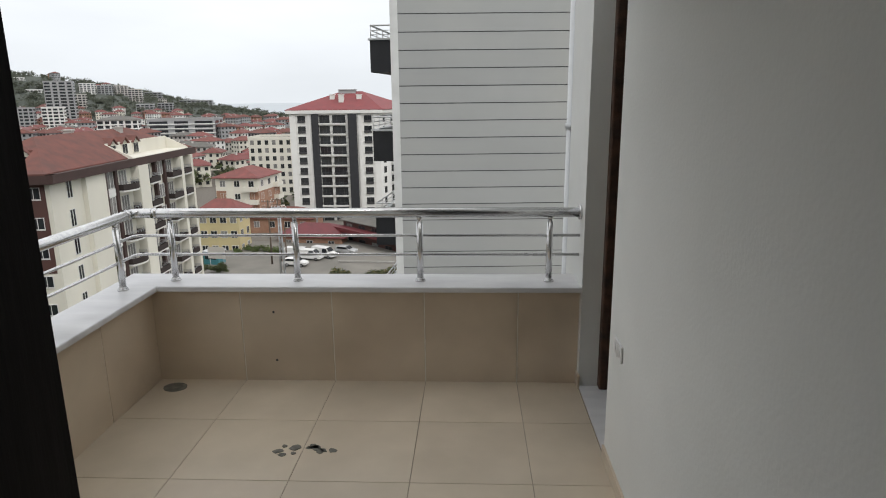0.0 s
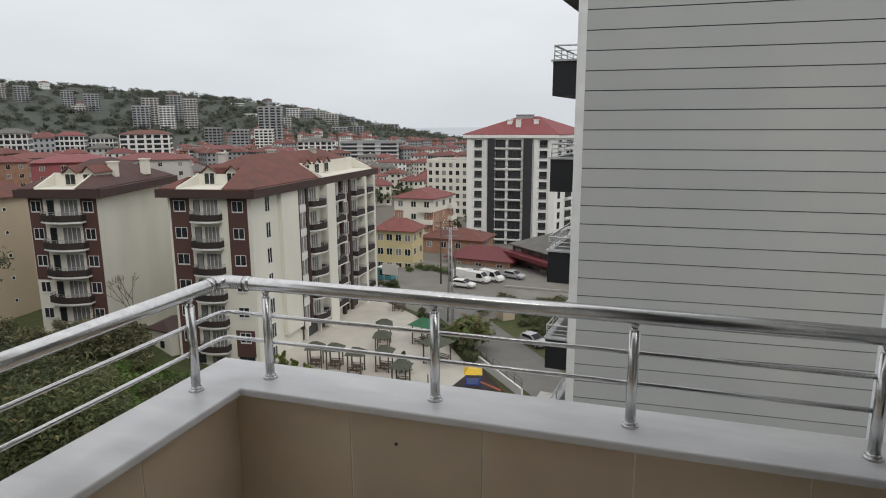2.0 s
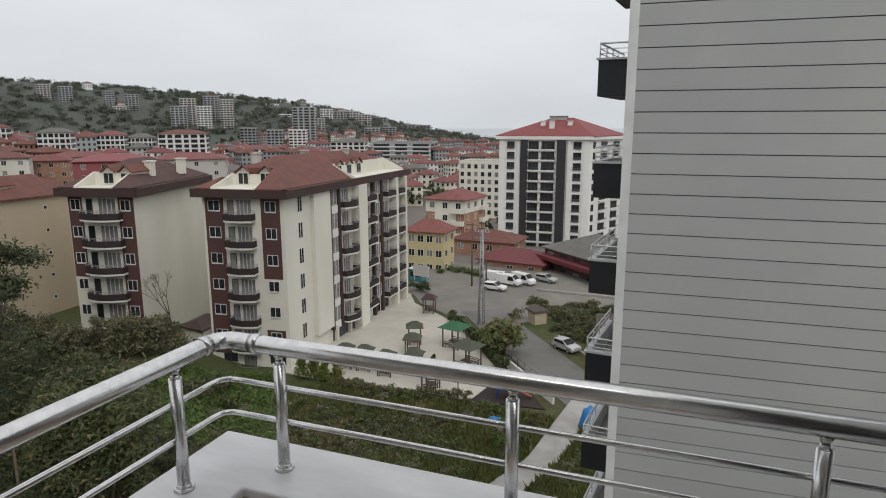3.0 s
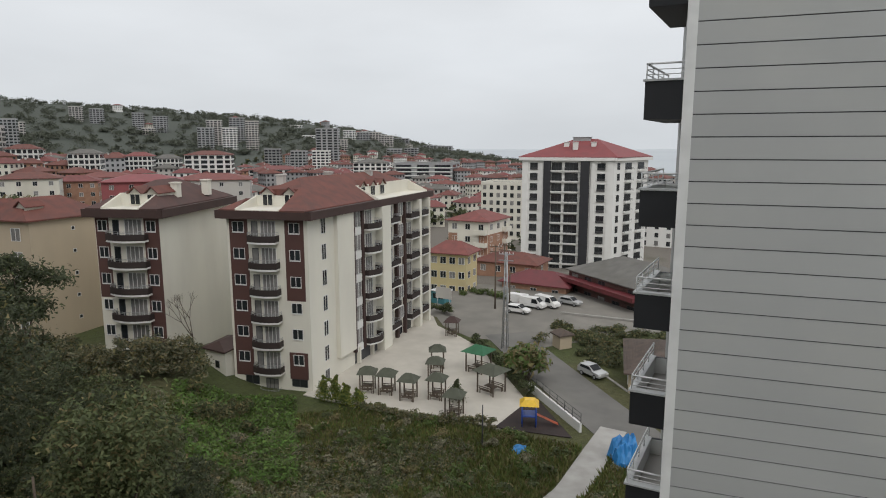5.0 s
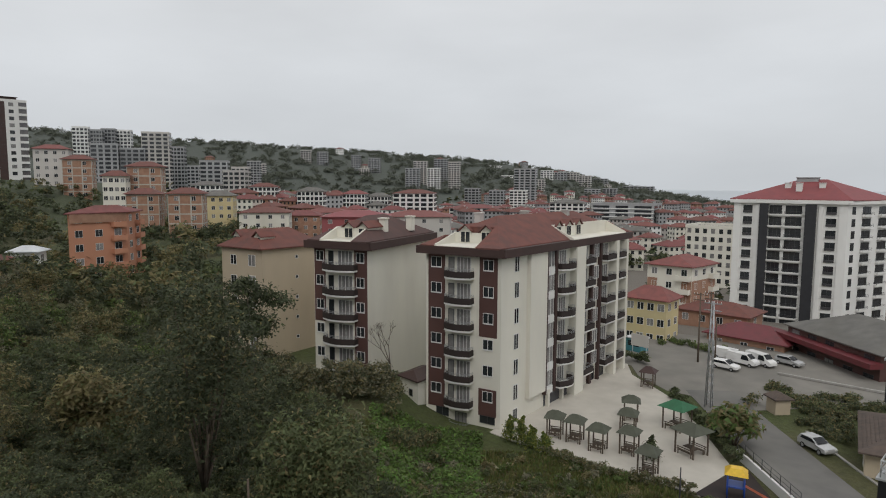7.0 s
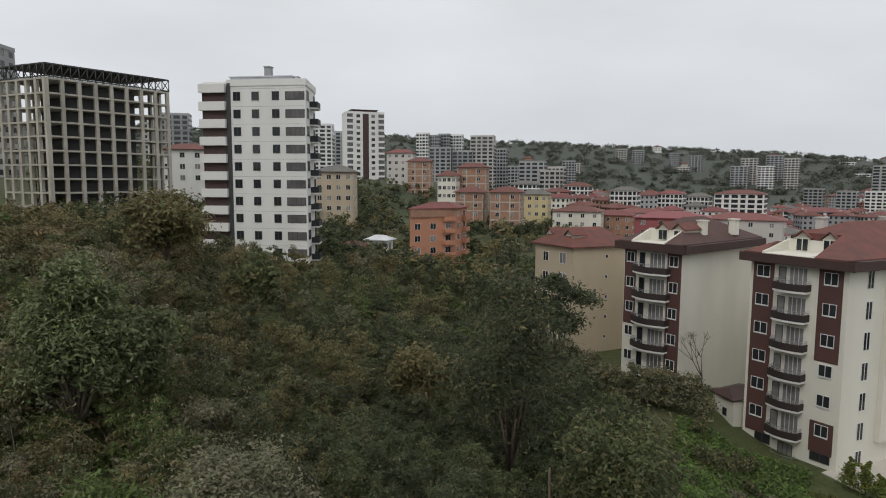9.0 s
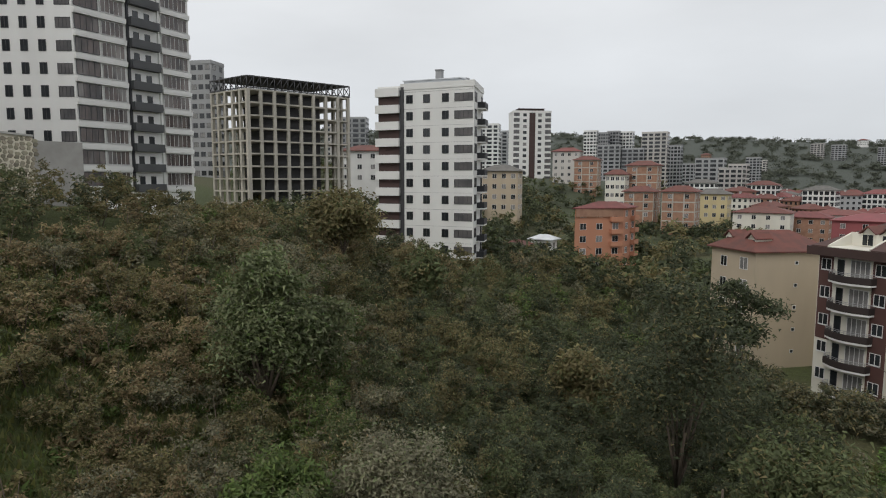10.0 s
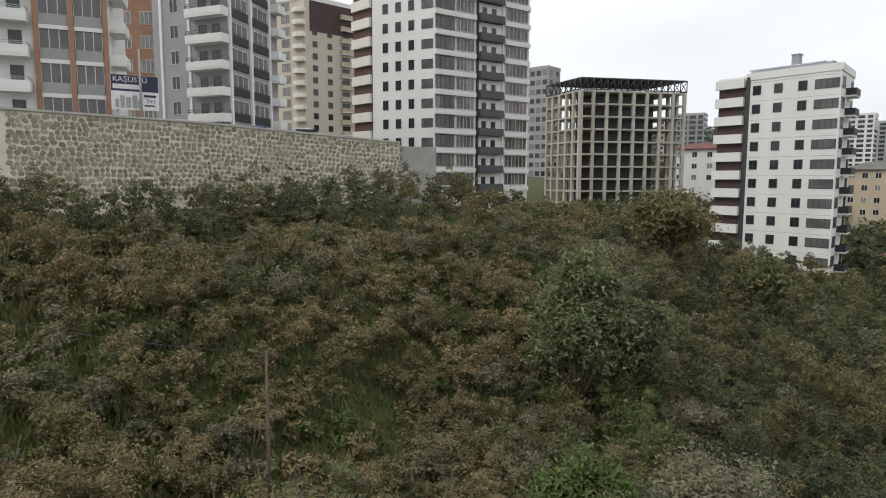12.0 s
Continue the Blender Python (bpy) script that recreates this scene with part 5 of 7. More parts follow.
SEAWARD_TOWERS = ((32.8, 800, 27, 20), (37.5, 760, 17, -4), (35.3, 740, 17, -6), (33.4, 740, 19, -6), (30.9, 1200, 22, 26), (29.7, 1220, 22, 23), (28.6, 1240, 22, 23), (27.6, 1150, 20, 16),
                  (26.3, 1300, 28, 12), (25.5, 1000, 20, -5), (23.8, 1200, 26, -2), (22.5, 1300, 29, -3), (31.6, 1010, 18, 8), (34.4, 1150, 20, 16), (33.6, 1260, 20, 28), (27.0, 980, 22, -6))
HILL_TOWERS = ((57.6, 500, 12, 13), (69.4, 640, 12, 49), (68.3, 640, 9, 47), (67.8, 560, 19, 31), (67.5, 650, 11, 49), (66.4, 660, 12, 49), (65.8, 560, 18, 28), (64.1, 560, 20, 41), (62.5, 600, 11, 32),
               (59.7, 520, 20, 18), (58.1, 480, 15, 10), (56.5, 820, 15, 28), (61.5, 640, 14, 17), (78.4, 520, 20, 46), (77.0, 580, 18, 45), (80.2, 600, 18, 49), (90.2, 430, 18, 42), (91.6, 440, 15, 40))
for az, r, w, z1 in RIDGE_TOWERS + SEAWARD_TOWERS + HILL_TOWERS:
    half = math.degrees(w / 2 / r)
    p = bearing(az, r)
    tone = ("grey_hazed", "pale_far", "grey_hazed", "grey_hazed", "white_render")[int(az * 10) % 5]
    plain_house("tower_block", az + half, az - half, r, r - 3, min(gz(p.x, p.y) - 6, z1 - 14), z1, tone, "distant pale concrete apartment tower on the hillside", "flat",
                cols=(4, 3), deep=w * 0.7, category="tower block", far=True, group="far towers", storey=3.2)
for az, r, w, z1, rm in ((55.8, 410, 15, -0.5, "roof_brown"), (51.8, 390, 15, -3.0, "roof_grey"), (49.7, 430, 9, -5.4, "roof_red"), (48.0, 430, 15, -5.2, "roof_red"), (45.9, 440, 14, -7.0, "roof_grey"),
                         (42.7, 420, 27, -4.6, "roof_brown"), (60.4, 420, 17, 0.4, "roof_grey"), (29.1, 480, 25, -12.0, "roof_grey"), (37.3, 470, 36, -16.0, "roof_red")):
    half = math.degrees(w / 2 / r)
    plain_house("apartment_block", az + half, az - half, r, r - 3, -34, z1, "white_render", "white apartment block with a hipped roof in the town", cols=(6, 4), far=True, roof_mat=rm, rise=2.6, group="town blocks")
HQ = plain_house("office_building", 27.0, 21.8, 520, 510, -36, -14, "grey_render", "dark grey office building with long window bands", "flat", category="office building", far=True, cols=(3, 2), storey=3.2)
for k in range(6):
    HQ.band("pale_band", HQ.f, 0, HQ.f.w, HQ.h - 3.2 * (k + 1), HQ.h - 3.2 * (k + 1) + 0.7, 0.6, "white_render")

# the town's many small houses: a few kinds, built once and copied
rnd = random.Random(11)
KINDS = []
for w, d, hh, wall, rm, lab in ((10, 9, 7, "pale_far", "roof_red", "small pale town house with a red roof"), (12, 10, 9, "cream", "roof_red", "cream town house with a red hipped roof"),
                                (12, 11, 10, "brick_red", "roof_brown", "brick-coloured town house with a brown roof"), (14, 11, 11, "white_render", "roof_red", "white town house with a red hipped roof"),
                                (18, 12, 10, "pale_far", "roof_grey", "long pale town block with a grey roof"), (12, 12, 15, "grey_hazed", "roof_brown", "grey town block of five storeys")):
    h = House("town_house", (-w / 2, -d / 2), (w / 2, -d / 2), (w / 2, d / 2), 0, hh, M[wall], lab, "house", "houses of the town")
    bm = bmesh.new()
    for fc in (h.f, h.s, h.b, h.e):
        c = max(2, int(fc.w / 3))
        old = set(bm.verts)
        for k in range(int(hh / 2.9)):
            for i in range(c):
                u, z = fc.w * (i + 0.5) / c, hh - 2.9 * (k + 1) + 1.0
                box(bm, u - 0.65, u + 0.65, -0.1, 0.02, z, z + 1.4)
        bmesh.ops.transform(bm, matrix=h.inv @ fc.m, verts=[v for v in bm.verts if v not in old])
    tagged(part("glazing", bm, M["glass"], h.root), kind="stuff")
    h.hip_roof(2.6, 0.7, rm, ridge=0.35)
    h.on_roof("chimney", "pale_far", 0.4, 0.4, hh + 1.2, 0.9, 0.9, 1.8, 0.1)
    KINDS.append(h.root)
spots = []
tries = 0
while len(spots) < 470 and tries < 20000:
    tries += 1
    az, r = rnd.uniform(4, 58), 225 + 720 * rnd.random() ** 1.5
    if az > 46 and r < 330 or r < 280 and az < 27 or az > 36 and r > 600 + 150 * rnd.random():
        continue
    p = bearing(az, r)
    if any((p - q).length < 14.0 for q in spots):
        continue
    spots.append(p)
for az, r in [(rnd.uniform(20, 70), rnd.uniform(1100, 1480)) for _ in range(10)]:
    spots.append(bearing(az, r))
first = set()
spots.sort(key=lambda q: q.length)
rest = collections.defaultdict(lambda: ([], []))
for i, p in enumerate(spots):
    k = rnd.choices(range(6), (3, 3, 2, 3, 1.5, 1))[0]
    m = pose(p.x, p.y, gz(p.x, p.y) - 0.3, 0, 0, rnd.uniform(0, 360))
    if k not in first:
        first.add(k)
        KINDS[k].matrix_basis = m
    elif i < 290:
        copy_thing(KINDS[k], m)
    else:
        for child in KINDS[k].children:
            vs, fs = rest[child.data.materials[0].name]
            base = len(vs)
            vs += [tuple(m @ child.matrix_basis @ v.co) for v in child.data.vertices]
            fs += [tuple(base + v for v in f.vertices) for f in child.data.polygons]
me = bpy.data.meshes.new("distant_houses")
all_v, all_f, all_i = [], [], []
for i, (mat_name, (vs, fs)) in enumerate(rest.items()):
    me.materials.append(bpy.data.materials[mat_name])
    base = len(all_v)
    all_v += vs
    all_f += [tuple(base + v for v in f) for f in fs]
    all_i += [i] * len(fs)
me.from_pydata(all_v, [], all_f)
me.polygons.foreach_set("material_index", all_i)
me.update()
tagged(new("distant_houses", me), "small red-roofed houses of the far town", "houses", kind="stuff")

# ---- the next block of flats, clad in grey panels ----
NB = House("apartment_block", (0.16, 12.35), (12.0, 12.95), (11.2, 28.0), -30, 12, M["joint"], "apartment block clad in long grey panels with black balconies")
bm = bmesh.new()
box(bm, -0.05, 0.14, -0.035, 0.12, 0, 42)
NB.put("corner_trim", mesh_of("corner_trim", bm, M["siding_trim"]), NB.f, 0, 0)
PITCH = 0.4227
panel = None
z = 4.61 + 30
k0 = int(z / PITCH)
bm = bmesh.new()
box(bm, 0.14, NB.f.w, -0.022, 0.0, 0.011, PITCH - 0.011)
panel = mesh_of("panel", bm, M["siding"])
zz = z - k0 * PITCH
while zz < 42 - PITCH:
    NB.put("panel", panel, NB.f, 0, zz)
    zz += PITCH
NB.band("side_cladding", NB.e, 0.05, NB.e.w - 0.16, 0, 42, 0.02, "siding")
NB.flat_roof()
SLAB = (-0.935, 15.89)


def side_balcony(z_top):
    """A black-fronted balcony on the far side of the grey block; z_top: top of its black front."""
    w, d = 3.2, 1.1
    z = z_top - NB.z0
    base = Matrix.Translation((0, 0, 0))
    loc = NB.inv @ Matrix.Translation((SLAB[0], SLAB[1], z_top))
    bm = bmesh.new()
    prism(bm, [(0, 0), (d + 0.2, -0.1), (d + 0.5, w - 0.1), (0.3, w)], -0.92, -0.80)
    ob = part("balcony", bm, M["black_panel"], NB.root, m=loc)
    bm = bmesh.new()
    prism(bm, [(0, 0), (d + 0.2, -0.1), (d + 0.2, 0.0), (0.1, 0.1)], -0.80, 0)
    prism(bm, [(0, 0), (0.1, 0.1), (0.37, w - 0.1), (0.3, w)], -0.80, 0)
    prism(bm, [(0.3, w), (0.37, w - 0.1), (d + 0.5, w - 0.2), (d + 0.5, w - 0.1)], -0.80, 0)
    part("front", bm, M["black_panel"], ob)
    bm = bmesh.new()
    prism(bm, [(-0.05, -0.05), (d + 0.2, -0.15), (d + 0.2, 0.1), (0.14, 0.16)], 0.0, 0.05)
    prism(bm, [(-0.05, -0.05), (0.14, 0.16), (0.42, w - 0.12), (0.25, w)], 0.0, 0.05)
    part("coping", bm, M["siding_trim"], ob)
    bm = bmesh.new()
    prism(bm, [(0.12, 0.12), (d + 0.3, 0.02), (d + 0.5, w - 0.22), (0.4, w - 0.14)], -0.80, -0.50)
    part("deck", bm, M["pale_far"], ob)
    bm = bmesh.new()
    prism(bm, [(0.10, 0.10), (d + 0.2, 0.004), (d + 0.2, 0.03), (0.13, 0.13)], -0.80, -0.002)
    prism(bm, [(0.10, 0.13), (0.13, 0.13), (0.40, w - 0.13), (0.37, w - 0.13)], -0.80, -0.002)
    prism(bm, [(0.37, w - 0.13), (0.40, w - 0.13), (d + 0.5, w - 0.23), (d + 0.5, w - 0.204)], -0.80, -0.002)
    part("lining", bm, M["white_render"], ob)
    bm = bmesh.new()
    for h in (0.42, 0.28, 0.16):
        r = 0.026 if h > 0.4 else 0.012
        tube(bm, (0.03, 0.03, h), (0.33, w - 0.06, h), r, seg=6)
        tube(bm, (0.03, 0.03, h), (d + 0.2, -0.06, h), r, seg=6)
    for i in range(5):
        t = i / 4
        tube(bm, (0.03 + 0.3 * t, 0.03 + (w - 0.09) * t, 0.04), (0.03 + 0.3 * t, 0.03 + (w - 0.09) * t, 0.42), 0.016, seg=6)
    part("rail", bm, M["steel_bright"], ob)


for i in range(-2, 7):
    side_balcony(3.454 - 2.66 * i)
# a dark eave corner high up
NB.band("eave", NB.f, -1.0, 1.0, 40.5, 41.2, 0.6, "black_panel")


# ---- our own block under the balcony ----
own = House("apartment_block", (-0.2, -6.1), (-0.2, -6.1), (-0.2, -6.1), -24, -0.31, None, "white apartment block that carries the balcony")
bm = bmesh.new()
prism(bm, [(-0.2, 0.1), (-0.2, -6.1), (8, -6.1), (8, 0.1)], -24, -0.32)
bm.transform(Matrix.Translation((0.2, 6.1, 24)))
part("wall", bm, M["white_render"], own.root)


# ---- plants ----
def leaf_cloud(rng, centres, radii, n, size, flat=0.85):
    """n leaf blades in lumps round the centres: arrays of corners (n, 3, 3)."""
    k = rng.integers(0, len(centres), n)
    d = rng.normal(size=(n, 3))
    d /= np.linalg.norm(d, axis=1, keepdims=True)
    d[:, 2] = np.where(d[:, 2] < -0.35, -d[:, 2], d[:, 2])
    rad = radii[k] * (0.55 + 0.45 * rng.random(n) ** 0.5) * (1 + 0.38 * rng.normal(size=n).clip(-1, 1.9))
    p = centres[k] + d * rad[:, None] * np.array([1, 1, flat])
    nrm = d * 0.45 + rng.normal(size=(n, 3)) * 0.5 + np.array([0, 0, 0.6])
    nrm /= np.linalg.norm(nrm, axis=1, keepdims=True)
    t = np.cross(nrm, rng.normal(size=(n, 3)))
    t /= np.linalg.norm(t, axis=1, keepdims=True) + 1e-9
    b = np.cross(nrm, t)
    s = (size * rng.uniform(0.55, 1.3, n))[:, None]
    droop = np.array([0, 0, -0.25]) * s
    return np.stack([p - t * s * 0.9 - b * s * 0.34, p - t * s * 0.55 + b * s * 0.55 + nrm * s * 0.12, p + t * s * 1.25 + droop], 1)


def blades_mesh(name, quads, mats, index=None):
    """A mesh of loose blades: an array of corners (n, 3 or 4, 3)."""
    n, k = quads.shape[:2]
    me = bpy.data.meshes.new(name)
    me.vertices.add(n * k)
    me.vertices.foreach_set("co", quads.reshape(-1).astype(np.float32))
    me.loops.add(n * k)
    me.loops.foreach_set("vertex_index", np.arange(n * k, dtype=np.int32))
    me.polygons.add(n)
    me.polygons.foreach_set("loop_start", np.arange(0, n * k, k, dtype=np.int32))
    me.polygons.foreach_set("loop_total", np.full(n, k, dtype=np.int32))
    if index is not None:
        me.polygons.foreach_set("material_index", index.astype(np.int32))
    for m in mats:
        me.materials.append(m)
    me.update(calc_edges=True)
    return me


LEAVES = [M[k] for k in ("leaf_olive", "leaf_green", "leaf_bright", "leaf_brown", "leaf_grey", "leaf_deep")]


def lumps(rng, base, w, h, n):
    """Centres and radii of the lumps of a crown of width w and height h over base."""
    c = rng.normal(size=(n, 3))
    c = c / np.linalg.norm(c, axis=1, keepdims=True) * (0.72 * rng.random((n, 1)) ** 0.4) * np.array([w / 2, w / 2, h / 2])
    return c + np.array(base) + np.array([0, 0, h * 0.5]), rng.uniform(0.2, 0.38, n) * w * 0.62


def thicket():
    rng = np.random.default_rng(3)
    quads, index = [], []
    kept = []
    for _ in range(30000):
        az, r = rng.uniform(39, 152), 13 + 115 * rng.random() ** 0.72
        wob = 6 * noise.noise((az * 0.11, 3.0, r * 0.02))
        edge = float(np.interp(az, (18, 30, 38, 44, 50, 58, 62, 74, 78, 88, 100, 108, 114, 126, 152), (30, 33, 36, 44, 60, 72, 118, 124, 92, 94, 80, 70, 62, 56, 52)))
        if r > edge + wob * (1 if r < 60 else 0.3):
            continue
        p = bearing(az, r)
        gap = (0.85 if az > 100 else 1.05) + r * 0.012
        if any(abs(p.x - q[0]) < gap and abs(p.y - q[1]) < gap for q in kept):
            continue
        kept.append((p.x, p.y))
        z = gz(p.x, p.y)
        clear = noise.noise((p.x * 0.09, p.y * 0.09, 2.0))
        if clear > (0.46 if az > 100 else 0.48) and r < 50:
            continue
        w = rng.uniform(2.0, 3.7) * (1 + 0.25 * (az < 100))
        h = w * rng.uniform(0.75, 1.15) + (0.8 if az < 95 else 0)
        if az > 108 and r > edge - 9:
            h += rng.uniform(0.6, 2.4)
        tone = noise.noise((p.x * 0.045, p.y * 0.045, 7.0)) + (az - 95) * 0.012
        if az > 104 and r > edge - 9:
            kind = rng.choice([5, 5, 1, 0, 5])
        elif az > 104 and r < 60:
            kind = rng.choice([0, 3, 3, 4, 0, 3, 0, 1])
        elif az < 88 and r < 70:
            kind = rng.choice([0, 5, 1, 5, 0, 1, 5] if az > 74 else [5, 5, 5, 1, 5])
        elif az < 104 and r < 62:
            kind = rng.choice([0, 4, 4, 2, 1, 0, 4, 3])
        elif tone > 0.28:
            kind = rng.choice([0, 3, 3, 4, 4, 0])
        elif tone > -0.2:
            kind = rng.choice([0, 0, 4, 3, 1, 5])
        else:
            kind = rng.choice([0, 1, 5, 0, 5, 4, 2])
        size = (0.055 + r * 0.0024) * 0.68
        n = int(215 * (w / 2.4) ** 2 * (0.24 / size) ** 1.45)
        c, rad = lumps(rng, (p.x, p.y, z - 0.3), w, h, 26)
        rad = rad * rng.uniform(0.45, 0.72)
        quads.append(leaf_cloud(rng, c, rad, n, size))
        mix = np.where(rng.random(n) < 0.66, kind, rng.choice([5, 5, 1, 0] if az < 76 else [0, 1, 5] if az < 85 else [0, 0, 1, 3, 4, 5], n))
        index.append(mix)
    q = np.concatenate(quads)
    me = blades_mesh("shrub_thicket", q, LEAVES, np.concatenate(index))
    tagged(new("shrub_thicket", me), "dense olive, rusty and green shrubs over the hillside", "shrubs", kind="stuff")
    # bare stems showing through
    bm = bmesh.new()
    rr = random.Random(8)
    for x, y in kept[::3]:
        z = gz(x, y)
        for _ in range(2):
            a = rr.uniform(0, 6.28)
            top = Vector((x + 0.7 * math.cos(a), y + 0.7 * math.sin(a), z + rr.uniform(1.2, 2.6)))
            tube(bm, (x, y, z - 0.3), top, 0.045, 0.015, 4)
    tagged(part("shrub_stems", bm, M["bark"]), "thin grey stems among the shrubs", "stems", kind="stuff")


thicket()


def tree(name, az, r, top, width, leaf, label, n=2600, size=0.3, trunk=0.22, crown_from=0.3, seed=1, group="trees", blobs=26, taper=0.0):
    p = bearing(az, r)
    z = gz(p.x, p.y)
    height = top - z
    rng = np.random.default_rng(seed)
    root = empty(name, (p.x, p.y, z), label, "tree", group)
    ch = height * (1 - crown_from)
    c, rad = lumps(rng, (0, 0, height * crown_from), width, ch, blobs)
    rad = rad * 0.86
    if taper:
        up = (c[:, 2] - height * crown_from) / ch
        k = 1 + taper * (0.45 - up)
        c[:, :2] *= k[:, None]
        rad = rad * (1 + 0.6 * taper * (0.4 - up))
    n = int(n * 2.3)
    bm = bmesh.new()
    fork = Vector((0.1, 0.05, height * crown_from))
    tube(bm, (0, 0, -0.4), fork, trunk, trunk * 0.75, 10)
    for i in range(0, blobs, 4):
        t = Vector(c[i])
        mid = fork.lerp(t, 0.5) + Vector((0, 0, 0.06 * height))
        tube(bm, fork, mid, trunk * 0.5, trunk * 0.3, 6)
        tube(bm, mid, t, trunk * 0.3, trunk * 0.08, 5)
    part("trunk", bm, M["bark"], root)
    q = leaf_cloud(rng, c, rad, n, size)
    mix = np.where(rng.random(n) < 0.85, 0, 1)
    part("crown", blades_mesh("crown", q, [M[leaf[0]], M[leaf[1]]], mix), None, root)
    return root


tree("tree", 91.2, 70, 0.9, 9.4, ("leaf_olive", "leaf_green"), "round green tree standing above the shrubs", 5200, 0.26, seed=2, crown_from=0.22)
tree("tree", 98.1, 38, -0.9, 7.4, ("leaf_sage", "leaf_bright"), "broad grey-green tree with large leaves on the slope", 7800, 0.15, seed=3, crown_from=0.03, blobs=60, taper=0.9)
tree("tree", 94.0, 40, -4.5, 6.0, ("leaf_green", "leaf_grey"), "low dark tree beside a broader one", 2800, 0.2, seed=13, crown_from=0.1)
tree("tree", 61.3, 42, -2.8, 10.0, ("leaf_deep", "leaf_olive"), "tall olive-brown tree thinning at its top", 6200, 0.15, seed=4, crown_from=0.12, blobs=56, taper=0.4)
tree("tree", 56.8, 73, -6.0, 8.6, ("leaf_deep", "leaf_green"), "dark green tree in front of the beige house", 3000, 0.26, seed=5, crown_from=0.2, blobs=18)
tree("tree", 51.6, 36, -10.0, 7.6, ("leaf_green", "leaf_olive"), "bushy green tree at the edge of the meadow", 4600, 0.17, seed=6, crown_from=0.1)
tree("tree", 97.6, 26, -9.0, 5.4, ("leaf_bright", "leaf_green"), "low bright green bush on the slope", 3000, 0.14, seed=7, crown_from=0.02)
tree("tree", 86, 27, -8.8, 6.6, ("leaf_grey", "leaf_sage"), "pale leaved bush with bare tips", 4600, 0.11, seed=8, crown_from=0.05)
tree("tree", 69, 48, -10.5, 7.0, ("leaf_olive", "leaf_green"), "wide olive bush on the slope", 3200, 0.2, seed=9, crown_from=0.08)
tree("tree", 84, 70, -5.5, 7.0, ("leaf_green", "leaf_olive"), "green tree below the white tower", 2600, 0.28, seed=10, crown_from=0.1)


def meadow():
    """Grass and weeds between the thicket and the houses."""
    rng = np.random.default_rng(21)
    n = 190000
    az = rng.uniform(4, 54, n)
    r = 17 + 50 * rng.random(n) ** 0.8
    hill = np.arange(n) % 4 == 0
    az[hill], r[hill] = rng.uniform(102, 150, hill.sum()), 14 + 36 * rng.random(hill.sum())
    x, y = EYE[0] - r * np.sin(np.radians(az)), EYE[1] + r * np.cos(np.radians(az))
    keep = ~((y > 57.2) & (az < 36)) & ~((np.abs(x + 14.8 - 0.126 * y) < 1.5) & (y < 60) & (az < 30)) & ~((az > 52) & (az < 60) & (r > 50))
    x, y = x[keep], y[keep]
    z = land(x, y)
    n = len(x)
    h = rng.uniform(0.2, 0.75, n) * np.where(x < -22, 0.62, 1.0)
    a = rng.uniform(0, 6.28, n)
    w = h * rng.uniform(0.16, 0.4, n)
    ca, sa = np.cos(a) * w, np.sin(a) * w
    lx, ly = rng.normal(0, 0.35, n) * h, rng.normal(0, 0.35, n) * h
    q = np.stack([np.stack([x - ca, y - sa, z - 0.05], 1), np.stack([x + ca, y + sa, z - 0.05], 1),
                  np.stack([x + lx, y + ly, z + h], 1)], 1)
    tagged(new("grass", blades_mesh("grass", q, [M["grass"], M["leaf_bright"], M["leaf_olive"]], rng.choice([0, 0, 0, 1, 2], n))), "rough green meadow grass and weeds", "grass", kind="stuff")
    # low rough herbs over the meadow
    hq, hi = [], []
    for i in range(2300):
        a2, r2 = (rng.uniform(4, 48), rng.uniform(30, 66)) if i < 900 else (rng.uniform(48, 152), rng.uniform(14, 56))
        p = bearing(a2, r2)
        if abs(p.x + 14.8 - 0.126 * p.y) < 2.4 and p.y < 60 or p.x > -5.4 or p.y > 57.2 and a2 < 36:
            continue
        wd = rng.uniform(0.7, 2.2)
        c, rad = lumps(rng, (p.x, p.y, gz(p.x, p.y) - 0.25), wd, wd * rng.uniform(0.35, 0.7), 6)
        k = int(130 * wd)
        hq.append(leaf_cloud(rng, c, rad, k, 0.12 + r2 * 0.0012))
        hi.append(np.where(rng.random(k) < 0.8, rng.choice([0, 1, 1, 2, 2, 4]) if a2 < 48 else rng.choice([5, 5, 1, 0]) if a2 < 78 else rng.choice([0, 1, 2, 2, 3, 4]), rng.integers(0, 5, k)))
    tagged(new("meadow_herbs", blades_mesh("meadow_herbs", np.concatenate(hq), LEAVES, np.concatenate(hi))), "rough low herbs and brambles over the meadow", "herbs", kind="stuff")
    # broad-leaved weeds by the brown block
    m = 6500
    az, r = rng.uniform(36.5, 46.5, m), rng.uniform(52, 71, m)
    x, y = EYE[0] - r * np.sin(np.radians(az)), EYE[1] + r * np.cos(np.radians(az))
    z = land(x, y)
    c = np.stack([x, y, z + 0.45 + 0.35 * np.sin(x * 0.9) * np.sin(y * 0.8)], 1)
    q = leaf_cloud(rng, c, np.full(m, 0.42), m * 3, 0.22)
    tagged(new("weeds", blades_mesh("weeds", q, [M["leaf_weed"], M["leaf_bright"], M["leaf_green"]], rng.choice([0, 0, 1, 2], m * 3))), "bright green broad-leaved weeds beside the block", "weeds", kind="stuff")


meadow()


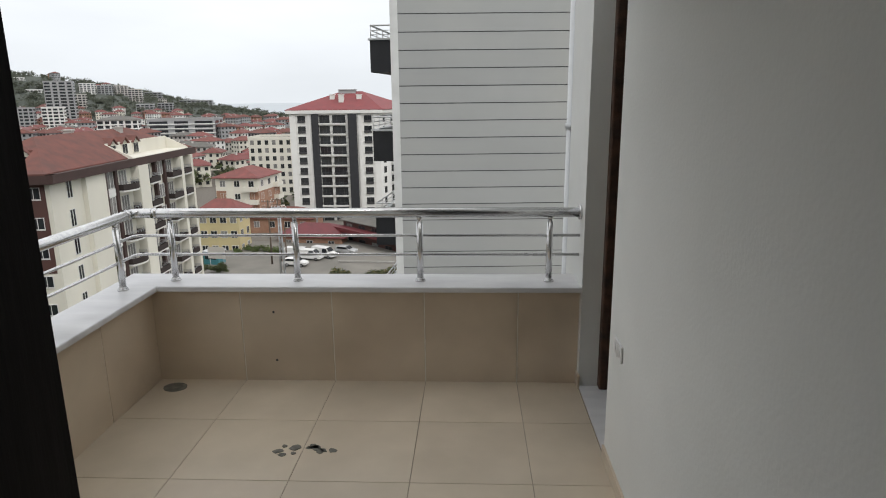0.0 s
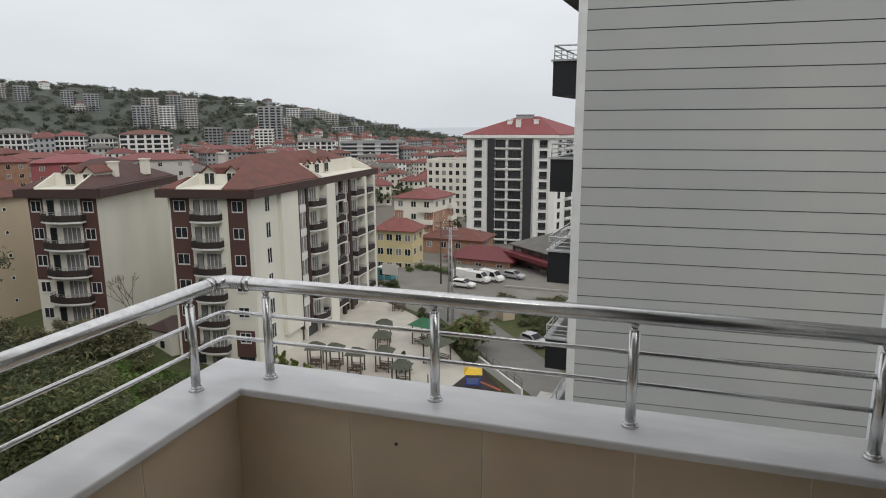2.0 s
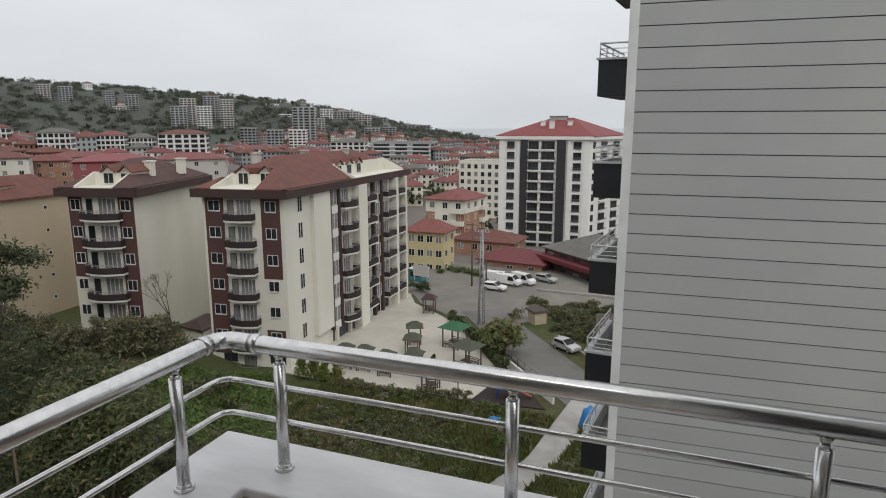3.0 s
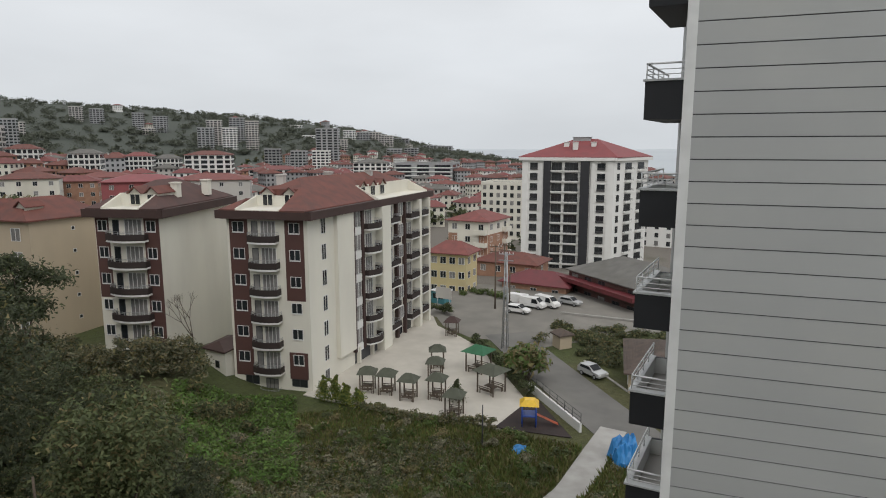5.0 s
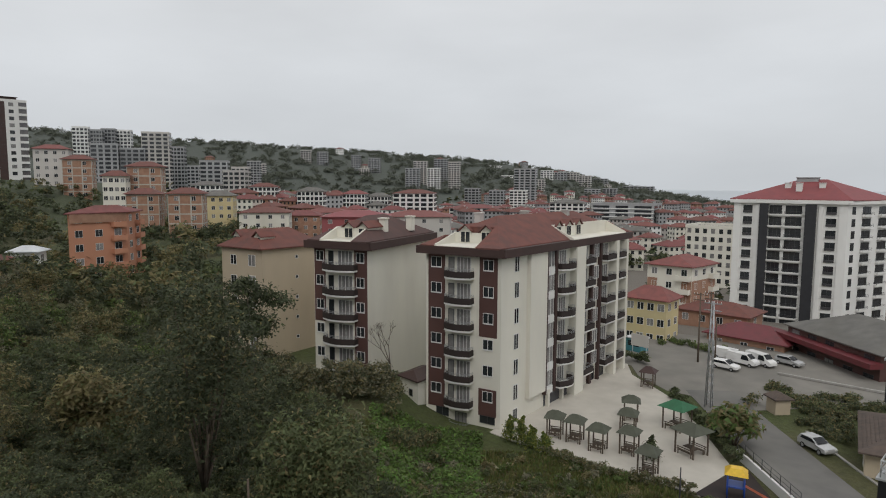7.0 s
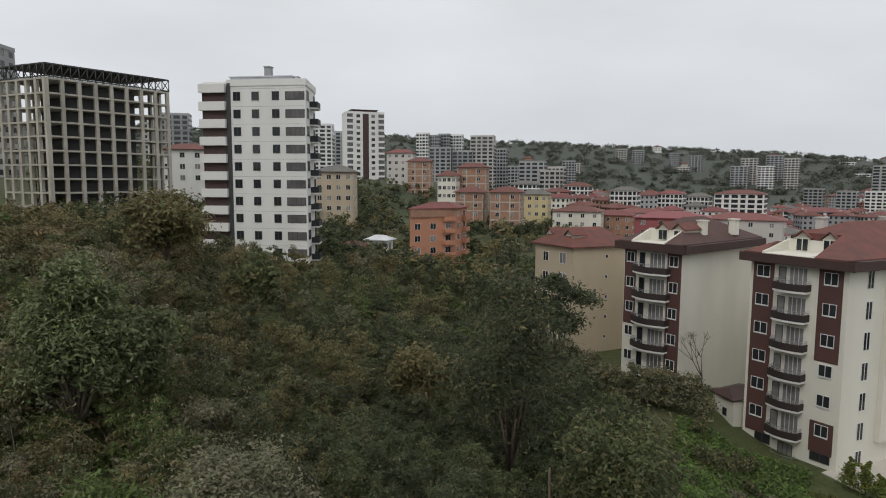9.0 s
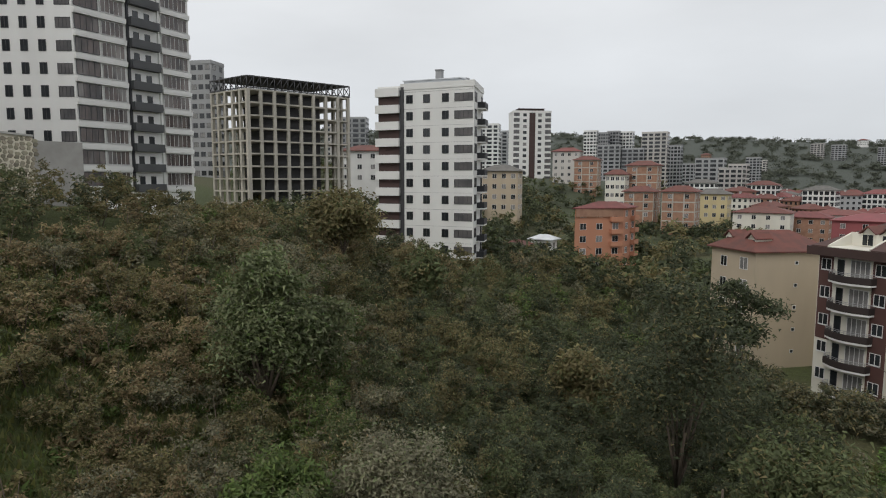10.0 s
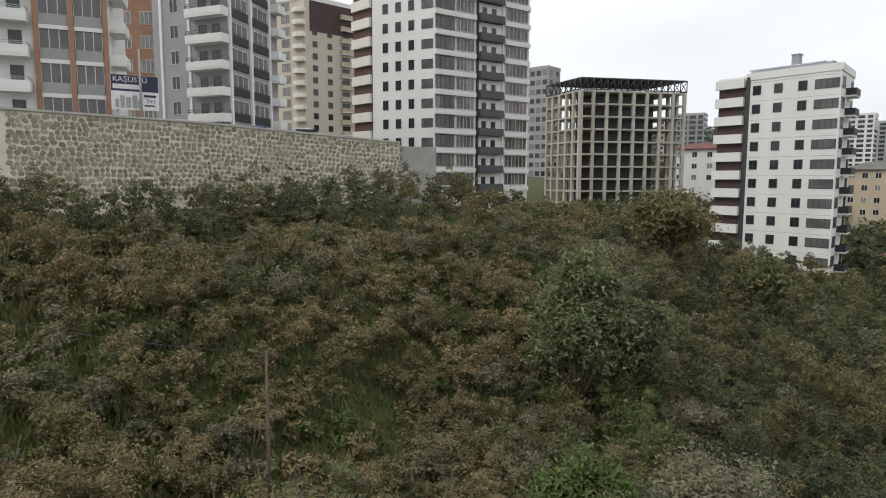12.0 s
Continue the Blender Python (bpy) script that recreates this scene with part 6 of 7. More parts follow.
def far_woods():
    """Trees of the town and the ridge, too many to count."""
    rng = np.random.default_rng(31)
    quads, index = [], []

    def clump(x, y, w, h, n, size, far=False):
        z = gz(x, y)
        c, rad = lumps(rng, (x, y, z - 0.5), w, h, 6)
        quads.append(leaf_cloud(rng, c, rad, n, size))
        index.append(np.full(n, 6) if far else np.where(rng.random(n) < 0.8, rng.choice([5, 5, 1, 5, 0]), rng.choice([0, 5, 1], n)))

    for _ in range(420):
        az, r = rng.uniform(5, 70), rng.uniform(190, 900)
        p = bearing(az, r)
        clump(p.x, p.y, rng.uniform(5, 10), rng.uniform(5, 10), 60, 1.0 + r * 0.0012)
    for _ in range(1150):
        az, r = rng.uniform(50, 100), rng.uniform(108, 290)
        p = bearing(az, r)
        clump(p.x, p.y, rng.uniform(4, 8), rng.uniform(3, 7), 120, 0.55)
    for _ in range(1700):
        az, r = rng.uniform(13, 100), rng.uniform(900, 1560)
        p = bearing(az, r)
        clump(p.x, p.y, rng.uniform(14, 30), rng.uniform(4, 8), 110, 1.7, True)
    tagged(new("distant_woods", blades_mesh("distant_woods", np.concatenate(quads), LEAVES + [M["leaf_hazed"]], np.concatenate(index))), "dark woods on the far ridge and between the houses", "woods", kind="stuff")


far_woods()


# ---- the forecourt, the road and what stands on them ----
FLOOR = -27.0


def sheet(name, pts, z, mat, label, category, thick=0.05):
    bm = bmesh.new()
    prism(bm, pts, z - thick, z)
    return setting(name, bm, mat, label, category)


def ribbon(name, pts, width, mat, label, category, lift=0.06, z=None):
    """A strip along a line of the plan that follows the ground, with a thickness of 0.12 m."""
    line = []
    for (a, b) in zip(pts, pts[1:]):
        for i in range(6):
            line.append(Vector(a).lerp(Vector(b), i / 6))
    line.append(Vector(pts[-1]))
    bm = bmesh.new()
    rows = []
    for i, p in enumerate(line):
        d = (line[min(i + 1, len(line) - 1)] - line[max(0, i - 1)]).normalized()
        s = Vector((-d.y, d.x))
        row = []
        for t in (-0.5, 0, 0.5):
            q = p + s * width * t
            h = (gz(q.x, q.y) if z is None else z) + lift
            row += [bm.verts.new((q.x, q.y, h)), bm.verts.new((q.x, q.y, h - 0.3))]
        rows.append(row)
    for a, b in zip(rows, rows[1:]):
        for i in (0, 2):
            bm.faces.new((a[i], a[i + 2], b[i + 2], b[i]))
        bm.faces.new((a[0], b[0], b[1], a[1]))
        bm.faces.new((a[4], a[5], b[5], b[4]))
    return setting(name, bm, mat, label, category)


sheet("pavement", [(-41.6, 58.0), (-37.7, 57.6), (-31.0, 58.2), (-25.3, 58.8), (-17.7, 58.2), (-16.6, 65.6), (-21.0, 72.0), (-28.4, 82.4), (-32.4, 85.8), (-38.4, 90.4), (-41.4, 95.5), (-45.0, 95.5)],
      FLOOR + 0.10, M["plaza"], "pale cream paved forecourt of the brown block", "forecourt", 0.4)
sheet("road", [(-44, 96.2), (-40.6, 95.2), (-37.6, 90.8), (-31.6, 86.6), (-25.3, 86.4), (-20.0, 86.0), (-8.0, 99.0), (4, 100), (4, 125), (-46, 122)], FLOOR + 0.055, M["dirt"], "wide dusty gravel and asphalt lot", "road")
ribbon("road_lane", [(-27, 90.5), (-20.2, 81.0), (-14.8, 74.0), (-9.4, 67.0), (-4.4, 60.8), (2, 54)], 6.6, M["asphalt"], "worn grey asphalt lane curving past the cottage", "road", 0.075)
ribbon("pavement_path", [(-6.9, 62.5), (-7.6, 57.0), (-8.5, 49), (-9.6, 42), (-10.5, 34)], 2.7, M["concrete"], "pale concrete path up the slope", "path", 0.10)
for pts, lab in ((((-21.6, 105.2), (-10, 104.8), (2, 105)), "low concrete kerb wall before the restaurant"), (((-13.5, 82.5), (-9.4, 77.0), (-5.2, 71.6)), "concrete kerb along the lane")):
    ribbon("trim_kerb", pts, 0.3, M["concrete"], lab, "kerb", 0.4 if "wall" in lab else 0.12)


def gazebo(x, y, rot, w=2.6, roof="roof_grey", h=2.3, label="small timber gazebo with a dark hipped roof and bench"):
    g = empty("gazebo", (x, y, FLOOR + 0.10), label, "gazebo", "gazebos of the forecourt", rot)
    for sx in (-1, 1):
        for sy in (-1, 1):
            bm = bmesh.new()
            box(bm, sx * w * 0.42 - 0.07, sx * w * 0.42 + 0.07, sy * w * 0.42 - 0.07, sy * w * 0.42 + 0.07, 0, h)
            part("post", bm, M["bark"], g)
    bm = bmesh.new()
    a = w * 0.62
    lo = [bm.verts.new(p) for p in ((-a, -a, h), (a, -a, h), (a, a, h), (-a, a, h))]
    up = [bm.verts.new(p) for p in ((-a * 0.3, -0.05, h + 0.75), (a * 0.3, -0.05, h + 0.75), (a * 0.3, 0.05, h + 0.75), (-a * 0.3, 0.05, h + 0.75))]
    bm.faces.new(lo[::-1])
    bm.faces.new(up)
    for i in range(4):
        bm.faces.new((lo[i], lo[(i + 1) % 4], up[(i + 1) % 4], up[i]))
    part("roof", bm, M[roof], g)
    bm = bmesh.new()
    box(bm, -w * 0.28, w * 0.28, -w * 0.16, w * 0.16, 0.70, 0.76)
    box(bm, -0.08, 0.08, -0.08, 0.08, 0, 0.70)
    part("table", bm, M["bark"], g)
    for s in (-1, 1):
        bm = bmesh.new()
        box(bm, -w * 0.34, w * 0.34, s * w * 0.34 - 0.16, s * w * 0.34 + 0.16, 0.40, 0.45)
        for z in (0.62, 0.84):
            box(bm, -w * 0.36, w * 0.36, s * w * 0.41 - 0.02, s * w * 0.41 + 0.02, z - 0.04, z + 0.04)
        for x in (-w * 0.3, w * 0.3):
            box(bm, x - 0.04, x + 0.04, s * w * 0.34 - 0.12, s * w * 0.41, 0, 0.40)
            box(bm, x - 0.03, x + 0.03, s * w * 0.41 - 0.03, s * w * 0.41 + 0.03, 0.3, 0.84)
        part("bench", bm, M["bark"], g)
    return g


M["roof_moss"] = surf("dark_olive_felt", (0.085, 0.092, 0.068), (0.065, 0.07, 0.052), 1.5, 0.9)
M["roof_green"] = surf("green_felt", (0.035, 0.14, 0.07), (0.03, 0.11, 0.055), 1.5, 0.85)
for x, y, r in ((-35.2, 61.9, 20), (-32.8, 62.2, 12), (-29.7, 61.6, 8), (-26.8, 63.1, 5), (-29.2, 68.2, 15), (-30.8, 72.6, 25), (-23.2, 59.4, 4)):
    gazebo(x, y, r, 1.85, "roof_moss", 2.35)
gazebo(-25.4, 73.4, -12, 2.75, "roof_green", 2.7, "larger timber gazebo with a green roof")
gazebo(-21.6, 67.2, -20, 2.75, "roof_moss", 2.7, "larger timber gazebo with a dark roof and table")
gazebo(-34.3, 86.5, 10, 1.9, "fascia", 2.2, "brown timber gate hut by the forecourt")

M["car_white"] = surf("white_car_paint", (0.74, 0.74, 0.73), (0.70, 0.70, 0.69), 1, 0.25)
M["car_silver"] = surf("silver_car_paint", (0.50, 0.51, 0.51), (0.46, 0.47, 0.47), 1, 0.25, 0.4)
M["car_blue"] = surf("blue_car_paint", (0.04, 0.16, 0.40), (0.03, 0.13, 0.34), 1, 0.3)
M["car_red"] = surf("dark_red_car_paint", (0.22, 0.05, 0.045), (0.18, 0.04, 0.04), 1, 0.3)
M["tyre"] = surf("tyre_rubber", (0.02, 0.02, 0.02), scale=4, rough=0.9)
M["lamp_clear"] = surf("clear_lamp", (0.6, 0.6, 0.58), scale=4, rough=0.15)
M["lamp_red"] = surf("red_lamp", (0.35, 0.02, 0.02), scale=4, rough=0.2)


def car(x, y, z, rot, paint, label, van=False, length=4.2):
    c = empty("van" if van else "car", (x, y, z), label, "van" if van else "car", "parked vehicles", rot)
    l, w = length / 2, 0.86
    if van:
        prof = [(-l, 0.35), (-l, 1.75), (-l + 0.1, 1.95), (l - 1.5, 1.95), (l - 0.75, 1.25), (l - 0.1, 1.05), (l, 0.8), (l, 0.35)]
    else:
        prof = [(-l, 0.35), (-l, 0.95), (-l + 0.35, 1.42), (l - 2.0, 1.48), (l - 1.15, 0.98), (l - 0.15, 0.84), (l, 0.62), (l, 0.35)]
    bm = bmesh.new()
    rings = []
    for s, k in ((-1, 1.0), (1, 1.0)):
        rings.append([bm.verts.new((px, s * w * (1.0 if pz < 1.0 else 0.86), pz)) for px, pz in prof])
    n = len(prof)
    bm.faces.new(rings[0])
    bm.faces.new(rings[1][::-1])
    for i in range(n):
        j = (i + 1) % n
        bm.faces.new((rings[0][i], rings[1][i], rings[1][j], rings[0][j]))
    bevelled(bm, 0.07, 2)
    part("body", bm, M[paint], c)
    top = 1.78 if van else 1.36
    for s in (-1, 1):
        bm = bmesh.new()
        a, b = ((l - 2.3, l - 1.05) if van else (-l + 0.45, l - 1.55))
        vs = [bm.verts.new(p) for p in ((a, s * w * 1.0, 1.03), (b + (0.3 if not van else 0.1), s * w * 1.0, 1.03), (b - 0.25, s * w * 0.90, top), (a + 0.12, s * w * 0.90, top))]
        bm.faces.new(vs)
        bmesh.ops.solidify(bm, geom=bm.faces[:], thickness=0.02)
        part("side_window", bm, M["glass"], c)
    bm = bmesh.new()
    (xa, za), (xb, zb) = (prof[3], prof[4])
    vs = [bm.verts.new(p) for p in ((xa + 0.09, -w * 0.74, za - 0.02), (xa + 0.09, w * 0.74, za - 0.02), (xb + 0.05, w * 0.8, zb + 0.06), (xb + 0.05, -w * 0.8, zb + 0.06))]
    bm.faces.new(vs)
    bmesh.ops.solidify(bm, geom=bm.faces[:], thickness=0.02)
    part("windscreen", bm, M["glass"], c)
    for sx in (-l + 0.8, l - 0.8):
        for s in (-1, 1):
            bm = bmesh.new()
            tube(bm, (sx, s * (w - 0.18), 0.31), (sx, s * (w + 0.02), 0.31), 0.31, seg=16)
            wh = part("wheel", bm, M["tyre"], c)
            bm = bmesh.new()
            tube(bm, (sx, s * (w + 0.0), 0.31), (sx, s * (w + 0.03), 0.31), 0.19, seg=12)
            part("rim", bm, M["steel_grey"], wh)
    for s in (-1, 1):
        bm = bmesh.new()
        box(bm, l - 0.10, l + 0.012, s * 0.62 - 0.16, s * 0.62 + 0.16, 0.62, 0.76)
        part("headlight", bm, M["lamp_clear"], c)
        bm = bmesh.new()
        box(bm, -l - 0.012, -l + 0.1, s * 0.70 - 0.10, s * 0.70 + 0.10, 0.75, 0.98)
        part("tail_light", bm, M["lamp_red"], c)


car(-11.5, 77.2, gz(-11.5, 77.2) + 0.05, -35, "car_silver", "silver hatchback parked beside the lane", False, 3.8)
car(-28.6, 103.0, FLOOR + 0.06, -8, "car_white", "white hatchback parked on the gravel lot")
car(-27.2, 107.4, FLOOR + 0.06, -15, "car_white", "white delivery van parked on the gravel lot", True, 4.8)
car(-25.0, 109.2, FLOOR + 0.06, -28, "car_white", "white panel van parked beside another", True, 4.9)
car(-29.6, 108.8, FLOOR + 0.06, -10, "car_white", "white pickup van with a covered bed", True, 5.2)
car(-21.4, 112.0, FLOOR + 0.06, -20, "car_silver", "silver car parked before the restaurant")


# fence on a low white wall between forecourt and lane
def fence(a, b, h_wall=1.0):
    a, b = Vector(a), Vector(b)
    d = b - a
    ln = d.length
    ang = math.degrees(math.atan2(d.y, d.x))
    f = empty("fence", (a.x, a.y, FLOOR), "low white wall with a thin steel fence on it", "fence", rot=ang)
    bm = bmesh.new()
    box(bm, 0, ln, -0.12, 0.12, -0.5, h_wall)
    part("wall", bm, M["white_render"], f)
    for i in range(8):
        bm = bmesh.new()
        u = ln * i / 7
        tube(bm, (u, 0, h_wall), (u, 0, h_wall + 1.1), 0.035, seg=6)
        part("post", bm, M["frame_dark"], f)
    for z in (0.25, 0.6, 1.05):
        bm = bmesh.new()
        tube(bm, (0, 0, h_wall + z), (ln, 0, h_wall + z), 0.022, seg=6)
        part("bar", bm, M["frame_dark"], f)


fence((-17.6, 69.6), (-9.9, 60.6))

# playground
M["plastic_yellow"] = surf("yellow_plastic", (0.75, 0.48, 0.03), scale=4, rough=0.4)
M["plastic_blue"] = surf("blue_plastic", (0.03, 0.09, 0.42), scale=4, rough=0.4)
M["plastic_red"] = surf("orange_plastic", (0.55, 0.12, 0.04), scale=4, rough=0.4)
M["tarp"] = surf("blue_tarpaulin", (0.03, 0.22, 0.52), (0.02, 0.17, 0.42), 1.5, 0.45, bump=0.6, fine=2)
sheet("pavement_rubber", [(-18.3, 58.2), (-10.4, 58.9), (-15.9, 67.0), (-17.2, 64.5)], FLOOR + 0.12, M["rubber"], "dark rubber floor of the playground", "playground floor")
pg = empty("playground_slide", (-15.2, 60.3, FLOOR + 0.12), "blue climbing frame with a yellow roof and orange slide", "playground", rot=15)
for sx in (-0.7, 0.7):
    for sy in (-0.7, 0.7):
        bm = bmesh.new()
        tube(bm, (sx, sy, 0), (sx, sy, 2.3), 0.07, seg=8)
        part("post", bm, M["plastic_blue"], pg)
bm = bmesh.new()
box(bm, -0.8, 0.8, -0.8, 0.8, 1.1, 1.2)
part("deck", bm, M["plastic_blue"], pg)
for s in (-1, 1):
    bm = bmesh.new()
    box(bm, s * 0.75 - 0.04, s * 0.75 + 0.04, -0.75, 0.75, 0.3, 1.8)
    part("side_panel", bm, M["plastic_blue"], pg)
bm = bmesh.new()
lo = [bm.verts.new(p) for p in ((-1, -1, 2.3), (1, -1, 2.3), (1, 1, 2.3), (-1, 1, 2.3))]
up = [bm.verts.new(p) for p in ((-0.5, -0.4, 2.8), (0.5, -0.4, 2.8), (0.5, 0.4, 2.8), (-0.5, 0.4, 2.8))]
bm.faces.new(lo[::-1])
bm.faces.new(up)
for i in range(4):
    bm.faces.new((lo[i], lo[(i + 1) % 4], up[(i + 1) % 4], up[i]))
part("roof", bm, M["plastic_yellow"], pg)
bm = bmesh.new()
vs = [bm.verts.new(p) for p in ((0.8, -0.3, 1.15), (0.8, 0.3, 1.15), (3.0, 0.3, 0.2), (3.0, -0.3, 0.2))]
bm.faces.new(vs)
bmesh.ops.solidify(bm, geom=bm.faces[:], thickness=0.12)
part("slide", bm, M["plastic_red"], pg)


def tarp(x, y, w, d, h, rot, label):
    bm = bmesh.new()
    bmesh.ops.create_grid(bm, x_segments=14, y_segments=14, size=0.5)
    for v in bm.verts:
        k = min(1.0, 3.2 * (1 - 2 * abs(v.co.x))) * min(1.0, 2.4 * (1 - 2 * abs(v.co.y)))
        rag = 1 + 0.22 * noise.noise((v.co.x * 9, v.co.y * 9, x + 3))
        ridge = 0.72 + 0.28 * (1 - 2 * abs(v.co.x - 0.1))
        v.co = Vector((v.co.x * w * rag, v.co.y * d * rag, h * k * ridge * (0.8 + 0.45 * noise.noise((v.co.x * 5, v.co.y * 5, x)))))
    bmesh.ops.solidify(bm, geom=bm.faces[:], thickness=0.04)
    ob = part("tarpaulin", bm, M["tarp"], None, m=pose(x, y, gz(x, y), 0, 0, rot))
    tagged(ob, label, "tarpaulin")


tarp(-4.9, 56.0, 2.8, 3.4, 2.7, 20, "bright blue tarpaulin draped over a stack")
tarp(-14.4, 54.0, 2.0, 1.6, 0.7, 10, "crumpled blue tarpaulin lying in the grass")


# lattice mast and poles
def pole(x, y, z, h, r, label, mat="bark", arm=True, lattice=False):
    p = empty("utility_pole", (x, y, z), label, "pole", "poles")
    bm = bmesh.new()
    if lattice:
        for i in range(4):
            a = math.pi / 4 + i * math.pi / 2
            tube(bm, (0.55 * math.cos(a), 0.55 * math.sin(a), -0.3), (0.16 * math.cos(a), 0.16 * math.sin(a), h), 0.06, seg=5)
        for k in range(12):
            for i in range(4):
                a, b = math.pi / 4 + i * math.pi / 2, math.pi / 4 + (i + 1) * math.pi / 2
                r0, r1 = 0.55 - 0.39 * k / 12, 0.55 - 0.39 * (k + 1) / 12
                tube(bm, (r0 * math.cos(a), r0 * math.sin(a), h * k / 12), (r1 * math.cos(b), r1 * math.sin(b), h * (k + 1) / 12), 0.035, seg=4)
    else:
        tube(bm, (0, 0, -0.4), (0, 0, h), r, r * 0.65, 8)
    part("shaft", bm, M[mat], p)
    if arm:
        for zz in (h - 0.3, h - 1.2):
            bm = bmesh.new()
            box(bm, -1.1, 1.1, -0.06, 0.06, zz - 0.06, zz + 0.06)
            part("crossarm", bm, M[mat], p)
        for sx in (-1.0, -0.5, 0.5, 1.0):
            bm = bmesh.new()
            tube(bm, (sx, 0, h - 0.24), (sx, 0, h), 0.06, 0.04, 8)
            part("insulator", bm, M["plastic_white"], p)


pole(-25.0, 83.6, FLOOR, 14.0, 0.2, "tall grey lattice electricity mast beside the lane", "steel_grey", True, True)
pole(-33.2, 104.2, FLOOR, 11.5, 0.17, "dark wooden electricity pole beside the lot")
pole(-32.2, 106.4, FLOOR, 11.5, 0.17, "dark wooden electricity pole beside another")
pole(-30.9, 105.4, FLOOR, 7.0, 0.15, "shorter wooden pole by the lot", arm=False)
pole(-18.0, 53.6, gz(-18.0, 53.6), 4.4, 0.09, "thin dark fence pole at the meadow's edge", "frame_dark", False)
p = bearing(126.0, 24)
pole(p.x, p.y, gz(p.x, p.y), -4.4 - gz(p.x, p.y), 0.085, "slim weathered pole standing in the shrubs", "bark", False)
q = bearing(152, 22)
bm = bmesh.new()
line = [Vector((p.x, p.y, -4.5)).lerp(Vector((q.x, q.y, -1.2)), t / 10) - Vector((0, 0, 0.25 * math.sin(math.pi * t / 10))) for t in range(11)]
for a, b in zip(line, line[1:]):
    tube(bm, a, b, 0.014, seg=5)
tagged(part("cable", bm, M["joint"]), "thin black cable hung from the weathered pole", "cable")
p = bearing(57.5, 34)
pole(p.x, p.y, gz(p.x, p.y), 6.0, 0.09, "bare grey dead trunk in the bushes", "bark", False)
p = bearing(135.6, 63)
pole(p.x, p.y, 6.5, 6.6, 0.13, "grey street pole above the stone wall", "concrete", False)

# container kiosk and sign at the lot
ki = empty("kiosk", (-43.8, 104.8, FLOOR), "small teal kiosk at the edge of the lot", "kiosk", rot=-12)
M["teal"] = surf("teal_sheet", (0.06, 0.22, 0.26), (0.05, 0.19, 0.23), 1, 0.5)
bm = bmesh.new()
box(bm, -1.5, 1.5, -1.1, 1.1, 0, 2.3)
bevelled(bm, 0.04, 1)
part("body", bm, M["teal"], ki)
bm = bmesh.new()
box(bm, -1.7, 1.7, -1.3, 1.3, 2.3, 2.45)
part("roof", bm, M["metal_roof"], ki)
bm = bmesh.new()
box(bm, -1.1, 1.1, -1.14, -1.1, 1.0, 1.9)
part("window", bm, M["glass"], ki)
sg = empty("sign_board", (-41.2, 99.6, FLOOR), "pale hoarding on two posts", "sign", rot=-10)
bm = bmesh.new()
box(bm, -1.6, 1.6, -0.05, 0.05, 2.2, 4.2)
part("board", bm, M["pale_far"], sg)
for s in (-1.3, 1.3):
    bm = bmesh.new()
    tube(bm, (s, 0, -0.2), (s, 0, 2.2), 0.06, seg=6)
    part("post", bm, M["steel_grey"], sg)


# planting round the forecourt
def spire(x, y, h, w, label, leaf=("leaf_deep", "leaf_green"), seed=1):
    """A small pointed conifer of leaf tiers."""
    z = FLOOR + 0.1 if y > 58.2 else gz(x, y)
    root = empty("conifer", (x, y, z), label, "conifer", "conifers")
    bm = bmesh.new()
    tube(bm, (0, 0, -0.2), (0, 0, h * 0.9), 0.06, 0.015, 6)
    part("trunk", bm, M["bark"], root)
    rng = np.random.default_rng(seed)
    k = 12
    c = np.stack([rng.normal(0, 0.1 * w, k), rng.normal(0, 0.1 * w, k), np.linspace(0.12, 0.95, k) * h], 1)
    rad = (1 - np.linspace(0.1, 0.97, k)) * w * 0.55 + 0.06
    part("crown", blades_mesh("crown", leaf_cloud(rng, c, rad, 1500, 0.15), [M[leaf[0]], M[leaf[1]]], rng.integers(0, 2, 1500)), None, root)


spire(-24.4, 63.0, 2.6, 1.7, "dark little fir tree on the forecourt", seed=1)
for i, (x, y, h) in enumerate(((-38.3, 57.4, 3.2), (-36.9, 57.6, 3.4), (-35.4, 57.3, 2.7), (-34.0, 57.5, 2.2))):
    spire(x, y, h, 1.5, "yellow-green pointed cypress at the forecourt's edge", ("leaf_lime", "leaf_bright"), 3 + i)


def bushes(name, pts, label, leaf, w=1.6, h=1.5, seed=1, n=380, size=0.15):
    rng = np.random.default_rng(seed)
    quads = []
    for x, y in pts:
        z = gz(x, y)
        c, rad = lumps(rng, (x, y, z - 0.1), w * rng.uniform(0.8, 1.2), h * rng.uniform(0.8, 1.25), 6)
        quads.append(leaf_cloud(rng, c, rad, n, size))
    q = np.concatenate(quads)
    tagged(new(name, blades_mesh(name, q, [M[k] for k in leaf], rng.integers(0, len(leaf), len(q)))), label, "hedge", kind="stuff")


bushes("hedge", [(-29.6 + 12.4 * t, 83.9 - 16.6 * t) for t in np.linspace(0, 1, 13)], "dark clipped hedge between forecourt and lane", ("leaf_deep", "leaf_green"), 2.0, 2.2, 2, 480)
bushes("hedge_row", [(-33.5 + 15.0 * t, 57.3 - 0.7 * math.sin(5 * t)) for t in np.linspace(0, 1, 15)], "ragged shrubs along the forecourt's edge", ("leaf_olive", "leaf_green", "leaf_grey"), 1.5, 1.3, 4)
bushes("verge_shrubs", [(-21 + 11 * ((i * 0.618) % 1), 88.5 + 10 * ((i * 0.37) % 1)) for i in range(26)], "rough green and brown shrubs on the verge by the lot", ("leaf_olive", "leaf_deep", "leaf_green"), 2.6, 1.3, 5, 300, 0.2)
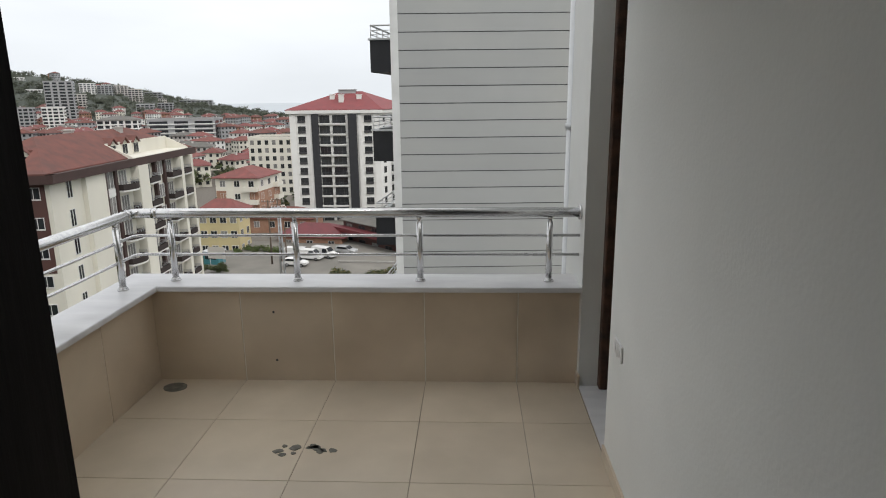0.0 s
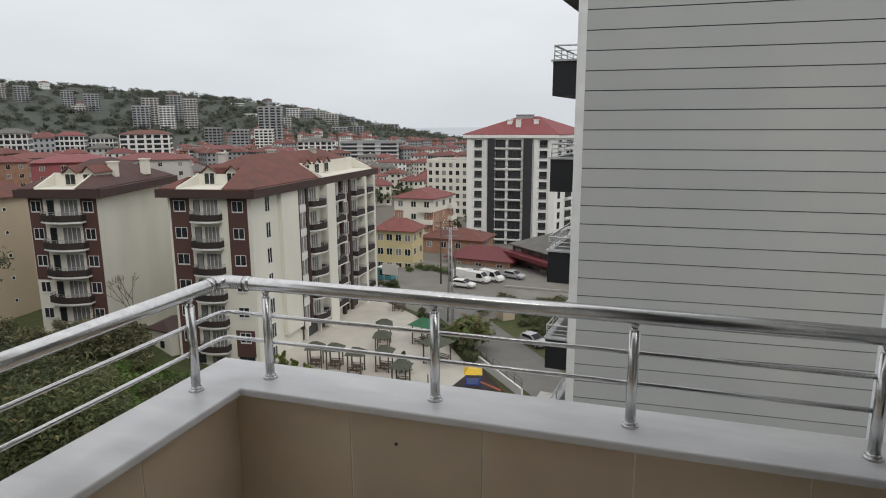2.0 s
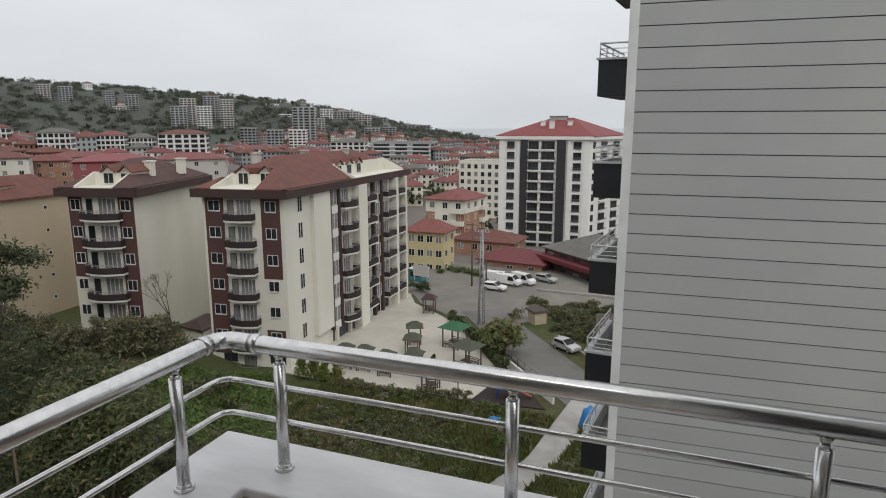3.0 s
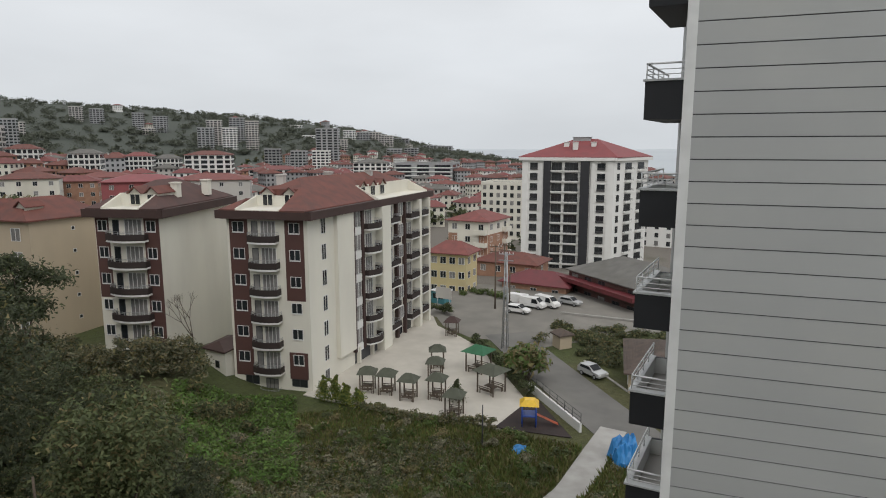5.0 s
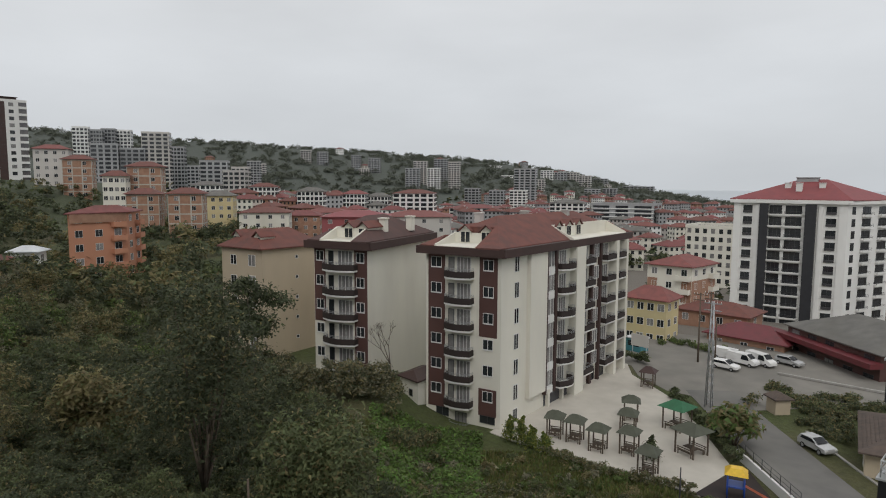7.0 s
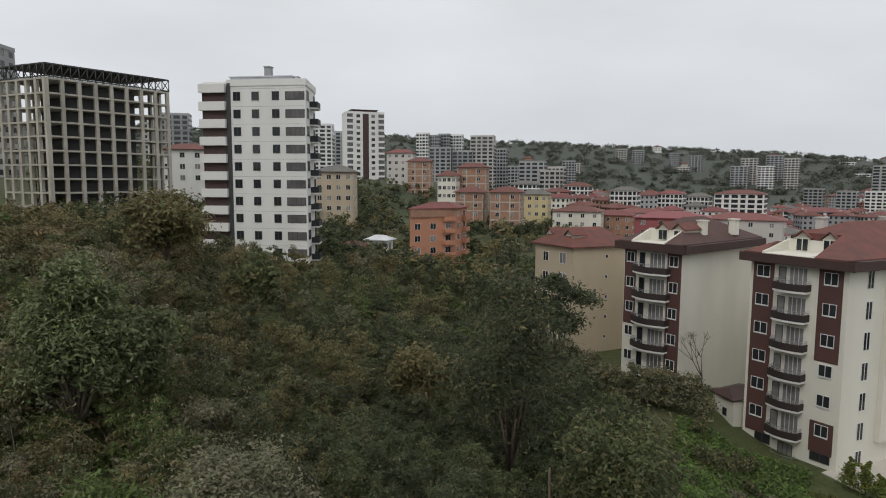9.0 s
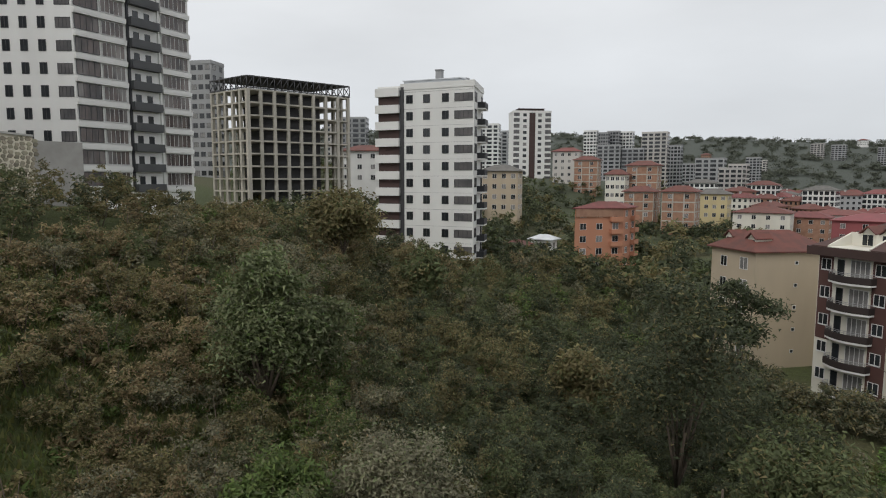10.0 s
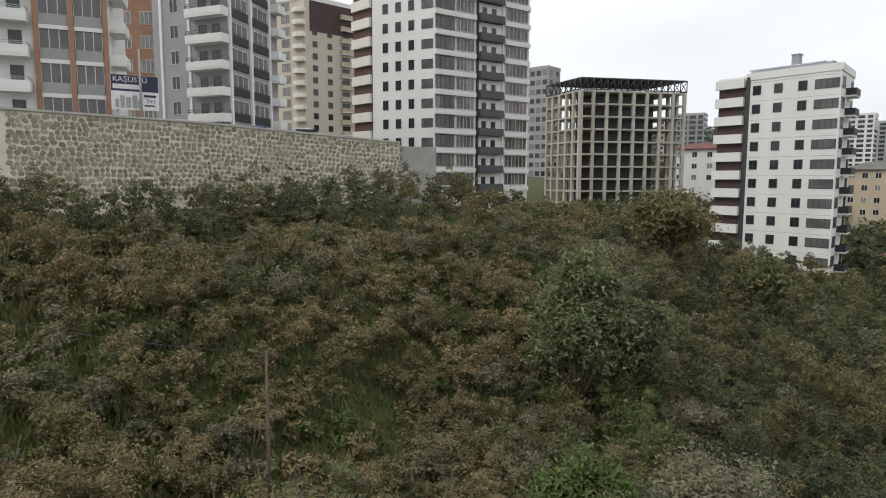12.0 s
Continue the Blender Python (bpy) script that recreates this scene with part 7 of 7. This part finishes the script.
bushes("lane_scrub", [(x, y) for x, y in ((-15 + 14 * ((i * 0.618) % 1), 72 + 26 * ((i * 0.3719) % 1)) for i in range(130)) if x * 1.32 + y > 64.5 and math.hypot(x + 11.4, y - 78.6) > 2.9 and not (x > -9.2 and y < 88)], "dark rough weeds and scrub between lane and lot", ("leaf_deep", "leaf_olive", "leaf_deep", "leaf_green"), 2.4, 1.0, 15, 300, 0.16)
bushes("lot_shrubs", [(-42 + 3.5 * ((i * 0.618) % 1), 96.5 + 3 * ((i * 0.37) % 1)) for i in range(5)], "dark shrubs at the corner of the lot", ("leaf_deep", "leaf_green"), 2.2, 2.2, 6, 300, 0.2)
bushes("lawn_shrubs", [(-42 + 10 * ((i * 0.618) % 1), 112 + 3 * ((i * 0.37) % 1)) for i in range(9)], "low green shrubs behind the lot", ("leaf_green", "leaf_bright"), 2.6, 0.9, 7, 300, 0.2)
bushes("edge_weeds", [tuple(bearing(20 + 22 * ((i * 0.618) % 1), 49 + 9.5 * ((i * 0.3719) % 1))) for i in range(150)], "tall ragged weeds at the meadow's upper edge", ("leaf_olive", "leaf_green", "leaf_deep", "leaf_grey"), 1.5, 0.9, 18, 150, 0.13)
bushes("gap_shrubs", [tuple(bearing(40.6 + 4.6 * ((i * 0.618) % 1), 62 + 6 * ((i * 0.37) % 1))) for i in range(16)], "dark shrubs between the two blocks", ("leaf_deep", "leaf_green", "leaf_olive"), 2.4, 2.0, 19, 420, 0.17)
hb = bearing(48.5, 67)
bushes("foot_shrubs", [tuple(bearing(44.5 + 16 * ((i * 0.618) % 1), 69 + 8 * ((i * 0.37) % 1) + 6 * smooth(52, 58, 44.5 + 16 * ((i * 0.618) % 1)))) for i in range(46)], "dark shrubs at the foot of the blocks", ("leaf_deep", "leaf_olive", "leaf_grey"), 3.6, 4.6, 8, 520, 0.2)


def broadleaf(x, y, label):
    """A low tree of long drooping leaves."""
    z = gz(x, y)
    root = empty("tree", (x, y, z), label, "tree", "trees")
    rng = np.random.default_rng(17)
    bm = bmesh.new()
    tops = []
    for i in range(7):
        a = i * 0.9
        top = (1.3 * math.cos(a), 1.3 * math.sin(a), 2.2 + 0.8 * ((i * 0.37) % 1))
        tube(bm, (0.2 * math.cos(a), 0.2 * math.sin(a), -0.2), top, 0.09, 0.05, 6)
        tops.append(top)
    part("trunk", bm, M["bark"], root)
    c = np.array(tops)
    part("crown", blades_mesh("crown", leaf_cloud(rng, c, np.full(7, 1.5), 1500, 0.42), [M["leaf_bright"], M["leaf_olive"]], rng.integers(0, 2, 1500)), None, root)


broadleaf(-18.9, 72.6, "yellow-green broad-leaved tree beside the lane")
# bare tree by the blank wall
bt = empty("bare_tree", (-55.0, 55.0, gz(-55, 55)), "leafless grey tree against the blank wall", "tree", "trees")
rr = random.Random(4)
bm = bmesh.new()


def twig(bm, a, d, ln, r, depth):
    b = a + d * ln
    tube(bm, a, b, r, r * 0.6, 5)
    if depth:
        for _ in range(3):
            nd = (d + Vector((rr.uniform(-0.7, 0.7), rr.uniform(-0.7, 0.7), rr.uniform(-0.1, 0.5)))).normalized()
            twig(bm, b, nd, ln * 0.68, r * 0.55, depth - 1)


twig(bm, Vector((0, 0, -0.3)), Vector((0.05, 0, 1)), 3.4, 0.12, 4)
part("trunk", bm, M["bark"], bt)

# ---- the stone retaining wall on the hill and what stands above it ----
WALL = [(-8.0, -60.0, 7.1), (-32.9, -48.2, 6.95), (-46.9, -42.4, 6.9), (-62.4, -29.5, 5.7)]
wall_rng = random.Random(12)


def stone_wall():
    bm = bmesh.new()
    stones = bmesh.new()
    for (xa, ya, za), (xb, yb, zb) in zip(WALL, WALL[1:]):
        a, b = Vector((xa, ya)), Vector((xb, yb))
        d = (b - a).normalized()
        nrm = Vector((d.y, -d.x))
        if nrm.dot(-a) < 0:
            nrm = -nrm
        ln = (b - a).length
        pts = [a, b, b - nrm * 1.2, a - nrm * 1.2]
        lo = [bm.verts.new((p.x, p.y, -5)) for p in pts]
        hi = [bm.verts.new((p.x, p.y, z)) for p, z in zip(pts, (za, zb, zb, za))]
        for f in (lo, hi, (lo[0], lo[1], hi[1], hi[0]), (lo[1], lo[2], hi[2], hi[1]), (lo[2], lo[3], hi[3], hi[2]), (lo[3], lo[0], hi[0], hi[3])):
            bm.faces.new(f)
        if xa > -10:
            continue
        v, row = 0.0, 0
        while v < 6.6:
            u = wall_rng.uniform(0, 0.35)
            hgt = 0.40
            while u < ln:
                w = wall_rng.uniform(0.36, 0.62)
                top = za + (zb - za) * u / ln
                cz = top - 0.35 - v + wall_rng.uniform(-0.10, 0.10)
                cu = u + w / 2
                k = 6
                ring, face = [], []
                for i in range(k):
                    t = 2 * math.pi * i / k + wall_rng.uniform(-0.25, 0.25)
                    pu, pz = cu + w * 0.48 * math.cos(t) * wall_rng.uniform(0.88, 1.1), cz + hgt * 0.52 * math.sin(t) * wall_rng.uniform(0.85, 1.15)
                    p0, p1 = a + d * pu + nrm * 0.004, a + d * (cu + (pu - cu) * 0.87) + nrm * wall_rng.uniform(0.05, 0.09)
                    ring.append(stones.verts.new((p0.x, p0.y, pz)))
                    face.append(stones.verts.new((p1.x, p1.y, cz + (pz - cz) * 0.87)))
                stones.faces.new(face)
                for i in range(k):
                    stones.faces.new((ring[i], ring[(i + 1) % k], face[(i + 1) % k], face[i]))
                u += w
            v += hgt
            row += 1
    w = setting("wall_retaining", bm, M["mortar"], "long retaining wall of pale mortared field stone", "retaining wall")
    tagged(part("stones", stones, M["stone"], w), kind="stuff")
    bm = bmesh.new()
    for (xa, ya, za), (xb, yb, zb) in zip(WALL, WALL[1:]):
        a, b = Vector((xa, ya)), Vector((xb, yb))
        d = (b - a).normalized()
        nrm = Vector((d.y, -d.x))
        if nrm.dot(-a) < 0:
            nrm = -nrm
        pts = [a + nrm * 0.2, b + nrm * 0.2, b - nrm * 0.5, a - nrm * 0.5]
        lo = [bm.verts.new((p.x, p.y, z + 0.003)) for p, z in zip(pts, (za, zb, zb, za))]
        hi = [bm.verts.new((p.x, p.y, z + 0.18)) for p, z in zip(pts, (za, zb, zb, za))]
        bm.faces.new(lo)
        bm.faces.new(hi)
        for i in range(4):
            bm.faces.new((lo[i], lo[(i + 1) % 4], hi[(i + 1) % 4], hi[i]))
    setting("trim_wall_coping", bm, M["kerb"], "concrete coping on the stone wall", "coping")


stone_wall()
# splayed end of the wall in larger grey stone
bm = bmesh.new()
prism(bm, [(-62.4, -29.5), (-66.2, -26.8), (-70.5, -33.0), (-63.2, -30.8)], -4, 5.4)
setting("wall_retaining_end", bm, M["concrete"], "grey end of the retaining wall", "retaining wall")
sheet("pavement_terrace", [(-8.6, -61.2), (-33.5, -49.4), (-47.6, -43.6), (-63.2, -30.9), (-70.5, -33.0), (-100, -60), (-70, -110), (-20, -110)], 5.3, M["asphalt"], "asphalt terrace above the stone wall", "terrace", 6)
for az, r, paint, van, lab in ((131.9, 70, "car_white", True, "white van parked above the stone wall"), (128.6, 72, "car_red", False, "dark red car above the stone wall"),
                               (126.4, 72, "car_blue", False, "blue car parked above the stone wall"), (122.4, 74, "car_silver", False, "silver car parked above the stone wall")):
    p = bearing(az, r)
    car(p.x, p.y, 5.75 if van else 6.0, az + 8, paint, lab, van)


def billboard():
    p = bearing(136.0, 63.5)
    b = empty("billboard", (p.x, p.y, 5.3), "housing billboard in dark blue and white on two posts", "billboard", rot=136.0 + 6)
    M["navy"] = surf("navy_print", (0.02, 0.022, 0.06), scale=2, rough=0.5)
    M["print_white"] = surf("white_print", (0.70, 0.70, 0.72), scale=2, rough=0.5)
    bm = bmesh.new()
    box(bm, -1.9, 1.9, 0, 0.12, 2.6, 5.6)
    part("board", bm, M["print_white"], b)
    bm = bmesh.new()
    box(bm, -1.88, 1.88, -0.012, -0.004, 4.2, 5.58)
    part("dark_panel", bm, M["navy"], b)
    for s in (-1.4, 1.4):
        bm = bmesh.new()
        tube(bm, (s, 0.1, 0), (s, 0.1, 2.6), 0.08, seg=8)
        part("post", bm, M["steel_grey"], b)

    def words(text, size, x, z, mat):
        cu = bpy.data.curves.new("lettering", "FONT")
        cu.body, cu.size, cu.extrude = text, size, 0.004
        tmp = bpy.data.objects.new("lettering", cu)
        scene.collection.objects.link(tmp)
        me = bpy.data.meshes.new_from_object(tmp.evaluated_get(bpy.context.evaluated_depsgraph_get()))
        bpy.data.objects.remove(tmp)
        me.materials.clear()
        me.materials.append(mat)
        part("lettering", me, None, b, m=pose(x, -0.018, z, 90, 0, 0))

    words("KAŞÜSTÜ", 0.62, -1.75, 5.0, M["print_white"])
    words("2+1", 0.52, 0.85, 3.25, M["navy"])
    bm = bmesh.new()
    box(bm, -1.75, 0.55, -0.02, -0.013, 4.38, 4.78)
    part("bar", bm, M["print_white"], b)
    for x0, x1, z0, z1 in ((0.7, 1.7, 3.75, 3.95), (0.7, 1.6, 2.95, 3.08)):
        bm = bmesh.new()
        box(bm, x0, x1, -0.012, -0.004, z0, z1)
        part("bar", bm, M["navy"], b)
    for x, w, h in ((-1.6, 0.3, 0.75), (-1.2, 0.35, 1.05), (-0.75, 0.4, 0.95), (-0.25, 0.4, 1.1), (0.2, 0.3, 0.7)):
        bm = bmesh.new()
        box(bm, x, x + w, -0.012, -0.004, 2.75, 2.75 + h)
        part("printed_tower", bm, M["grey_render"], b)


billboard()


# ---- tiles of the balcony, laid last ----
def tile_mesh(name, w, h, t, mat, g=0.0016):
    bm = bmesh.new()
    a, b = (g, g), (w - g, h - g)
    e = 0.0012
    lo = [bm.verts.new(p) for p in ((a[0], a[1], 0), (b[0], a[1], 0), (b[0], b[1], 0), (a[0], b[1], 0))]
    mi = [bm.verts.new(p) for p in ((a[0], a[1], t - e), (b[0], a[1], t - e), (b[0], b[1], t - e), (a[0], b[1], t - e))]
    hi = [bm.verts.new(p) for p in ((a[0] + e, a[1] + e, t), (b[0] - e, a[1] + e, t), (b[0] - e, b[1] - e, t), (a[0] + e, b[1] - e, t))]
    bm.faces.new(hi)
    for i in range(4):
        j = (i + 1) % 4
        bm.faces.new((lo[i], lo[j], mi[j], mi[i]))
        bm.faces.new((mi[i], mi[j], hi[j], hi[i]))
    return mesh_of(name, bm, mat)


XS = (-0.012, 0.58, 1.18, 1.78, 2.38, RIGHT)
floor_ob = bpy.data.objects["floor"]
y = 0.0
first_row = 0.55
y1 = 0.012
while y1 > BACK - 3.2:
    y0 = y1 - (first_row if y1 > 0 else 0.6)
    for a, b in zip(XS, XS[1:]):
        key = ("floor_tile", round(b - a, 3), round(y1 - y0, 3))
        if key not in CACHE:
            CACHE[key] = tile_mesh("tile", b - a, y1 - y0, 0.012, M["tile_floor"])
        part("tile", CACHE[key], None, floor_ob, m=Matrix.Translation((a, y0, -0.012)))
    y1 = y0
for a, b in zip(XS, XS[1:]):
    part("tile", tile_mesh("tile", b - a, SILL + 0.010, 0.012, M["tile_wall"], 0.0038), None, parapet_front, m=pose(a, 0.012, -0.010, 90, 0, 0))
ys = [0.0]
while ys[-1] > BACK:
    ys.append(ys[-1] - 0.6)
ys[-1] = BACK
for a, b in zip(ys, ys[1:]):
    part("tile", tile_mesh("tile", a - b, SILL + 0.010, 0.012, M["tile_wall"], 0.0038), None, parapet_side, m=pose(-0.012, b, -0.010, 90, 0, 90))
